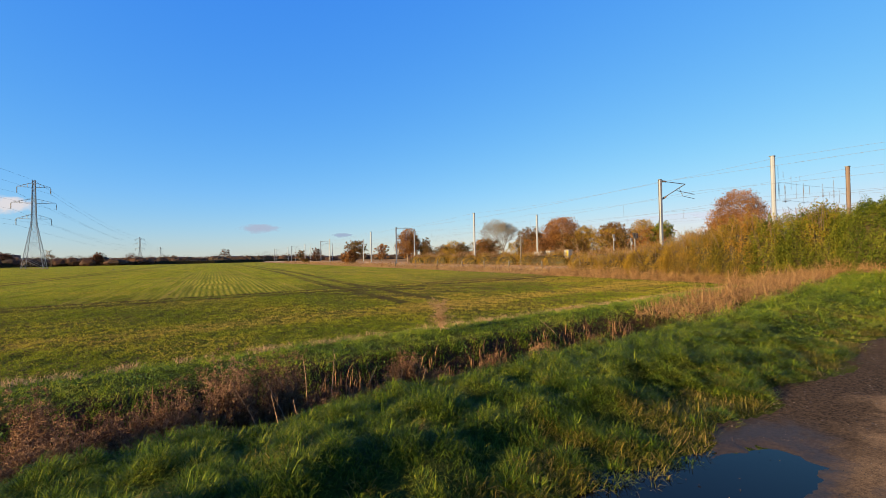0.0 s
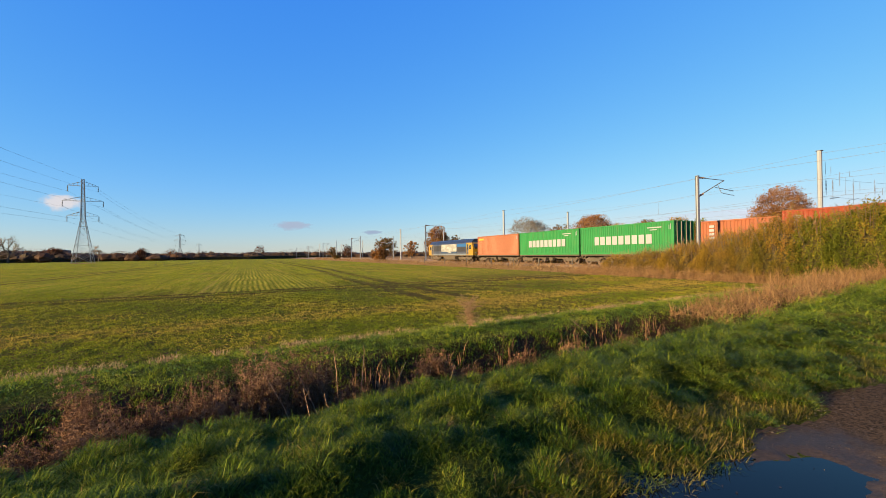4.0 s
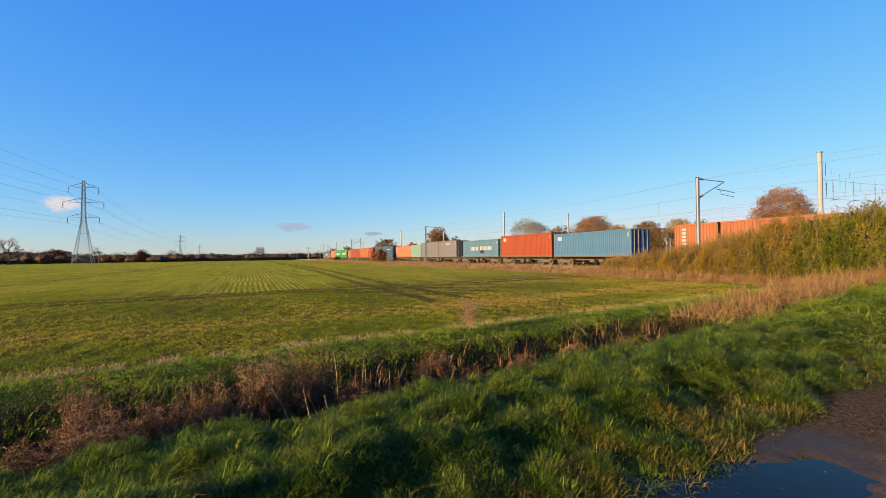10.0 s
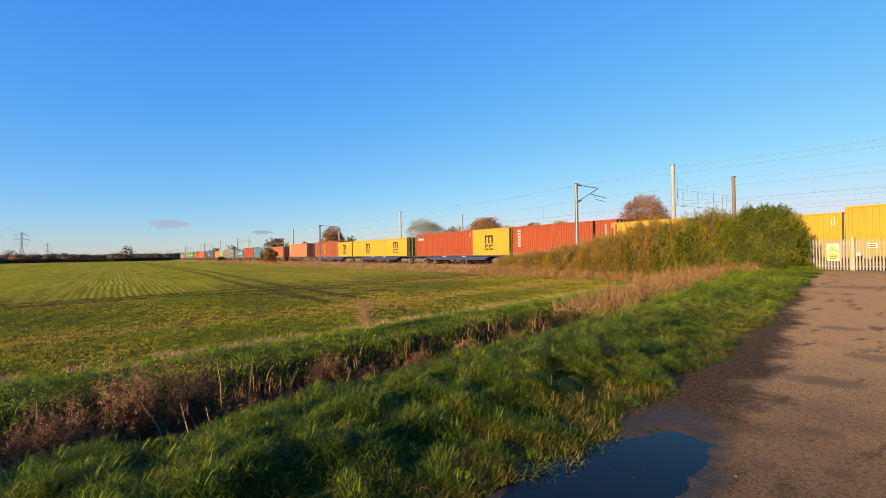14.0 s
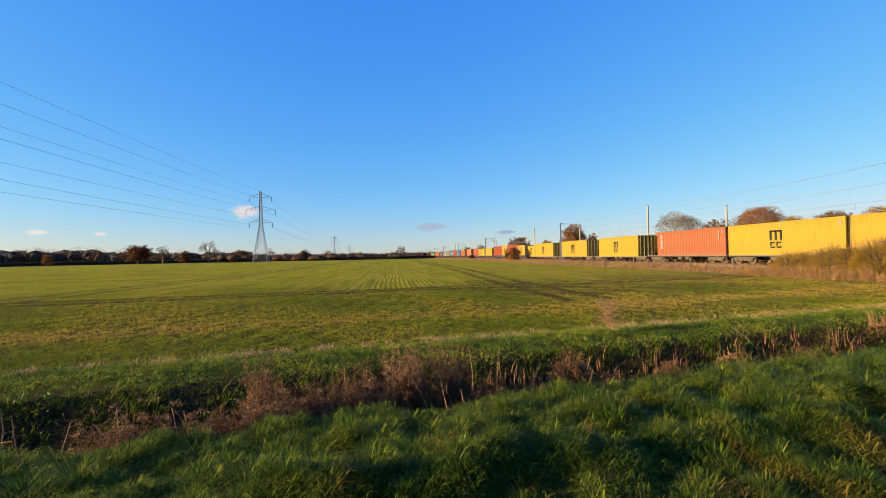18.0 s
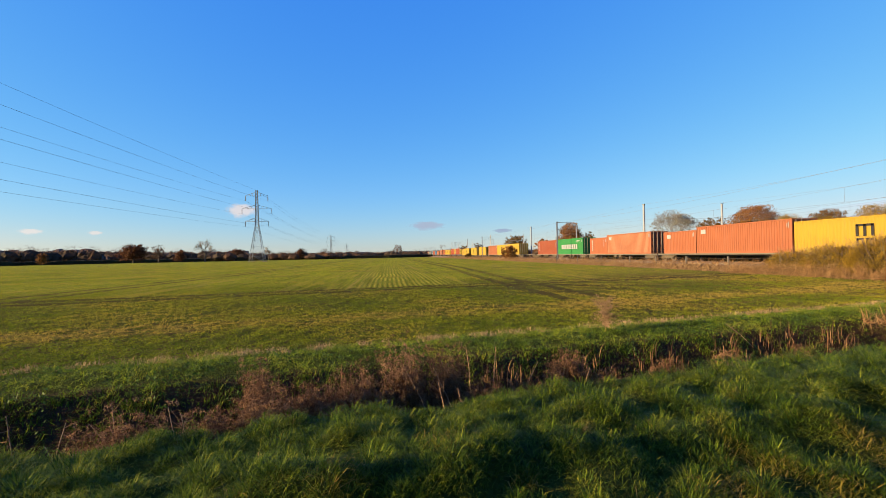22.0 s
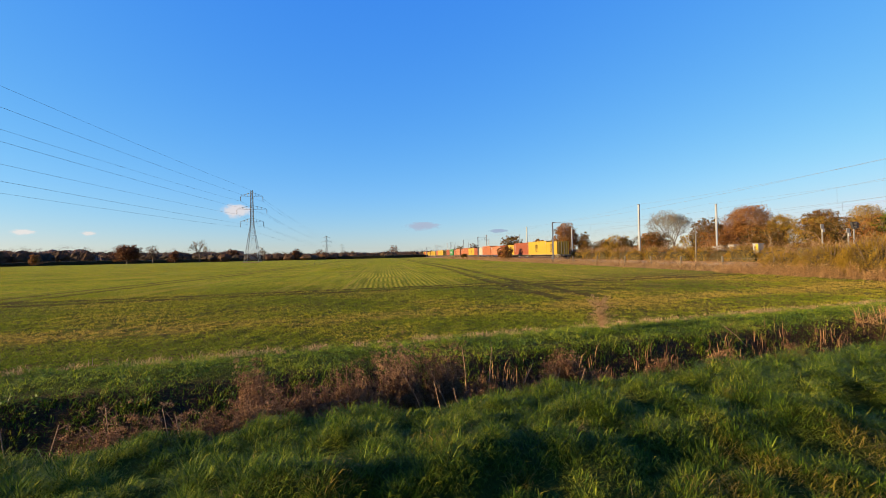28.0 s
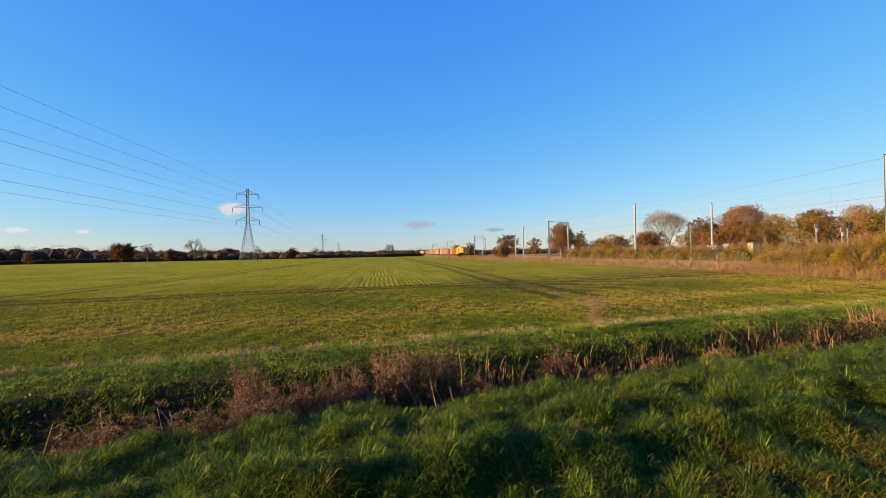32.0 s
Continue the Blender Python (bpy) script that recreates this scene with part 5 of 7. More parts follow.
# ---- palisade gate and fence at the end of the lane ----
def palisade():
    x = 29.6
    g0 = thing("palisade_fence", "galvanised steel palisade fence with a gate across the lane end", "fence")

    def pale():
        w, d, h = 0.036, 0.024, 1.60
        o = [(-w, 0.0), (-w * 0.4, -d), (w * 0.4, -d), (w, 0.0), (w * 0.4, -d + 0.008), (-w * 0.4, -d + 0.008)]
        g = Geo()
        v = [(b, a, z) for z in (0.05, h - 0.09) for a, b in o] + [(-d, 0, h), (-d + 0.008, 0, h)]
        f = [(i, (i + 1) % 6, 6 + (i + 1) % 6, 6 + i) for i in range(6)] + [(6, 7, 12), (7, 8, 12), (8, 9, 12), (11, 6, 13), (9, 10, 13), (10, 11, 13)]
        return g.add(v, f).mesh("pale", M["fence_steel"])
    pm = pale()
    y = -6.0
    while y < 10.6:
        z = float(height(x, y))
        part("pale", pm, None, g0, at=pose(x + 0.0, y, z))
        y += 0.122
    for zz in (0.22, 1.36):
        r = Geo()
        r.line([(x + 0.03, yy, float(height(x, yy)) + zz) for yy in np.linspace(-6.1, 10.6, 12)], 0.028, 4)
        part("rail", r, M["fence_steel"], g0)
    for yy in (-6.2, -3.2, 0.2, 3.3, 6.95, 10.7):
        z = float(height(x, yy))
        wide = 0.07 if yy == 6.95 else 0.05
        part("post", Geo().box(x - 0.03, x + 0.12, yy - wide, yy + wide, z - 0.1, z + 1.68, 0.01), M["fence_steel"], g0)
    z = float(height(x, 7.3))
    lock = part("lock_box", Geo().box(x - 0.06, x + 0.02, 6.62, 6.80, z + 0.76, z + 0.9, 0.01), M["white"], g0)
    part("hasp", Geo().box(x - 0.075, x - 0.05, 6.52, 6.7, z + 0.81, z + 0.85), M["fence_steel"], lock)
    s = thing("warning_sign", "white warning sign with a yellow triangle fixed to the fence", "sign", at=pose(x - 0.05, 7.70, float(height(x, 7.7)) + 0.5))
    part("plate", Geo().box(-0.02, -0.012, -0.26, 0.26, 0.0, 0.88), M["white"], s)
    part("triangle_edge", Geo().prism([(-0.20, 0.44), (0.20, 0.44), (0.0, 0.80)], -0.0235, -0.0205, axis=0), M["black"], s)
    part("triangle", Geo().prism([(-0.165, 0.462), (0.165, 0.462), (0.0, 0.76)], -0.0265, -0.024, axis=0), M["yellow"], s)
    part("bolt_mark", Geo().prism([(-0.01, 0.48), (0.03, 0.59), (0.0, 0.59), (0.03, 0.70), (-0.03, 0.57), (0.0, 0.57)], -0.0295, -0.027, axis=0), M["black"], s)
    part("caption_panel", Geo().box(-0.025, -0.0205, -0.20, 0.20, 0.08, 0.36), M["yellow"], s)
    for i in range(3):
        part("caption_bar", Geo().box(-0.028, -0.0255, -0.16 + 0.02 * i, 0.16 - 0.02 * i, 0.28 - i * 0.085, 0.32 - i * 0.085), M["black"], s)
    n = thing("notice_plate", "small faded pink notice plate on the fence", "sign", at=pose(x - 0.05, 6.2, float(height(x, 6.3)) + 1.12))
    part("plate", Geo().box(-0.02, -0.01, -0.18, 0.18, 0.0, 0.24), M["notice"], n)
    for i in range(2):
        part("caption_bar", Geo().box(-0.024, -0.0205, -0.13, 0.13, 0.06 + i * 0.1, 0.1 + i * 0.1), M["box_red"], n)


M["fence_steel"] = paint("fence_steel", (0.152, 0.146, 0.138), 0.6, 0.0, 0.1, dirtiness=0.2)
M["notice"] = paint("faded_notice", (0.28, 0.21, 0.19), 0.5, 0.0, 0.08)
palisade()

# ---- lineside things ----
def concrete_post(x, y, h, label="pale concrete post standing by the railway boundary"):
    z = float(height(x, y))
    p = thing("concrete_post", label, "post", "lineside posts", at=pose(x, y, z))
    part("shaft", Geo().box(-0.065, 0.065, -0.065, 0.065, -0.2, h, 0.02), M["bark_pale"], p)
    part("cap", Geo().box(-0.075, 0.075, -0.075, 0.075, h, h + 0.04), M["concrete"], p)


concrete_post(38.4, 53.3, 4.5)
for y in (13.0, 21.4, 26.0, 31.0, 36.3, 42.0, 47.0, 52.6, 60.0, 68.0, 77.0):
    z = float(height(28.6, y))
    p = thing("fence_post", "weathered wooden boundary fence post in dry grass", "post", "boundary fence posts", at=pose(28.6, y, z, 0, rng.uniform(-4, 4), 0))
    part("shaft", Geo().box(-0.06, 0.06, -0.06, 0.06, -0.2, 1.25, 0.015), M["bark_pale"], p)
    part("wire_staple", Geo().box(-0.075, -0.06, -0.015, 0.015, 1.0, 1.05), M["steel"], p)
for z in (0.5, 0.8, 1.05):
    w = thing("boundary_wire", "thin wire strung along the railway boundary posts", "wire", "boundary wires")
    part("wire", Geo().line([(28.53, y, float(height(28.6, y)) + z) for y in np.linspace(12, 80, 30)], 0.006, 4), M["wire"], w)


def location_case(x, y, w, h, yellow):
    c = thing("equipment_cabinet", "white lineside equipment cabinet" + (" with a yellow panel" if yellow else "") + " beside the tracks", "cabinet", "lineside cabinets", at=pose(x, y, 0.06))
    part("body", Geo().box(-0.35, 0.35, -w / 2, w / 2, 1.3, h, 0.03), M["concrete"], c)
    part("roof", Geo().box(-0.40, 0.40, -w / 2 - 0.05, w / 2 + 0.05, h, h + 0.06, 0.03), M["concrete"], c)
    for s in (-1, 1):
        d = part("door", Geo().box(-0.37, -0.352, min(0.01 * s, s * (w / 2 - 0.03)), max(0.01 * s, s * (w / 2 - 0.03)), 1.36, h - 0.06), M["yellow"] if yellow and s < 0 else M["white"], c)
        part("handle", Geo().box(-0.40, -0.372, s * 0.08 - 0.02, s * 0.08 + 0.02, 1.7, 1.9), M["steel"], d)
    part("plinth", Geo().box(-0.33, 0.33, -w / 2 + 0.02, w / 2 - 0.02, -0.2, 1.3, 0.02), M["concrete"], c)


location_case(41.6, 53.2, 1.9, 1.95, False)
location_case(41.3, 50.6, 0.9, 2.05, False)
location_case(41.3, 46.9, 0.8, 2.1, True)


def signal(x, y, h, hood):
    z = float(height(x, y))
    s = thing("railway_signal", ("black hooded signal head on a slim post" if hood else "white signal board on a slim post") + " beside the tracks", "signal", "signals", at=pose(x, y, z))
    part("post", Geo().tube((0, 0, -0.2), (0, 0, h), 0.06, n=8), M["steel"], s)
    if hood:
        hd = part("head", Geo().prism([(-0.08, h), (0.18, h + 0.05), (0.26, h + 0.5), (-0.26, h + 0.58), (-0.22, h + 0.36)], -0.10, 0.10, axis=1), M["black"], s)
        for k in range(2):
            part("hood", Geo().tube((0, -0.12, h + 0.16 + k * 0.25), (0, -0.34, h + 0.14 + k * 0.25), 0.10, 0.12, n=10), M["black"], hd)
        part("back_box", Geo().box(-0.06, 0.16, 0.10, 0.2, h + 0.1, h + 0.4), M["black"], hd)
    else:
        part("board", Geo().box(-0.14, 0.14, -0.03, 0.03, h, h + 0.4), M["concrete"], s)
        part("lamp_box", Geo().box(-0.12, 0.12, -0.15, -0.03, h - 0.3, h, 0.02), M["white"], s)


signal(38.2, 36.3, 3.2, False)
signal(38.4, 33.7, 3.05, True)
signal(38.6, 34.35, 2.75, False)


def crow(x, y, turn):
    """A crow feeding on the field."""
    z = float(height(x, y))
    c = thing("crow", "black crow standing in the young wheat", "bird", "crows", at=pose(x, y, z, 0, 0, turn))
    b = Geo()
    prof = [(-0.20, 0.02, 0.22), (-0.12, 0.07, 0.22), (0.0, 0.09, 0.22), (0.10, 0.075, 0.25), (0.17, 0.03, 0.29)]
    for (x0, r0, z0), (x1, r1, z1) in zip(prof, prof[1:]):
        b.tube((x0, 0, z0), (x1, 0, z1), r0, r1, n=8, caps=False)
    part("body", b, M["black"], c, smooth=True)
    part("head", Geo().tube((0.16, 0, 0.28), (0.2, 0, 0.33), 0.035, 0.045, n=8).tube((0.2, 0, 0.33), (0.24, 0, 0.34), 0.045, 0.025, n=8), M["black"], c)
    part("beak", Geo().tube((0.24, 0, 0.335), (0.31, 0, 0.32), 0.02, 0.004, n=6), M["black"], c)
    part("tail", Geo().box(-0.36, -0.16, -0.03, 0.03, 0.19, 0.215), M["black"], c)
    for s in (-1, 1):
        part("leg", Geo().tube((0.0, s * 0.04, 0.16), (0.02, s * 0.04, 0.0), 0.008, n=5).tube((0.02, s * 0.04, 0.005), (0.08, s * 0.04, 0.005), 0.006, n=4), M["black"], c)
        part("wing", Geo().prism([(-0.26, 0.2), (0.08, 0.27), (0.1, 0.22), (-0.1, 0.17)], s * 0.08 - 0.012, s * 0.08 + 0.012, axis=1), M["black"], c)


crow(-19.5, 121.0, 20)
crow(-17.6, 120.0, 200)

# ---- trees ----
def leaf_quads(c, size, flat=0.0):
    """Small bent leaves, each of two triangles, at the places c."""
    n = len(c)
    a, b = rng.normal(size=(n, 3)), rng.normal(size=(n, 3))
    a /= np.linalg.norm(a, axis=1)[:, None]
    b -= a * (a * b).sum(1)[:, None]
    b /= np.linalg.norm(b, axis=1)[:, None]
    s = (size * rng.uniform(0.6, 1.3, n))[:, None]
    v = np.stack([c - a * s, c + b * s * 0.55, c + a * s, c - b * s * 0.55], 1).reshape(-1, 3)
    k = np.arange(n)[:, None] * 4
    return v, np.concatenate([k + [0, 1, 2], k + [0, 2, 3]])


def leaf_tris(c, size):
    """Leaves seen from afar, one triangle each."""
    v, _ = leaf_quads(c, size * 1.3)
    return v.reshape(-1, 4, 3)[:, :3].reshape(-1, 3), np.arange(3 * len(c)).reshape(-1, 3)


def shell_quads(c, middle, size):
    """Sprays that lie on the outside of a crown."""
    n = len(c)
    w = c - middle + rng.normal(size=(n, 3)) * 1.2
    w /= np.linalg.norm(w, axis=1)[:, None]
    a = np.cross(w, rng.normal(size=(n, 3)))
    a /= np.maximum(np.linalg.norm(a, axis=1), 1e-6)[:, None]
    b = np.cross(w, a)
    s = (size * rng.uniform(0.6, 1.3, n))[:, None]
    v = np.stack([c - a * s, c + b * s * 0.6, c + a * s, c - b * s * 0.6], 1).reshape(-1, 3)
    k = np.arange(n)[:, None] * 4
    return v, np.concatenate([k + [0, 1, 2], k + [0, 2, 3]])


def shell_tris(c, middle, size):
    """Far sprays on the outside of a crown, one triangle each."""
    v, _ = shell_quads(c, middle, size)
    return v.reshape(-1, 4, 3)[:, :3].reshape(-1, 3), np.arange(3 * len(c)).reshape(-1, 3)


def crown_points(n, W, H, z0, seed, gaps=0.25, clump=14):
    """Places in an uneven crown: lobes of many sizes round a middle, each a shell of leafy sprays, with gaps between."""
    r = np.random.default_rng(seed)
    cs = [(0, 0, z0 + H * 0.55, 0.50)]
    for i in range(r.integers(11, 17)):
        a = r.uniform(0, math.tau)
        rad, u = W * 0.5 * r.uniform(0.2, 0.55), r.uniform(0.12, 0.80)
        cs.append((math.cos(a) * rad * (1.1 - 0.55 * u), math.sin(a) * rad * (1.1 - 0.55 * u), z0 + H * u, r.uniform(0.24, 0.37)))
    share = np.array([k ** 2 for *_, k in cs])
    pts = []
    for (x, y, z, k), w in zip(cs, share / share.sum()):
        m = max(2, int(n * w / clump))
        d = r.normal(size=(m, 3))
        d /= np.linalg.norm(d, axis=1)[:, None]
        size = np.array([W * k * 0.85, W * k * 0.85, min(H * k * 0.9, W * k * 0.85)])
        c = np.array([x, y, z]) + d * (r.uniform(0.5, 1.0, m) ** 0.5)[:, None] * size
        pts.append((c[:, None] + r.normal(size=(m, clump, 3)) * np.array([1, 1, 0.7]) * W * 0.028).reshape(-1, 3))
    p = np.concatenate(pts)
    wave = lumps(p[:, 0] + p[:, 2] * 0.7, p[:, 1] - p[:, 2] * 0.4, W * 0.25, seed)
    return p[(wave > -1.9 + gaps * 2.0) & (p[:, 2] > z0 + 0.02 * H) & (p[:, 2] < z0 + H * 1.02)]


def crown_mass(W, z0, H, seed, nu=16, nv=9):
    """The closed inner mass of a leafy crown: billows of several sizes, never quite round."""
    r = np.random.default_rng(seed)
    el, a = np.meshgrid(np.linspace(-1.35, 1.45, nv), np.arange(nu) * math.tau / nu, indexing="ij")
    a = a + r.normal(0, 0.08, a.shape)
    x, y, z = np.cos(a) * np.cos(el), np.sin(a) * np.cos(el), np.sin(el)
    k = 1 + 0.16 * lumps(x * 3 + z, y * 3 - z, 1.4, seed) + 0.13 * lumps(x * 3 - z * 2, y * 3 + z * 2, 0.6, seed + 1) + r.normal(0, 0.035, a.shape)
    v = np.stack([x * k * W * 0.5, y * k * W * 0.5, z0 + H * 0.5 + z * np.minimum(k, 1.08) * H * 0.5], -1).reshape(-1, 3)
    f = [(j * nu + i, j * nu + (i + 1) % nu, (j + 1) * nu + (i + 1) % nu, (j + 1) * nu + i) for j in range(nv - 1) for i in range(nu)]
    f += [tuple(range(nu - 1, -1, -1)), tuple((nv - 1) * nu + i for i in range(nu))]
    return [tuple(c) for c in v], f


def limbs(g, base, tips, trunk_h, r, seed, fine=0.012):
    """A tapered trunk that forks towards the tips; each tip joins the nearest limb."""
    q = np.random.default_rng(seed)
    top = Vector((q.uniform(-0.2, 0.2), q.uniform(-0.2, 0.2), trunk_h))
    g.line([(0, 0, -0.2), (q.uniform(-0.1, 0.1), 0.05, trunk_h * 0.5), top], r, 7, r * 0.75)
    mains = []
    c = tips.mean(0)
    main_ids = q.choice(len(tips), min(11, len(tips)), replace=False)
    for i in main_ids:
        e = Vector(tips[i])
        m = top.lerp(e, 0.5) + Vector((q.uniform(-1, 1), q.uniform(-1, 1), q.uniform(0, 1))) * (0.12 * (e - top).length)
        g.line([top, m, e], r * 0.5, 5, fine * 1.6)
        mains += [(top.lerp(m, 0.6), r * 0.36), (m, r * 0.27), (m.lerp(e, 0.5), r * 0.17)]
    mp = np.array([tuple(a) for a, _ in mains])
    for i, tpt in enumerate(tips):
        k = int(np.argmin(((mp - tpt) ** 2).sum(1)))
        a, b = mains[k][0], Vector(tpt)
        m = a.lerp(b, 0.55) + Vector(q.uniform(-1, 1, 3)) * (0.1 * (b - a).length)
        g.line([a, m, b], min(mains[k][1] * 0.5, 0.05), 3, fine)


def fork(g, a, way, length, r, wide, q, depth, least):
    """A bare branch that bends a little, then forks into thinner ones."""
    d = way.normalized()
    m = a + d * length * 0.55
    d2 = (d + Vector(q.normal(size=3)) * 0.13).normalized()
    b = m + d2 * length * 0.45
    sides = 6 if depth > 4 else 4 if depth > 2 else 3
    g.tube(a, m, r, r * 0.85, sides, False).tube(m, b, r * 0.85, max(r * 0.7, least * 0.7), sides, False)
    if depth == 0:
        return
    n = 4 if depth in (6, 3) else 3
    turn = q.uniform(0, math.tau)
    u = d2.orthogonal().normalized()
    s = d2.cross(u)
    for k in range(n):
        ang = turn + k * math.tau / n + q.uniform(-0.5, 0.5)
        lean = q.uniform(0.35, 0.75) * (0.55 + 0.6 * wide)
        e = d2 + (u * math.cos(ang) + s * math.sin(ang)) * lean + Vector((0, 0, 0.16))
        st = b if k else a + d * length * q.uniform(0.6, 0.95)
        fork(g, st, e, length * q.uniform(0.62, 0.82), max(r * 0.6, least), wide, q, depth - 1, least)


def tree(x, y, H, W, leaf, label, seed, leaves=2600, size=0.2, clear=0.12, bare=False, tips=150, wood="bark", group="trees along the railway", name="tree"):
    z = float(height(x, y))
    t = thing(name, label, "tree" if name == "tree" else name, group, at=pose(x, y, z))
    z0 = H * clear
    if group == "field trees":
        leaves, size = int(leaves * 2.6), size * 0.52
    if name == "tree" and math.hypot(x, y) < 160:
        leaves, size = leaves * 3, size * 0.64
    leaves = int(leaves * 2.2)
    pts = crown_points(max(leaves, 900), W, H - z0, z0, seed, 0.05)
    q = np.random.default_rng(seed + 5)
    g = Geo()
    ends = pts[q.choice(len(pts), min(tips * (3 if bare else 1), len(pts)), replace=False)]
    far = math.hypot(x, y)
    if bare:
        deep = 7 if far < 110 else 5
        fork(g, Vector((0, 0, -0.2)), Vector((0.03, 0.02, 1)), H * 0.29, 0.02 * H if deep == 7 else 0.034 * H, W / H * (1.25 if deep == 7 else 1.5), q, deep, max(0.012, far * 0.00016))
        part("trunk", g, M[wood], t)
        return t
    limbs(g, None, ends, max(0.5, z0 + 0.12 * H), 0.035 * H * (0.7 if bare else 0.8), seed, max(0.018, far * 0.00014) if bare else 0.015)
    part("trunk", g, M[wood], t)
    v, f = leaf_tris(pts, size)
    part("crown", tri_mesh("crown", v, f, M[leaf]), None, t)
    if group == "field trees" and "thin" not in label and "few" not in label:
        part("inner_crown", Geo().add(*crown_mass(W * 0.55, z0 + 0.12 * H, (H - z0) * 0.7, seed + 9, 24, 13)), M[leaf], t)
    return t


OAK = "oak with russet brown autumn leaves behind the railway"
tree(8.1, 419.9, 11, 11.5, "oak_red", "lone dark oak with thin brown leaves at the field end", 1, 500, 0.45, 0.15, group="field trees", tips=90)
tree(-59.8, 324.5, 7.6, 8.2, "oak_red", "rounded red-brown oak beyond the field hedge", 2, 600, 0.45, 0.1, group="field trees")
tree(-46.3, 346.9, 7.8, 9.6, "oak_red", "thinning red-brown oak beyond the field hedge", 3, 350, 0.4, 0.15, group="field trees")
tree(-26.1, 379.1, 7.3, 7.6, "", "small leafless tree beyond the field hedge", 4, bare=True, tips=60, group="field trees", wood="twig")
tree(-72.3, 291.2, 8.7, 4.6, "", "thin leafless tree beyond the field hedge", 5, bare=True, tips=50, group="field trees", wood="twig")
tree(-136.7, 267.1, 10.6, 17, "oak_red", "broad spreading red-brown oak at the field hedge", 6, 1500, 0.5, 0.1, group="field trees", tips=120)
tree(-101.7, 271.6, 14.3, 9.0, "", "tall leafless tree with dense twigs at the field hedge", 7, bare=True, tips=110, group="field trees", wood="twig")
tree(-130.4, 281.2, 11.2, 8.0, "far_leaf", "tall tree with few brown leaves at the field hedge", 8, 420, 0.4, 0.2, group="field trees", tips=120)
tree(-124.5, 294.8, 7.4, 8.0, "oak_red", "rounded russet tree beyond the field hedge", 9, 500, 0.45, 0.08, group="field trees")
tree(-168.5, 248.2, 6.0, 6.5, "oak_leaf", "small russet tree at the field hedge", 10, 450, 0.4, 0.08, group="field trees")
tree(-100.6, 324.8, 8.4, 13.7, "oak_red", "broad russet tree beyond the field hedge", 11, 800, 0.5, 0.08, group="field trees")
tree(39.6, 246.8, 6.6, 5.6, "mixed_leaf", "small autumn tree beside the far railway", 12, 500, 0.3, 0.08)
tree(44.7, 230.7, 6.8, 6.6, "oak_red", "dark brown oak beside the far railway", 13, 700, 0.3, 0.12)
tree(56.5, 203.0, 9.6, 11.2, "mixed_leaf", "round brown and green tree behind the railway", 14, 1700, 0.3, 0.08)
tree(57.0, 168.5, 6.6, 6.4, "oak_leaf", "low russet tree behind the railway", 15, 900, 0.25, 0.08)
tree(56.9, 141.5, 10.6, 9.4, "oak_leaf", OAK, 16, 3000, 0.24, 0.06, tips=160)
tree(62.0, 139.0, 8.2, 5.0, "mixed_leaf", "dark tree in the shade of an oak behind the railway", 17, 1000, 0.25, 0.06)
tree(57.0, 113.0, 5.0, 3.6, "mixed_leaf", "small thin autumn tree behind the railway", 18, 700, 0.2, 0.05)
tree(58.5, 107.0, 5.3, 4.8, "mixed_leaf", "small brown autumn tree behind the railway", 19, 900, 0.2, 0.05)
tree(56.5, 91.6, 5.4, 4.6, "oak_leaf", "low orange-leaved tree behind the railway", 20, 1500, 0.18, 0.05)
tree(59.0, 88.4, 10.9, 12.4, "", "tall leafless tree with pale branches behind the railway", 21, 2400, bare=True, tips=260, wood="bark_pale")
tree(61.0, 81.1, 7.4, 7.0, "mixed_leaf", "brown and green tree behind the railway", 22, 1500, 0.2, 0.05)
tree(66.0, 77.5, 9.2, 10.5, "oak_leaf", OAK, 23, 5400, 0.2, 0.06, tips=160)
tree(66.5, 70.3, 8.2, 6.0, "bramble", "pale half-bare tree with olive leaves behind the railway", 24, 3400, 0.13, 0.06, tips=420, wood="bark_pale")
tree(64.5, 61.2, 7.2, 7.6, "mixed_leaf", "rounded brown tree behind the railway", 25, 2600, 0.18, 0.04)
tree(68.5, 58.0, 7.4, 6.0, "bramble", "half-bare olive tree behind the railway", 29, 3400, 0.13, 0.06, tips=380)
tree(58.5, 46.8, 6.2, 4.6, "ivy", "dark green evergreen tree behind the railway", 26, 2200, 0.16, 0.03)
tree(62.5, 37.8, 9.6, 8.6, "oak_leaf", OAK, 27, 9000, 0.15, 0.05, tips=220)
tree(29.5, 112.0, 3.6, 4.4, "oak_leaf", "low russet thorn bush in the dry grass by the railway", 28, 1100, 0.2, 0.02, group="lineside bushes", name="bush")
tree(30.3, 176.0, 1.9, 3.0, "mixed_leaf", "low brown thorn bush by the railway", 30, 500, 0.25, 0.02, group="lineside bushes", name="bush")
tree(55.5, 96.0, 2.6, 3.0, "oak_leaf", "low red-leaved shrub behind the railway", 31, 900, 0.14, 0.02, group="lineside bushes", name="bush")


for i in range(16):
    yy = 34.0 + i * 6.4
    kind, words = (("bramble", "olive-brown"), ("mixed_leaf", "brown"), ("oak_leaf", "russet"), ("mixed_leaf", "dull brown"))[i % 4]
    tree(58.0 + 3.0 * math.sin(i * 1.9) + 0.02 * yy, yy, 4.6 + 1.4 * math.sin(i * 2.7) ** 2, 8.6, kind, f"low {words} thorn scrub behind the railway", 120 + i, 2100, 0.14, 0.01, group="lineside bushes", name="bush", tips=90)


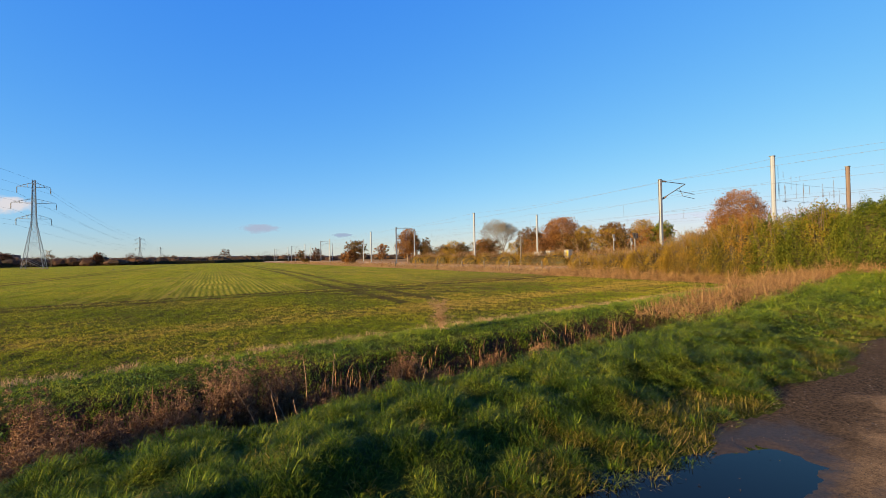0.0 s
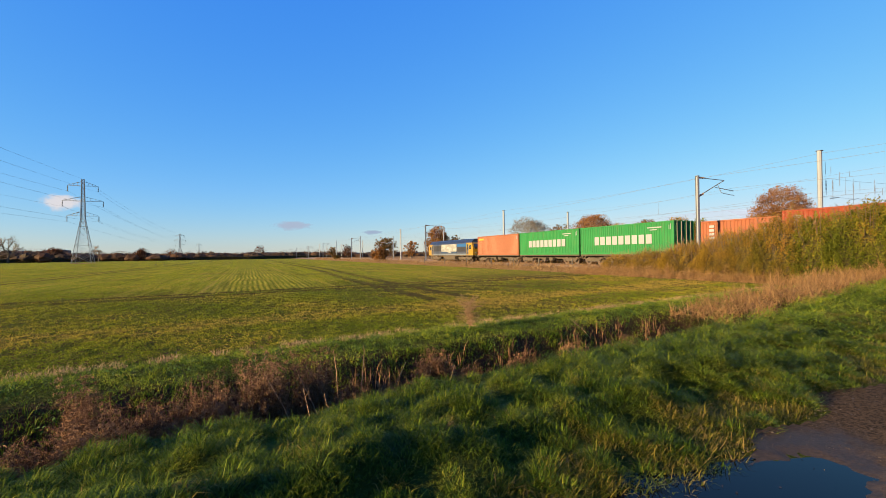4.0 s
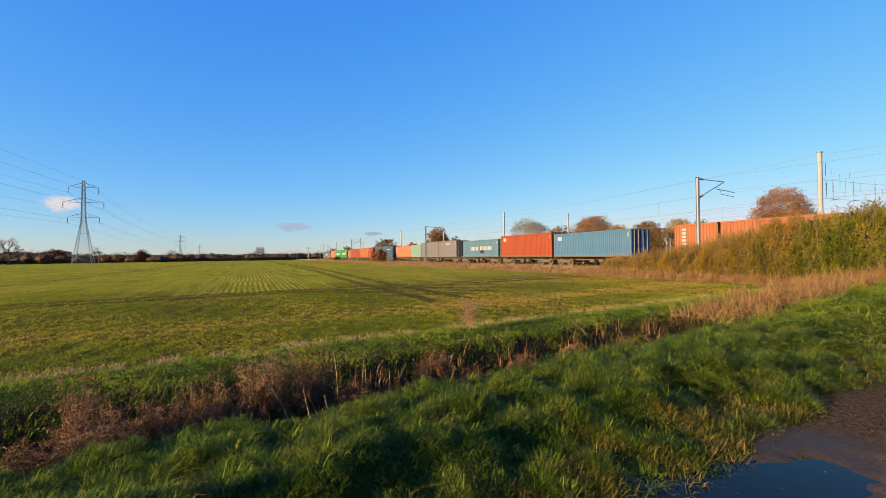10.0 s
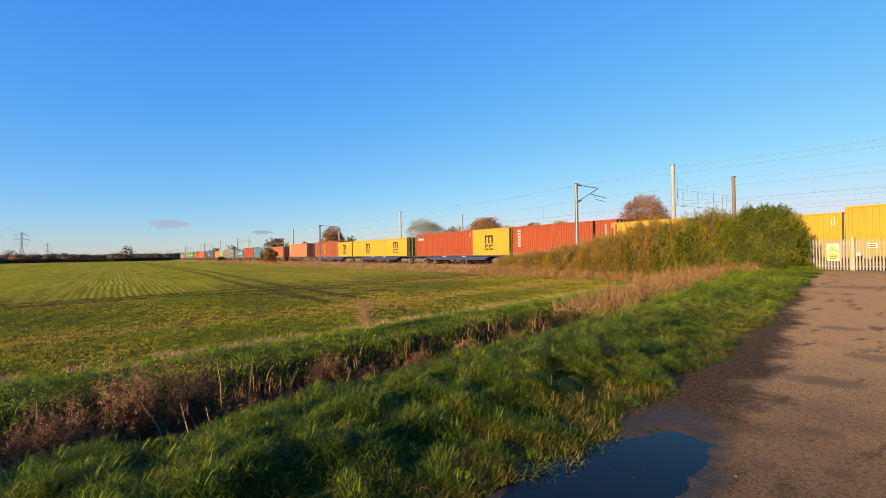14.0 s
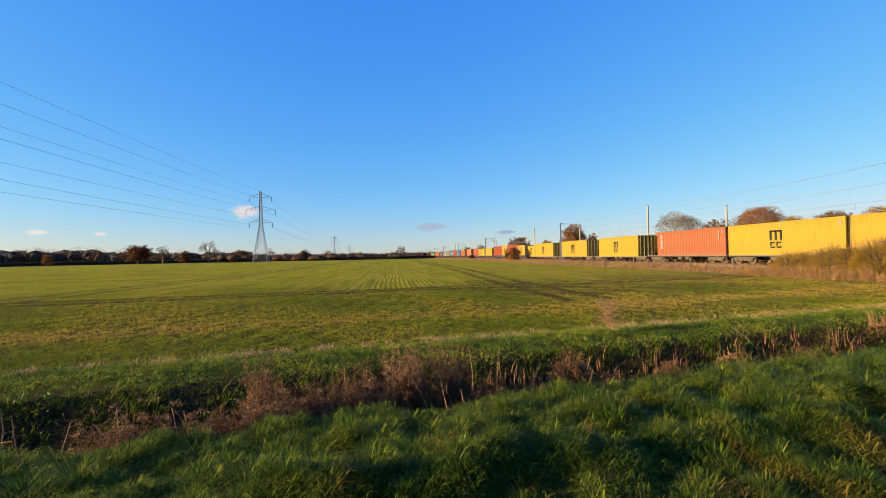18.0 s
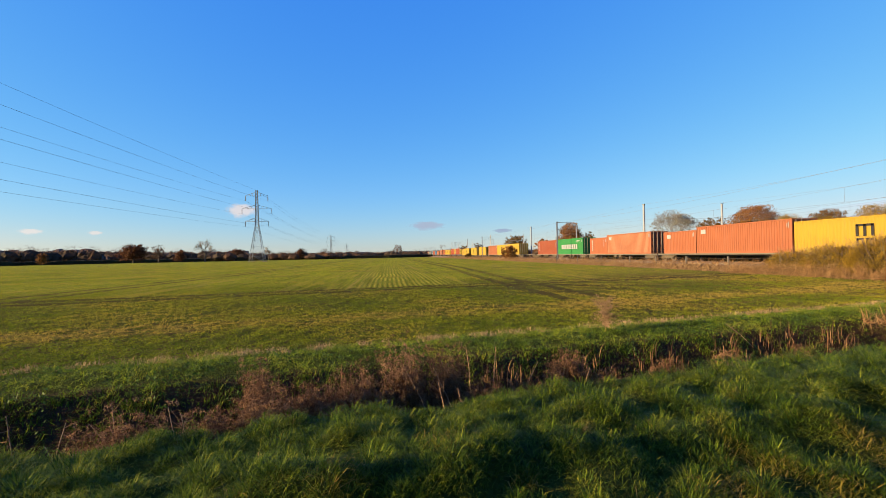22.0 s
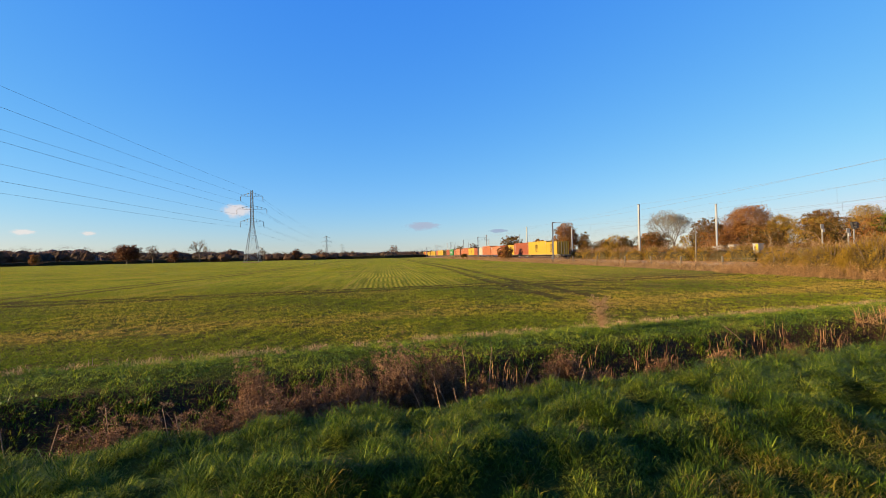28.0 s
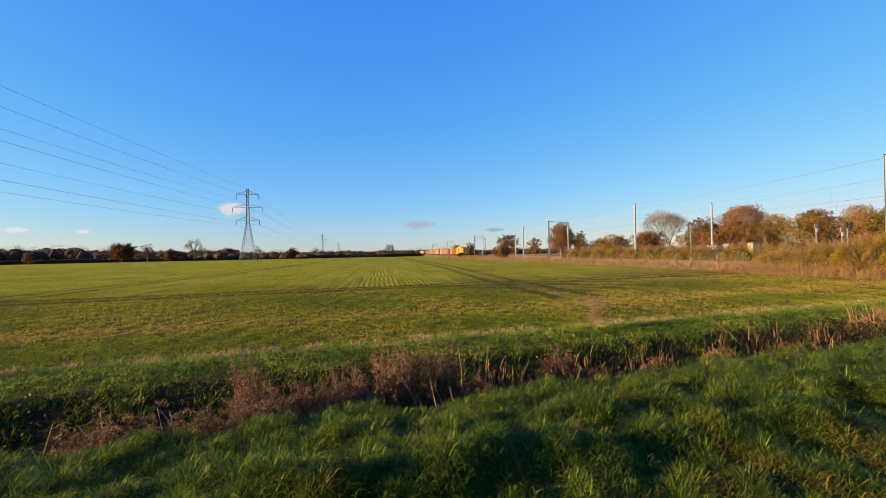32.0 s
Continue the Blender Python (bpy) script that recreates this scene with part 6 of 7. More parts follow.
def far_woods():
    """Belts of distant trees round the horizon, and the field hedge before them."""
    vs, fs, off = [], [], 0
    wood, heart = Geo(), Geo()
    r = np.random.default_rng(21)
    spots = []
    for az in np.arange(-57, 9, 0.42):
        d = 380 + 60 * math.sin(az * 0.11) + r.uniform(-15, 50)
        spots.append((az + r.uniform(-0.4, 0.4), d, r.uniform(5.0, 7.5) if az > -18 else r.uniform(7.5, 10.5) if az > -28 else r.uniform(9, 13), r.uniform(11, 18), 230))
    for az in np.arange(-57, -30, 0.6):
        spots.append((az + r.uniform(-0.4, 0.4), 345 + r.uniform(-10, 30), r.uniform(10.0, 13.0), r.uniform(10, 16), 330))
    for az in np.arange(7, 24, 0.6):
        spots.append((az + r.uniform(-0.4, 0.4), 360 + r.uniform(-40, 160), r.uniform(4.0, 7.0), r.uniform(8, 14), 320))
    for az in np.arange(26, 125, 1.1):
        d = 74 / math.sin(radians(max(az, 40))) + r.uniform(0, 16)
        spots.append((az, d * (1.35 if az < 40 else 1), r.uniform(2.6, 4.4), r.uniform(5, 9), 150))
    for i, (az, d, H, W, n) in enumerate(spots):
        x, y = d * math.sin(radians(az)), d * math.cos(radians(az))
        mass, faces = crown_mass(W * 0.62, -0.5, H * 0.66 + 0.5, 300 + i, 14, 8)
        heart.add([(c[0] + x, c[1] + y, c[2]) for c in mass], faces)
        n = int(n * 2.5)
        p = crown_points(n, W, H * 0.86, H * 0.06, 100 + i, 0.0, 8)
        low = np.stack([r.normal(0, W * 0.3, n // 2), r.normal(0, W * 0.3, n // 2), r.uniform(0, 0.65, n // 2) * H], 1)
        p = np.concatenate([p, low]) + np.array([x, y, -0.2])
        v, f = shell_tris(p, np.array([x, y, H * 0.35]), 0.27 * max(d, 120) / 350)
        vs.append(v), fs.append(f + off)
        off += len(v)
        wood.tube((x, y, -0.4), (x, y, H * 0.6), 0.3, 0.12, n=5, caps=False)
    # the body of the wood behind the first trees: an uneven bank of crowns
    for lo, hi, reach, tall in ((-57, -29, 372, 11.4), (-31, -16, 440, 9.4), (-17, 9, 450, 6.2), (8, 24, 470, 5.2)):
        az = np.arange(lo, hi, 0.09)
        crest = np.full(len(az), 0.62)
        for c in np.arange(lo, hi, 0.55):
            w, t = r.uniform(0.7, 1.5), r.uniform(0.74, 1.0)
            u = (az - c - r.uniform(-0.3, 0.3)) / w
            crest = np.maximum(crest, t * np.clip(1 - u * u, 0, 1) ** 0.4)
        rows = []
        for k, level in enumerate((0.0, 0.3, 0.6, 0.82, 1.0)):
            d = reach + 22 * k * k / 4 + 2.5 * lumps(az, az * 0 + k, 0.9, 60 + k) + r.normal(0, 0.6, len(az))
            z = level * tall * crest + (r.normal(0, 0.12, len(az)) if k else -0.5)
            rows.append(np.stack([d * np.sin(np.radians(az)), d * np.cos(np.radians(az)), z], 1))
        m = len(az)
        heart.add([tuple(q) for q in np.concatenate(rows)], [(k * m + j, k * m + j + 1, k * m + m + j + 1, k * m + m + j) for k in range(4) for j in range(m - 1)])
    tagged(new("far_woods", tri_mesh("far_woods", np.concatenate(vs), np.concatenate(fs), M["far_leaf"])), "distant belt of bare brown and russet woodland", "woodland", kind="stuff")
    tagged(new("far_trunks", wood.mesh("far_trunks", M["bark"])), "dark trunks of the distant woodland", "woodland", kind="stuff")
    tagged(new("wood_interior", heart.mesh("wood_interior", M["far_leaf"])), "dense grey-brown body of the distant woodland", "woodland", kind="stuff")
    az = r.uniform(-60, 13, 18000)
    d = 285 + 50 * np.cos(np.radians(az * 1.3)) + r.uniform(-1.5, 1.5, len(az)) + np.clip(az, 0, 20) * 6
    h = 2.1 + 0.4 * lumps(az, az * 0, 3, 4)
    c = np.stack([d * np.sin(np.radians(az)), d * np.cos(np.radians(az)), -0.2 + r.uniform(0, 1, len(az)) * h], 1)
    v, f = leaf_tris(c, 0.4)
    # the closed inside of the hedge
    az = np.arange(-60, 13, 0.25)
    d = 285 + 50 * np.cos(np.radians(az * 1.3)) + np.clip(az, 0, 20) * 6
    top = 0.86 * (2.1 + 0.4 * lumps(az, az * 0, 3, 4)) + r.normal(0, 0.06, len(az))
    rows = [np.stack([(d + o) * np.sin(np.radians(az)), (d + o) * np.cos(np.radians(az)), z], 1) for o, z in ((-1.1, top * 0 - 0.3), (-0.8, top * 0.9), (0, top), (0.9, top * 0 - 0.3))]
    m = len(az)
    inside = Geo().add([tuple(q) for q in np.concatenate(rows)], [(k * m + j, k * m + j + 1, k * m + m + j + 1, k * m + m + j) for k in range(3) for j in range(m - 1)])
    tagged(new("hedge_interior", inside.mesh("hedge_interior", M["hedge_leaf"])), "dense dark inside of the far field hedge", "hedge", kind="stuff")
    tagged(new("field_hedge", tri_mesh("field_hedge", v, f, M["hedge_leaf"])), "low dark clipped hedge along the far field edge", "hedge", kind="stuff")


far_woods()


def bush(cx, cy, rx, ry, H, leaf, n, size, label, seed, stems=120, hair=0):
    """A dense bush: leaves on lobed shells, the shade within put in as a closed dark core."""
    z = float(height(cx, cy))
    b = thing("bush", label, "bush", "hedge by the lane end", at=pose(cx, cy, z))
    r = np.random.default_rng(seed)
    d = r.normal(size=(n, 3))
    d[:, 2] = np.abs(d[:, 2]) - 0.12
    d /= np.linalg.norm(d, axis=1)[:, None]
    loose = 0.4 if leaf == "ivy" else 0.75 if leaf.startswith("ivy") else 1.0
    lob = (0.99 if leaf == "ivy" else 0.95) + loose * 0.13 * lumps(d[:, 0] * 3 + d[:, 2] * 2, d[:, 1] * 3 - d[:, 2], 1.6, seed) + (0.14 if leaf.startswith("ivy") else 0.10) * loose * lumps(d[:, 0] * 3 - d[:, 2], d[:, 1] * 3 + d[:, 2] * 2, 0.6, seed + 1)
    rr = lob * (0.76 + 0.26 * r.uniform(0, 1, n) ** 0.5 if loose == 1 else 0.86 + 0.16 * r.uniform(0, 1, n))
    box = 3.3 if leaf == "ivy" else 2.5
    sup = (np.abs(d) ** box).sum(1) ** (-1 / box)
    p = d * (rr * sup)[:, None] * np.array([rx, ry, H])
    p[:, 2] = np.maximum(p[:, 2], 0.02)
    v, f = leaf_tris(p, size)
    if leaf == "bramble" or leaf == "ivy_yellow":
        # wands of new growth standing out of the thicket
        k = n // 2 if leaf == "bramble" else n // 9
        pk = p[:k] * 0.97
        v2, f2 = slivers(pk, 0.36, 0.016, 0.45, d[:k] * 0.9)
        v, f = np.concatenate([v, v2]), np.concatenate([f, f2 + len(v)])
    part("foliage", tri_mesh("foliage", v, f, M[leaf]), None, b)
    # closed shell in dark leaf colour stands in for shade between the leaves
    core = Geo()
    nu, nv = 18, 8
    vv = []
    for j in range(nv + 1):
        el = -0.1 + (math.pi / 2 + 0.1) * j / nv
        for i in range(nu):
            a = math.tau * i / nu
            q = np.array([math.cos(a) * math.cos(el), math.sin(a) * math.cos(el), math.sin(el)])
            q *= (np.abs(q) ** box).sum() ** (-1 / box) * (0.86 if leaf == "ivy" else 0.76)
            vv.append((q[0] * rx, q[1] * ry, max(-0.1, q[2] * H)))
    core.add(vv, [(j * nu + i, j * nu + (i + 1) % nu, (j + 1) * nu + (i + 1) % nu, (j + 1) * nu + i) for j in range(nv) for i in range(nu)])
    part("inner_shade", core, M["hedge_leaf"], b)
    g = Geo()
    for i in range(stems):
        a = r.uniform(0, math.tau)
        e = np.array([math.cos(a) * rx * r.uniform(0.4, 1.0), math.sin(a) * ry * r.uniform(0.4, 1.0), H * r.uniform(0.5, 0.8 if leaf == "ivy" else 1.06)])
        g.line([(e[0] * 0.5, e[1] * 0.5, -0.1), (e[0] * 0.75, e[1] * 0.75, e[2] * 0.6), tuple(e)], 0.018, 4, 0.006)
    part("stem_tangle", g, M["twig"], b)["kind"] = "stuff"
    if hair:
        h = Geo()
        for i in range(hair):
            a = r.uniform(0, math.tau)
            s = np.array([math.cos(a) * rx * 0.7 * r.uniform(0.2, 1), math.sin(a) * ry * 0.7 * r.uniform(0.2, 1), H * r.uniform(0.7, 0.95)])
            e = s + np.array([r.normal() * 0.35, r.normal() * 0.35, r.uniform(0.1, 0.75)])
            h.line([tuple(s), tuple((s + e) / 2 + r.normal(size=3) * 0.06), tuple(e)], 0.010, 3, 0.004)
        part("shoot_spray", h, M["shoot"], b)["kind"] = "stuff"
    return b


bush(28.2, 10.25, 1.75, 1.80, 3.28, "ivy", 60000, 0.042, "dense dark green rounded evergreen bush beside the gate", 41, 60)
bush(28.2, 12.9, 1.8, 1.9, 3.5, "ivy_mid", 42000, 0.050, "yellow-green ivy-clad hawthorn bush beside the lane end", 42, 160, 50)
bush(28.3, 15.2, 1.5, 1.5, 3.6, "ivy_mid", 22000, 0.05, "yellow-green hawthorn in the lineside thicket", 48, 80, 40)
bush(28.4, 16.9, 1.7, 2.2, 3.7, "ivy_yellow", 34000, 0.046, "yellowing hawthorn bush in the lineside thicket", 43, 200, 80)
bush(28.5, 18.8, 1.5, 1.7, 3.25, "ivy_yellow", 15000, 0.038, "yellowing hawthorn in the lineside thicket", 49, 90, 50)
bush(28.6, 20.4, 1.6, 2.2, 2.95, "bramble", 24000, 0.034, "olive bramble thicket beside the railway", 44, 260, 110)
bush(28.8, 23.6, 1.5, 2.4, 2.35, "bramble", 20000, 0.034, "olive bramble thicket beside the railway", 45, 260, 110)
bush(29.0, 27.0, 1.3, 2.4, 1.9, "bramble", 16000, 0.034, "low olive bramble thicket beside the railway", 46, 240, 90)
bush(29.2, 30.5, 1.1, 2.3, 1.55, "bramble", 13000, 0.034, "low sparse bramble thicket beside the railway", 47, 200, 80)

for i in range(19):
    yy = 27.5 + i * 3.6
    bush(38.6 + 0.5 * math.sin(i * 2.1), yy, 0.9, 2.5, 1.75 + 0.3 * math.sin(i * 1.7) ** 2, "bramble" if i % 3 else "mixed_leaf", 2600, 0.07, "low brown scrub between the railway tracks", 80 + i, 60, 90)

# ---- long low building beyond the railway ----
def long_house(x, y, length):
    """A low house: pale brick wall along the line, slate roof, chimney stack with pots."""
    z = float(height(x, y))
    b = thing("house", "low pale brick house with a grey slate roof beyond the railway", "house", at=pose(x, y, z))
    E, R, D = 4.9 - z, 6.85 - z, 7.0
    wall = Geo().box(0, D, -length, 0, -0.3, E)
    wall.prism([(0, E), (D, E), (D / 2, R - 0.12)], -length, -length + 0.3, axis=1).prism([(0, E), (D, E), (D / 2, R - 0.12)], -0.3, 0, axis=1)
    part("wall", wall, M["pale_brick"], b)
    k = (R - E) / (D / 2)
    for sx, name in ((1, "roof"), (-1, "roof")):
        edge = [(-0.35, E - 0.35 * k), (D / 2, R), (D / 2, R + 0.1), (-0.35, E - 0.35 * k + 0.1)]
        pts = edge if sx > 0 else [(D - a, c) for a, c in reversed(edge)]
        part(name, Geo().prism(pts, -length - 0.25, 0.25, axis=1), M["slate"], b)
    part("ridge", Geo().tube((D / 2, -length - 0.25, R + 0.07), (D / 2, 0.25, R + 0.07), 0.12, n=8), M["slate"], b)
    part("gutter", Geo().tube((-0.4, -length - 0.2, E - 0.2), (-0.4, 0.2, E - 0.2), 0.07, n=6), M["black"], b)
    for i in range(5):
        w = part("window", Geo().box(-0.05, 0.08, -2.6 - i * 3.4, -1.4 - i * 3.4, 1.1, 2.4), M["white"], b)
        part("pane", Geo().box(-0.07, -0.04, -2.5 - i * 3.4, -1.5 - i * 3.4, 1.2, 2.3), M["glass"], w)
    stack = part("chimney", Geo().box(D / 2 - 0.35, D / 2 + 0.35, CHIMNEY - 0.9, CHIMNEY + 0.9, R - 0.6, R + 0.65, 0.03).box(D / 2 - 0.42, D / 2 + 0.42, CHIMNEY - 0.97, CHIMNEY + 0.97, R + 0.65, R + 0.8), M["pale_brick"], b)
    for i in range(4):
        yy = CHIMNEY - 0.66 + i * 0.44
        part("chimney_pot", Geo().tube((D / 2, yy, R + 0.78), (D / 2, yy, R + 1.15), 0.13, 0.10, n=8), M["pale_brick"], stack)


M["slate"] = paint("slate", (0.034, 0.032, 0.033), 0.75, 0.0, 0.25, dirtiness=0.2)
M["pale_brick"] = paint("pale_brick", (0.155, 0.098, 0.056), 0.9, 0.0, 0.2, (0.10, 0.06, 0.035), 0.3, streak=False)
CHIMNEY = -4.9
long_house(88.0, 24.0, 22.0)

# ---- clouds ----
def cloud(az, el, w, h, seed, warm, thick=0.8):
    """A small fair-weather cloud: a soft lens of vapour far off."""
    d = 3600.0
    c = Vector((d * math.cos(radians(el)) * math.sin(radians(az)), d * math.cos(radians(el)) * math.cos(radians(az)), d * math.sin(radians(el))))
    g = Geo()
    nu, nv = 24, 8
    W, Hh = d * radians(w) / 2, d * radians(h) / 2
    v = [(0, 0, 0)]
    for j in range(1, nv + 1):
        for i in range(nu):
            a = math.tau * i / nu
            v.append((W * j / nv * math.cos(a), -0.55 * W * (1 - (j / nv) ** 2), Hh * j / nv * math.sin(a)))
    f = [(0, 1 + i, 1 + (i + 1) % nu) for i in range(nu)] + [(1 + (j - 1) * nu + i, 1 + j * nu + i, 1 + j * nu + (i + 1) % nu, 1 + (j - 1) * nu + (i + 1) % nu) for j in range(1, nv) for i in range(nu)]
    t = Tree("cloud_vapour")
    n = t.noise(1.0, 5, 0.6, stretch=(2.6 / W, 0, 2.2 / Hh))
    sep = t.t.nodes.new("ShaderNodeSeparateXYZ")
    t.put(sep.inputs[0], t.coords((1 / W, 1, 1 / Hh)))
    rad = t.math("SQRT", t.math("ADD", t.math("POWER", sep.outputs[0], 2.0), t.math("POWER", sep.outputs[2], 2.0)))
    a = t.step(t.math("SUBTRACT", t.math("ADD", n, 0.28), rad), -0.08, 0.45)
    # emission in the cloud's tint stands in for sunlight on the vapour
    glow = t.node("Emission", Color=warm, Strength=0.30)
    tra = t.node("BsdfTransparent")
    out = t.t.nodes.new("ShaderNodeMixShader")
    t.put(out.inputs[0], t.math("MULTIPLY", a, thick))
    t.t.links.new(tra, out.inputs[1]), t.t.links.new(glow, out.inputs[2])
    t.t.links.new(out.outputs[0], t.out.inputs["Surface"])
    t.m.surface_render_method = "BLENDED"
    ob = new("cloud", g.add(v, f).mesh("cloud", t.m, True))
    ob.matrix_basis = pose(*c, -el, 0, -az)
    ob.visible_shadow = False
    tagged(ob, "small soft cloud low in the blue sky", "cloud", "clouds")


cloud(-16.8, 5.3, 4.2, 2.2, 1, (0.704, 0.625, 0.598))
cloud(4.7, 3.5, 5.6, 1.5, 2, (0.345, 0.385, 0.50))
cloud(14.0, 2.75, 3.2, 0.7, 3, (0.273, 0.326, 0.466))
cloud(-35.0, 2.8, 2.4, 0.75, 4, (0.722, 0.669, 0.634))
cloud(-30.2, 2.75, 1.6, 0.6, 5, (0.704, 0.651, 0.616))
cloud(56.0, 3.3, 26, 1.1, 6, (0.58, 0.62, 0.72), 0.4)
cloud(68.0, 2.5, 30, 1.5, 7, (0.62, 0.65, 0.73), 0.45)
cloud(46.0, 2.0, 18, 0.8, 8, (0.60, 0.63, 0.72), 0.35)

# ---- grass, weeds and crop ----
def edge_keep(p, q):
    return (q > 1.80 + 0.16 * lumps(p, q, 1.6, 11) + 0.06 * lumps(p, q, 0.35, 12)) & (q < 4.95 + 0.18 * lumps(p, q, 1.2, 13))


def yellowing(p, q):
    return lumps(p, q, 0.9, 17) - 0.28 - 0.55 * (q - 2.5) + 0.3 * lumps(p, q, 3.0, 21) + 0.85 * (1 - smooth01(q, 2.3, 2.75)) * smooth01(p, 1.2, 2.4) * (1 - 0.65 * smooth01(p, 4.5, 7.0))


def tussocks(p, q, per, radius, tall, width, make=blades, rise=0.07):
    """Rounded clumps: blades stand in the middle and fall outwards, over a small dome, so that each clump lights and shades its own side."""
    n = len(p)
    size = rng.uniform(0.65, 1.35, n)[:, None]
    a, u = rng.uniform(0, math.tau, (n, per)), np.sqrt(rng.uniform(0, 1, (n, per)))
    x, y = xy(p, q)
    r = radius * size * u
    bx, by = (x[:, None] + np.cos(a) * r).ravel(), (y[:, None] + np.sin(a) * r).ravel()
    dome = (rise * size * (1 - u ** 2)).ravel()
    base = np.stack([bx, by, height(bx, by) - 0.015 + dome], 1)
    L = (tall * size * rng.uniform(0.55, 1.25, (n, per)) * (1.05 - 0.35 * u)).ravel()
    lean = np.clip(1.0 + 0.6 * u + rng.normal(0, 0.28, (n, per)), 0.5, 1.9).ravel()
    way = (a + rng.normal(0, 0.75, (n, per))).ravel()
    return make(base, L, rng.uniform(0.6, 1.4, n * per) * width, way, lean)


def verge_grass():
    def near(p, q):
        thin = lumps(p, q, 0.55, 14) + 0.5 * lumps(p, q, 2.1, 15) > -1.25 + rng.uniform(-0.3, 0.3, len(p))
        return edge_keep(p, q) & thin & (yellowing(p, q) < 0.15 + rng.uniform(0, 0.9, len(p))) & (p > -0.9 * q - 1.0)
    # a low sward, and rounded clumps over it
    p, q = scatter_pq(17000, -6.5, 10, 1.6, 5.2, near)
    k = p < 4.6
    sward = tufts(p[k], q[k], 14, 0.06, 0.05, 0.11, 0.0042, (0.8, 1.9), swept=0.15)
    sward2 = tufts(p[~k][::2], q[~k][::2], 16, 0.07, 0.045, 0.10, 0.007, (0.6, 1.3), swept=0.15, make=straws)
    p, q = scatter_pq(1700, -6.5, 10, 1.75, 5.1, near)
    k = p < 4.6
    clumps = tussocks(p[k], q[k], 140, 0.13, 0.10, 0.0043)
    clumps2 = tussocks(p[~k][::2], q[~k][::2], 340, 0.23, 0.105, 0.0062, straws, 0.14)
    stuff("verge_grass", [sward, sward2, clumps, clumps2], M["grass"], "lush green tussocky grass on the lane verge", "grass")
    def far_keep(p, q):
        return (q > 1.80 + 0.16 * lumps(p, q, 1.6, 11)) & (q < 4.95 + 0.04 * (p - 9) + 0.18 * lumps(p, q, 1.2, 13))
    p, q = scatter_pq(4800, 10, 31.5, 1.4, 6.2, far_keep)
    low = tufts(p, q, 10, 0.14, 0.04, 0.10, 0.012, (0.8, 1.3), make=straws)
    p, q = scatter_pq(1900, 10, 31.5, 1.4, 6.2, far_keep)
    stuff("far_verge_grass", [low, tussocks(p[::2], q[::2], 90, 0.30, 0.12, 0.012, straws, 0.19)], M["bank_grass"], "sunlit green grass on the verge towards the lane end", "grass")
    # sparse cover where the verge runs on past the view
    p, q = scatter_pq(1500, -16, -2.5, 1.8, 5.0, lambda p, q: p < -0.9 * q - 0.8)
    stuff("side_verge_grass", [tufts(p, q, 10, 0.14, 0.06, 0.16, 0.014, (0.5, 1.45), make=straws)], M["bank_grass"], "green grass on the verge along the lane", "grass")
    # yellowed tussocks, mostly beside the lane
    p, q = scatter_pq(7500, -4, 14, 1.75, 3.8, lambda p, q: (yellowing(p, q) > 0.05 + rng.uniform(-0.2, 0.6, len(p))) & edge_keep(p, q))
    c = tufts(p, q, 17, 0.08, 0.06, 0.15, 0.0062, (0.9, 1.9), swept=0.3)
    p, q = scatter_pq(900, -6, 25, 2.2, 5.2, lambda p, q: (lumps(p, q, 0.8, 18) > 0.6) & edge_keep(p, q))
    d = tufts(p, q, 16, 0.08, 0.05, 0.13, 0.006, (0.6, 1.5))
    stuff("yellowed_grass", [c, d], M["grass_old"], "yellowing flattened grass tussocks along the lane edge", "grass")


verge_grass()


def near_verge():
    p, q = scatter_pq(1100, -9, 12, -4.6, -2.3, lambda p, q: q < -2.5 + 0.15 * lumps(p, q, 2, 12))
    stuff("lane_side_grass", [tufts(p, q, 12, 0.12, 0.05, 0.14, 0.012, (0.6, 1.5), make=straws)], M["grass"], "short rough grass on the other side of the lane", "grass")


near_verge()


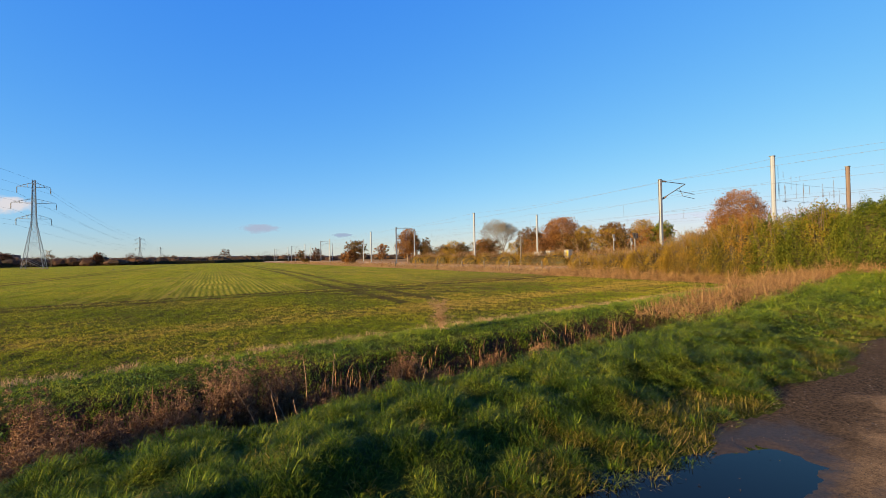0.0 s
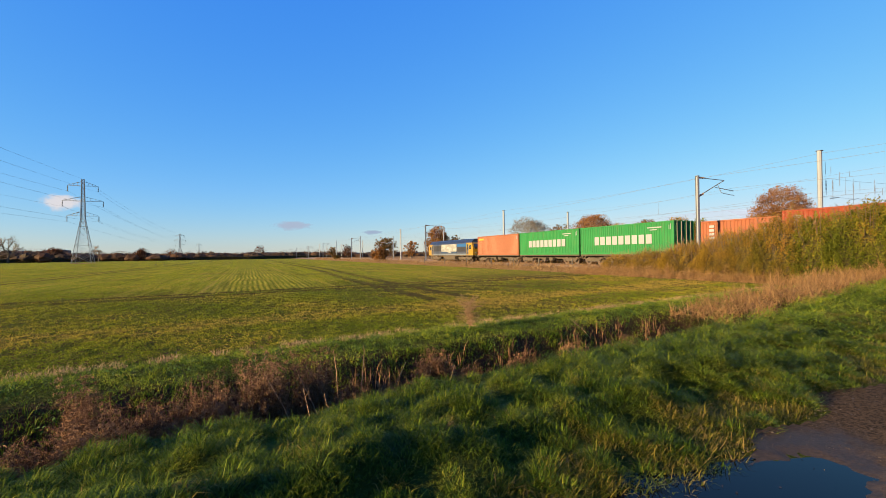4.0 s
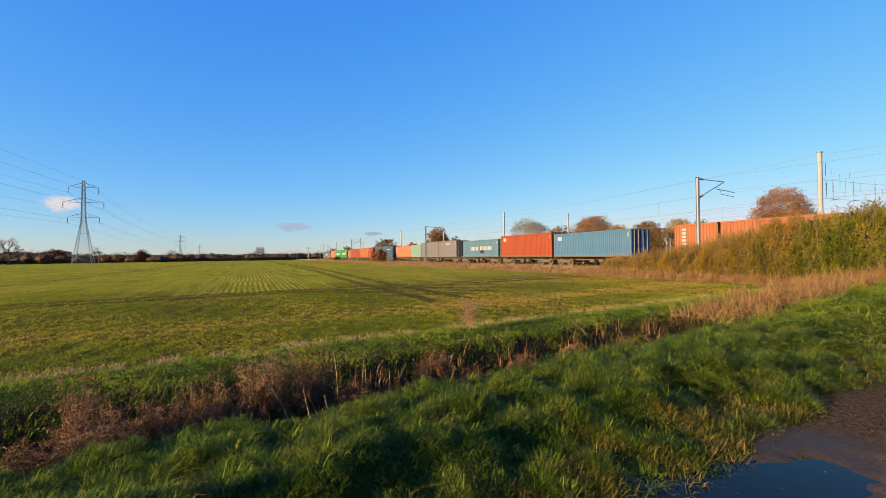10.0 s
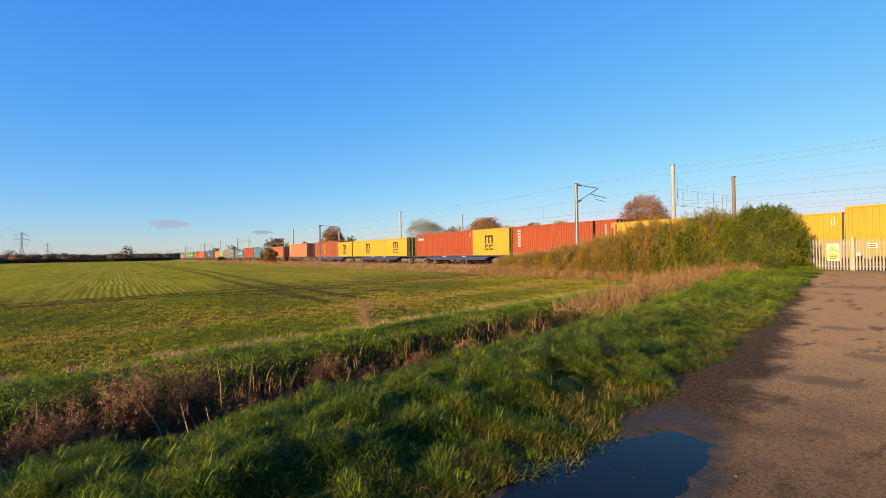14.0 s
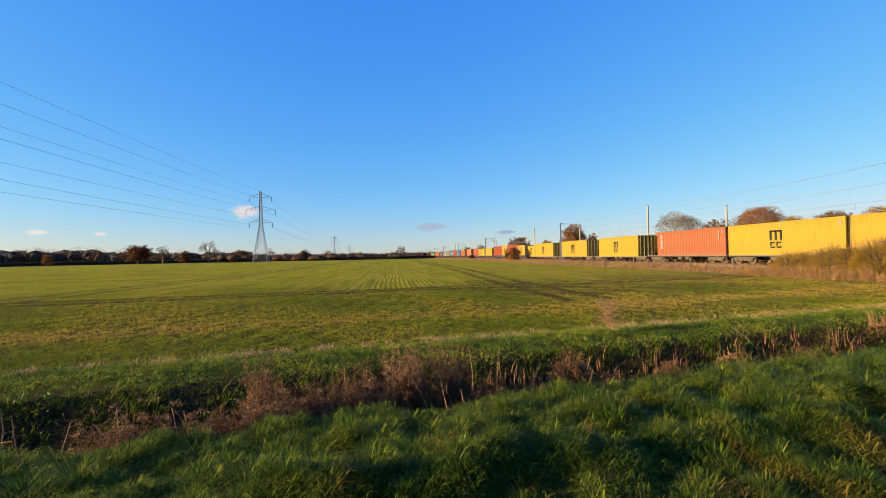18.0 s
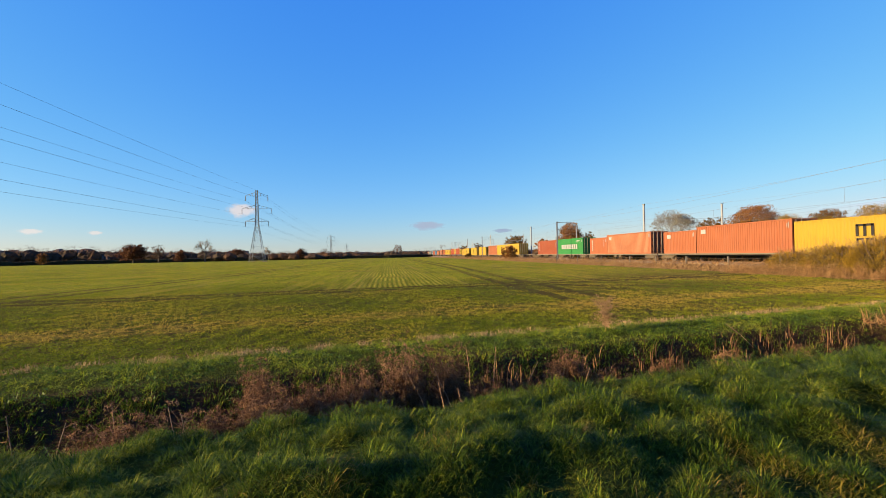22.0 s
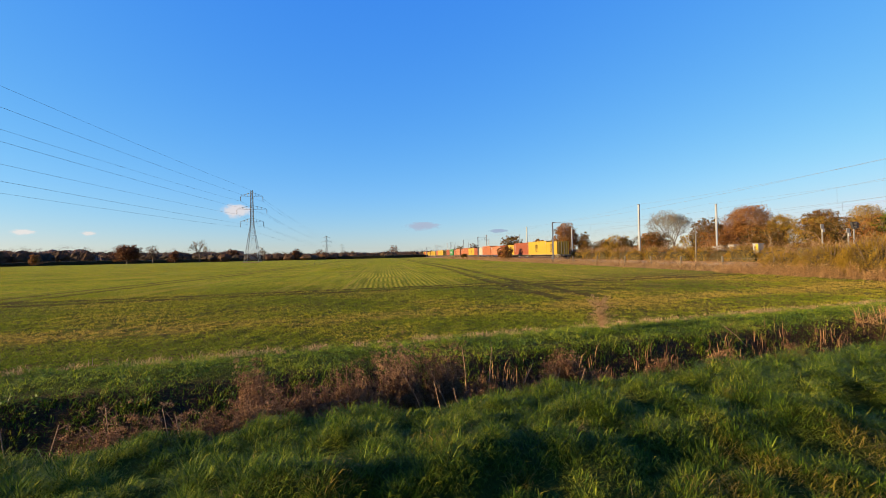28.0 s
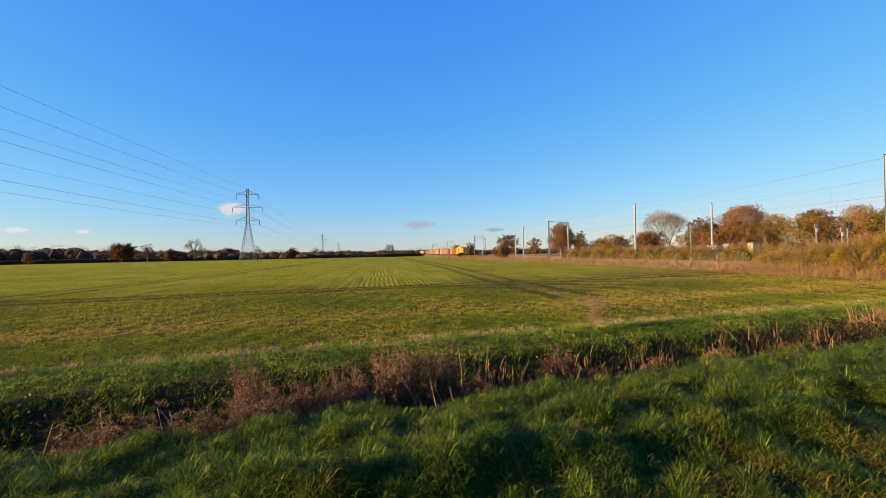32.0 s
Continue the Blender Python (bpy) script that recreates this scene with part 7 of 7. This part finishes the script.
def bank_grass():
    # the lip of the far bank is grazed back where the face of the ditch is bare
    lip = lambda p: 6.4 + 0.5 * smooth01(p, -2.5, -0.5) + 0.05 * smooth01(p, 2.5, 4.0) * (1 - smooth01(p, 8, 12))
    p, q = scatter_pq(15000, -14, 26, 5.3, 9.6, lambda p, q: ((q > lip(p) + 0.12 * lumps(p, q, 0.9, 20)) | ((p < -2.0 + 0.5 * lumps(p, q, 1.2, 23)) & (lumps(p, q, 0.8, 24) > -0.7))) & (lumps(p, q, 0.8, 22) > -1.0))
    a = tufts(p, q, 9, 0.11, 0.03, 0.085, 0.011, (0.4, 1.45), swept=0.2, make=straws)
    k = rng.uniform(0, 1, len(p)) < 0.24
    a2 = tussocks(p[k], q[k], 40, 0.17, 0.10, 0.010, straws)
    # the shaded sides of the ditch are grassed over where nobody has cut them
    p, q = scatter_pq(3400, -10, 9, 5.5, 7.4, lambda p, q: (q > 5.55 + 1.15 * smooth01(p + 0.4 * lumps(p, q, 1.5, 26), -2.6, -0.8)) & (lumps(p, q, 0.6, 27) + 0.4 * lumps(p, q, 1.7, 28) > -0.3 + rng.uniform(-0.3, 0.3, len(p))))
    s = tufts(p, q, 14, 0.09, 0.06, 0.17, 0.009, (0.4, 1.5), swept=0.3)
    stuff("ditch_grass", [s], M["grass"], "rank dark green grass down the sides of the ditch", "grass")
    stuff("bank_grass", [a, a2], M["bank_grass"], "short bright green grass along the far bank of the ditch", "grass")
    p, q = scatter_pq(2600, -16, 27, 9.2, 9.85, lambda p, q: lumps(p, q * 0, 1.1, 19) + 0.5 * lumps(p, q, 0.5, 25) > -0.05)
    b = tufts(p, q, 8, 0.12, 0.04, 0.17, 0.008, (0.3, 1.5))
    stuff("dry_edge_grass", [b], M["straw"], "pale dry grass along the field margin", "grass")


bank_grass()


def sprouts(x, y, leaves, length, width, flat=(0.5, 1.5)):
    """Small plants: leaves that spring from one point."""
    n = len(x)
    a, b = rng.uniform(0, math.tau, (n, leaves)), rng.uniform(*flat, (n, leaves))
    L = length[:, None] * rng.uniform(0.6, 1.25, (n, leaves))
    base = np.stack([x, y, height(x, y) - 0.004], 1)
    d = np.stack([np.cos(a) * np.sin(b), np.sin(a) * np.sin(b), np.cos(b) + 0.12], -1) * L[..., None]
    s = np.stack([-np.sin(a), np.cos(a), a * 0], -1) * (width[:, None] * rng.uniform(0.7, 1.3, (n, leaves)))[..., None]
    v = np.concatenate([base[:, None], base[:, None] + d * 0.55 + s * 0.5 + np.array([0, 0, 0.008]), base[:, None] + d], 1)
    m = 1 + 2 * leaves
    k = np.arange(n)[:, None] * m
    return v.reshape(-1, 3), np.concatenate([k + [0, 1 + i, 1 + leaves + i] for i in range(leaves)])


def rut_gap(x, y):
    """Distance from the nearest wheel rut of the tramlines."""
    return np.min([abs(x - c - tram_drift(y)) for c in TRAMLINES], 0)


def poached(x, y):
    """Trodden bare patches where the tramlines meet the headland."""
    return (((x - 9.5) / 5.5) ** 2 + ((y - 24.0) / 4.5) ** 2 < 1.0) & (lumps(x, y, 2.4, 37) > 0.0)


def crop():
    arr = []
    # headland rows along the ditch
    ps, qs = [], []
    for k, q0 in enumerate(np.arange(9.95, 26.6, 0.125)):
        n = int((44 + q0 * 1.2) / (0.030 + 0.0034 * (q0 - 9.9)))
        ps.append(rng.uniform(-20 - q0 * 0.9, 24 + q0 * 0.35, n)), qs.append(q0 + rng.normal(0, 0.022, n))
    p, q = np.concatenate(ps), np.concatenate(qs)
    x, y = xy(p, q)
    thin = 0.6 * lumps(x, y, 5, 31) + 0.6 * lumps(x, y, 0.9, 32) + 0.8 * lumps(x, y, 0.4, 36)
    rut = (np.minimum(abs(q - 24.4), abs(q - 26.1)) < 0.5) | ((rut_gap(x, y) < 0.32) & (q > 15.5))
    ok = ~poached(x, y) & (thin > -0.4 + 0.2 * smooth01(x, 2, 14) + rng.uniform(-0.7, 0.7, len(p))) & (x < 26.8) & ~rut
    x, y = x[ok], y[ok]
    d, n = np.hypot(x, y), len(x)
    arr.append(sprouts(x, y, 3, rng.uniform(0.04, 0.085, n), 0.008 + 0.0005 * d, (0.3, 1.4)))
    # rows along the railway beyond
    n = 120000
    y = 24 + 90 * rng.uniform(0, 1, n) ** 1.5
    x = rng.uniform(-1, 1, n) * 6 + rng.uniform(-0.95, 0.55, n) * y
    fan = smooth01(np.abs(x - 0.6), 2.6, 5.0)
    x = np.round(x / 0.3) * 0.3 + rng.normal(0, 1, n) * (0.05 + 0.08 * fan)
    q = -SA * x + CA * y
    thin = lumps(x * 3, y * 0.12, 6, 33) + 0.6 * lumps(x, y, 1.6, 34)
    clear = rut_gap(x, y) > 0.42
    ok = ~poached(x, y) & (q > 26.6) & (x < 26.8) & clear & (thin > -0.25 + rng.uniform(-0.4, 0.4, n)) & (rng.uniform(0, 1, n) < 0.25 + 0.75 * fan)
    x, y = x[ok], y[ok]
    d, n = np.hypot(x, y), len(x)
    arr.append(sprouts(x, y, 2, rng.uniform(0.05, 0.10, n), 0.012 + 0.0006 * d, (0.2, 1.3)))
    n = 32000
    y = 90 + 250 * rng.uniform(0, 1, n) ** 1.2
    x = rng.uniform(-0.95, 0.5, n) * y
    ok = (x < 27.5) & (rut_gap(x, y) > 0.5) & (lumps(x * 2, y * 0.1, 6, 35) > -0.2)
    x, y = x[ok], y[ok]
    d, n = np.hypot(x, y), len(x)
    arr.append(sprouts(x, y, 2, rng.uniform(0.06, 0.11, n), 0.03 + 0.0006 * d, (0.2, 1.3)))
    stuff("young_wheat", arr, M["wheat"], "short green and yellowing rows of young winter wheat", "crop")


crop()


def tangle(x, y, h, length, width, up):
    """Loose broken straws through the height of a stand."""
    n = len(x)
    return slivers(np.stack([x, y, height(x, y) + h * rng.uniform(0, 1, n)], 1), length, width, up)


def reeds():
    """Dry grass along the railway boundary and the hedge foot, and the flattened heap at the end of the ditch."""
    def strip(n, far, power, shift, wide):
        y = 9 + far * rng.uniform(0, 1, n) ** power
        x = 27.9 + shift + rng.normal(0, wide, n) + 0.45 * lumps(y, y * 0, 6, 41) + 0.012 * y
        ok = (lumps(x, y, 1.3, 47) > -0.45 + rng.uniform(-0.5, 0.5, n)) & (x > 26.0) & (-SA * x + CA * y > 3.8)
        x, y = x[ok], y[ok]
        h = (0.6 + 0.25 * lumps(x, y, 3, 42) + 0.2 * lumps(x, y, 1.1, 46)) * (0.25 + 0.75 * smooth01(x, 26.2, 27.9))
        return x, y, np.maximum(h, 0.12), len(x)
    x, y, h, n = strip(15000, 230, 1.8, 0, 0.8)
    a = blades(np.stack([x, y, height(x, y) - 0.02], 1), h * rng.uniform(0.4, 1.4, n), 0.007 + 0.0003 * np.hypot(x, y), rng.uniform(0, math.tau, n), np.abs(rng.normal(0.5, 0.5, n)))
    x, y, h, n = strip(38000, 230, 1.8, 0, 0.9)
    a2 = tangle(x, y, h * 1.05, 0.32, 0.012 + 0.0004 * float(np.median(y)), 0.75)
    # the heap: straws thrown down across the ditch end
    p, q = scatter_pq(24000, 11.8, 28.5, 4.6, 9.4, lambda p, q: (abs(q - 5.9 - 0.03 * (p - 12)) < 0.85 + 0.4 * lumps(p, q, 2, 43)) & (lumps(p, q, 0.9, 44) + 0.04 * (p - 14) > -0.25 + rng.uniform(-0.4, 0.4, len(p))))
    x, y = xy(p, q)
    n = len(x)
    z = np.maximum(height(x, y), -0.26 + 0.022 * p) + rng.uniform(0, 0.22, n) * (1 + 0.8 * lumps(p, q, 1.4, 51)) * smooth01(p, 11.5, 17)
    b = slivers(np.stack([x, y, z], 1), 0.42, 0.012, 0.3)
    k = n // 4
    b2 = blades(np.stack([x, y, z], 1)[:k], rng.uniform(0.2, 0.6, k), rng.uniform(0.007, 0.014, k), rng.normal(3.3, 1.4, k), rng.uniform(0.4, 1.4, k))
    stuff("straw_heap", [b, b2], M["heap"], "flattened heap of pale straw and reeds at the ditch end", "straw")
    # tousled fringe at the foot of the hedge
    n = 16000
    y = 9.5 + 24 * rng.uniform(0, 1, n)
    x = 26.6 + rng.normal(0, 0.6, n) + 0.4 * lumps(y, y * 0, 2.5, 48)
    ok = lumps(x, y, 0.9, 49) > -0.5
    x, y = x[ok], y[ok]
    n = len(x)
    h = np.maximum(0.1, 0.55 + 0.3 * lumps(x, y, 1.6, 50)) * (0.3 + 0.7 * smooth01(x, 25.4, 27.0))
    e = tangle(x, y, h, 0.42, 0.014, 0.8)
    e2 = blades(np.stack([x, y, height(x, y) - 0.02], 1)[::3], (h * rng.uniform(0.6, 1.7, n))[::3], rng.uniform(0.008, 0.016, n)[::3], rng.uniform(0, math.tau, n)[::3], np.abs(rng.normal(0.5, 0.5, n))[::3])
    stuff("hedge_foot_grass", [e, e2], M["heap"], "tousled dry grass along the foot of the hedge", "grass")
    n = 16000
    y = 11 + 150 * rng.uniform(0, 1, n) ** 1.8
    x = 28.6 + rng.normal(0, 0.9, n) + 0.012 * y
    c = tangle(x, y, 0.75 + 0.35 * lumps(x, y, 2, 45), 0.4, 0.02, 0.9)
    stuff("brown_weeds", [c], M["russet_reed"], "tall brown dead weeds along the railway boundary", "weeds")
    stuff("dry_reeds", [a, a2], M["reed"], "tall dry straw-coloured grass and reeds", "reeds")


reeds()


def dead_weeds():
    """Feathery mounds of brown dead weeds in the ditch: arching stems set with small seed husks."""
    mounds = [(-1.78, 5.5, 0.86, 0.32), (-1.5, 5.55, 0.97, 0.3), (-0.9, 5.7, 0.86, 0.28), (-0.6, 5.85, 0.84, 0.3), (-0.25, 5.95, 0.92, 0.36),
              (0.12, 6.1, 0.9, 0.34), (-0.4, 6.75, 0.92, 0.14), (0.5, 6.25, 0.82, 0.36), (1.1, 6.3, 0.72, 0.34), (0.9, 6.5, 1.12, 0.15), (1.35, 6.35, 0.75, 0.28),
              (1.58, 6.45, 1.36, 0.25), (1.95, 6.35, 0.6, 0.26), (2.3, 6.55, 1.22, 0.24), (2.8, 6.3, 0.72, 0.36), (3.6, 6.3, 0.68, 0.42), (4.3, 6.5, 0.85, 0.26),
              (4.9, 6.4, 0.62, 0.36), (5.6, 6.5, 0.5, 0.4), (6.4, 6.5, 0.55, 0.36), (8.0, 6.6, 0.5, 0.4), (10.2, 6.7, 0.35, 0.4), (-4.4, 6.0, 0.4, 0.4), (-6.0, 6.2, 0.45, 0.4)]
    cp, cq, ch, cr = (np.array(c) for c in zip(*mounds))
    ch = ch * 1.12
    per = np.maximum(30, (ch * cr * 420)).astype(int)
    i = np.repeat(np.arange(len(mounds)), per)
    n = len(i)
    a, u = rng.uniform(0, math.tau, n), np.sqrt(rng.uniform(0, 1, n))
    p, q = cp[i] + np.cos(a) * u * cr[i] * 0.92, cq[i] + 0.10 + np.sin(a) * u * cr[i] * 0.42
    x, y = xy(p, q)
    z = height(x, y)
    H = ch[i] * (1 - 0.45 * u ** 2) * rng.uniform(0.6, 1.08, n)
    head = a + 0.21 + rng.normal(0, 0.7, n)
    lean = rng.uniform(0.04, 0.30, n)
    stems = straws(np.stack([x, y, z - 0.02], 1), H * 0.98, np.full(n, 0.009), head, lean)
    # side sprays on each stem, each a row of husks
    m = 4
    su = rng.uniform(0.45, 1.0, (n, m))
    out = rng.uniform(0, math.tau, (n, m))
    bx = x[:, None] + np.cos(head)[:, None] * (H * lean)[:, None] * su ** 2
    by = y[:, None] + np.sin(head)[:, None] * (H * lean)[:, None] * su ** 2
    bz = z[:, None] + H[:, None] * su * 0.92
    ln = rng.uniform(0.07, 0.15, (n, m))
    rise = rng.uniform(-0.9, 0.5, (n, m))
    k = 24
    w = rng.uniform(0.05, 1.0, (n, m, k))
    px = bx[..., None] + (np.cos(out) * ln)[..., None] * w + rng.normal(0, 0.012, w.shape)
    py = by[..., None] + (np.sin(out) * ln)[..., None] * w + rng.normal(0, 0.012, w.shape)
    pz = bz[..., None] + (rise * ln)[..., None] * w - 0.35 * ln[..., None] * w ** 2 + rng.normal(0, 0.012, w.shape)
    husk = slivers(np.stack([px.ravel(), py.ravel(), pz.ravel()], 1), 0.034, 0.0095, 0.3)
    stuff("dead_weeds", [stems, husk], M["dead_weed"], "feathery brown dead weeds mounded in the ditch", "weeds")
    # bare stems and roots down the face of the far bank
    p = rng.uniform(-1.0, 12, 1900)
    q = 6.85 + rng.normal(0, 0.14, len(p)) + 0.1 * lumps(p, p * 0, 1.1, 56)
    ok = lumps(p, p * 0, 0.7, 57) + 0.6 * lumps(p, p * 0, 2.5, 58) > -0.35
    x, y = xy(p[ok], q[ok])
    n = len(x)
    s1 = blades(np.stack([x, y, height(x, y) - 0.04], 1), rng.uniform(0.12, 0.42, n), rng.uniform(0.008, 0.02, n), rng.normal(-1.3, 1.1, n), np.abs(rng.normal(0, 0.6, n)))
    # broken litter on the floor of the ditch
    p, q = scatter_pq(2400, -4, 13, 5.3, 6.8, lambda p, q: lumps(p, q, 0.8, 59) > 0.1)
    x, y = xy(p, q)
    n = len(x)
    s2 = blades(np.stack([x, y, height(x, y) + 0.02], 1), rng.uniform(0.1, 0.4, n), rng.uniform(0.006, 0.014, n), rng.uniform(0, math.tau, n), rng.uniform(0.9, 1.5, n))
    stuff("ditch_stems", [s1, s2], M["ditch_stem"], "brown bare stems and roots on the ditch bank", "weeds")
    # broad-leaved weeds along the lip of the bank and in the shallow end
    p, q = scatter_pq(600, -12, 20, 6.7, 9.0, lambda p, q: (lumps(p, q, 1.2, 54) > 0.15) & (rng.uniform(0, 1, len(p)) < np.exp(-((q - 7.4) / 0.8) ** 2)))
    p2, q2 = scatter_pq(160, -9, -2.4, 5.4, 7.2, lambda p, q: lumps(p, q, 0.9, 55) > 0.0)
    p, q = np.concatenate([p, p2]), np.concatenate([q, q2])
    x, y = xy(np.repeat(p, 14), np.repeat(q, 14))
    n = len(x)
    x, y = x + rng.normal(0, 0.08, n), y + rng.normal(0, 0.08, n)
    stuff("bank_weeds", [leaf_quads(np.stack([x, y, height(x, y) + rng.uniform(0.0, 0.2, n)], 1), 0.026)], M["weed_leaf"], "low broad-leaved green weeds on the ditch bank", "weeds")


dead_weeds()


def weed_plant(x, y, h, lean, label, seed, bushy):
    """One dead weed: a stem with side branches, and a fluffy head where it still stands."""
    r = np.random.default_rng(seed)
    z = float(height(x, y))
    w = thing("dead_weed", label, "weed", "tall dead weeds", at=pose(x, y, z))
    tip = Vector((lean[0], lean[1], h))
    stem = Geo().line([(0, 0, -0.05), tuple(tip * 0.5 + Vector((0.02, 0.03, 0.02))), tuple(tip)], 0.009, 5, 0.004)
    part("stem", stem, M["straw"] if bushy else M["stalk"], w)
    tw, pts = Geo(), []
    for i in range(95 if bushy else 5):
        u = r.uniform(0.1 if bushy else 0.35, 1.0)
        b = tip * u
        e = b + Vector((r.normal() * 0.15, r.normal() * 0.15, r.uniform(0.0, 0.18) if bushy else r.normal() * 0.1))
        tw.tube(b, e, 0.004, 0.002, n=3, caps=False)
        if bushy:
            pts += [tuple(b.lerp(e, k) + Vector(r.normal(size=3) * 0.018)) for k in r.uniform(0.2, 1.1, 36)]
    part("branchwork", tw, M["dead_weed"], w)["kind"] = "stuff"
    if bushy:
        v, f = leaf_quads(np.array(pts), 0.012)
        part("seed_head", tri_mesh("seed_head", v, f, M["fluff"]), None, w)["kind"] = "stuff"


weed_plant(4.7, 9.75, 0.62, (0.03, 0.03), "dead weed with a pale fluffy seed head on the bank", 61, True)
# leaning and fallen stalks: along, across, reach of the tip, height of the tip
for i, (p, q, lx, ly, h) in enumerate([(-0.95, 5.35, -0.14, 0.1, 0.85), (2.55, 6.3, -0.45, 0.35, 0.95), (1.9, 5.5, -0.12, 0.15, 0.8), (2.15, 5.55, -0.1, 0.05, 0.75), (3.3, 6.5, 0.5, 0.3, 0.75),
                                        (3.0, 6.7, 0.15, 0.2, 0.9), (2.75, 6.9, -0.05, 0.1, 0.75), (3.8, 6.2, 0.45, 0.5, 0.7), (-2.0, 6.6, -0.3, 0.05, 0.5), (4.1, 6.0, 0.35, 0.3, 0.6),
                                        (-1.3, 6.2, 0.75, -0.1, 0.35), (9.2, 7.0, -0.5, 0.3, 0.55), (-3.3, 6.9, -0.05, 0.1, 0.6), (0.6, 5.6, -0.5, 0.2, 0.55), (1.1, 5.5, -0.55, 0.1, 0.5),
                                        (-1.1, 5.5, -0.1, 0.02, 0.93), (-1.9, 6.2, -0.02, 0.05, 0.85), (-2.83, 6.2, -0.05, 0.03, 0.95), (-2.4, 5.6, 0.3, 0.05, 0.9), (1.95, 6.2, -0.45, 0.05, 1.0), (2.3, 6.2, -0.36, 0.05, 0.93)]):
    x, y = xy(p, q)
    weed_plant(x, y, h, (lx, ly), "broken dry weed stalk leaning in the ditch", 70 + i, False)


def lane_litter():
    """Small stones, clods and dead leaves along the muddy edge of the lane."""
    n = 9000
    p = -1 + 20 * rng.uniform(0, 1, n) ** 1.3
    q = 1.8 - np.abs(rng.normal(0, 0.9, n))
    keep = puddle_shape(p, q) > 0.25
    p, q = p[keep], q[keep]
    x, y = xy(p, q)
    n = len(x)
    r = rng.uniform(0.003, 0.009, n) * (1 + 0.9 * (rng.uniform(0, 1, n) > 0.92))
    # larger clods in the mud beside the grass
    r = np.where((q > 0.9) & (rng.uniform(0, 1, n) < 0.05), rng.uniform(0.008, 0.015, n), r)
    z = height(x, y) + 0.012
    a = rng.uniform(0, math.tau, n)
    ring = [np.stack([x + np.cos(a + k * math.tau / 4) * r * rng.uniform(0.7, 1.3, n), y + np.sin(a + k * math.tau / 4) * r * rng.uniform(0.7, 1.3, n), z - 0.003], 1) for k in range(4)]
    top = np.stack([x + r * rng.uniform(-0.3, 0.3, n), y + r * rng.uniform(-0.3, 0.3, n), z + r * rng.uniform(0.5, 1.0, n)], 1)
    v = np.stack(ring + [top], 1).reshape(-1, 3)
    k = np.arange(n)[:, None] * 5
    f = np.concatenate([k + [0, 1, 4], k + [1, 2, 4], k + [2, 3, 4], k + [3, 0, 4]])
    # dead leaves and bits of straw on the mud and afloat on the puddle
    k = 60
    p, q = rng.uniform(0.8, 12, k), 1.75 - np.abs(rng.normal(0, 0.45, k))
    x, y = xy(p, q)
    z = np.maximum(height(x, y) + 0.016, -0.020)
    litter = slivers(np.stack([x, y, z], 1), 0.022, 0.008, 0.0)
    litter[0][:, 2] = np.repeat(z, 3) + rng.uniform(0.0, 0.006, 3 * k)
    stuff("lane_litter", [litter], M["ditch_stem"], "scraps of dead leaf and straw on the mud and puddle", "litter")
    # grass against the foot of the fence
    p, q = scatter_pq(260, 28.6, 30.6, -3.0, 1.8, lambda p, q: np.abs(xy(p, q)[0] - 29.5) < 0.3)
    stuff("fence_foot_grass", [tufts(p, q, 14, 0.1, 0.05, 0.16, 0.013, (0.3, 1.2), make=straws)], M["grass_old"], "rough yellowing grass along the foot of the fence", "grass")
    stuff("lane_grit", [(v, f)], M["grit"], "loose stones and clods along the lane edge", "grit")


t = Tree("loose_grit")
isl = t.node("NewGeometry", "Random Per Island")
M["grit"] = t.done(t.ramp(isl, [(0.1, (0.022, 0.016, 0.012)), (0.75, (0.050, 0.035, 0.025)), (0.98, (0.13, 0.098, 0.07))]), 0.9)
lane_litter()


def motions():
    """The train runs away along the near track."""
    times = [0, 1, 2, 3, 4, 5, 6, 7, 8, 9, 10, 11, 12, 13, 14, 15, 16, 17, 18, 19, 20, 21, 22, 23, 24, 25, 26, 27, 28, 29, 30, 31, 32]
    for ob, y, z in MOVING:
        walk(ob, [(s, pose(TRACKS[0], y + train_way(s), z)) for s in times])


motions()
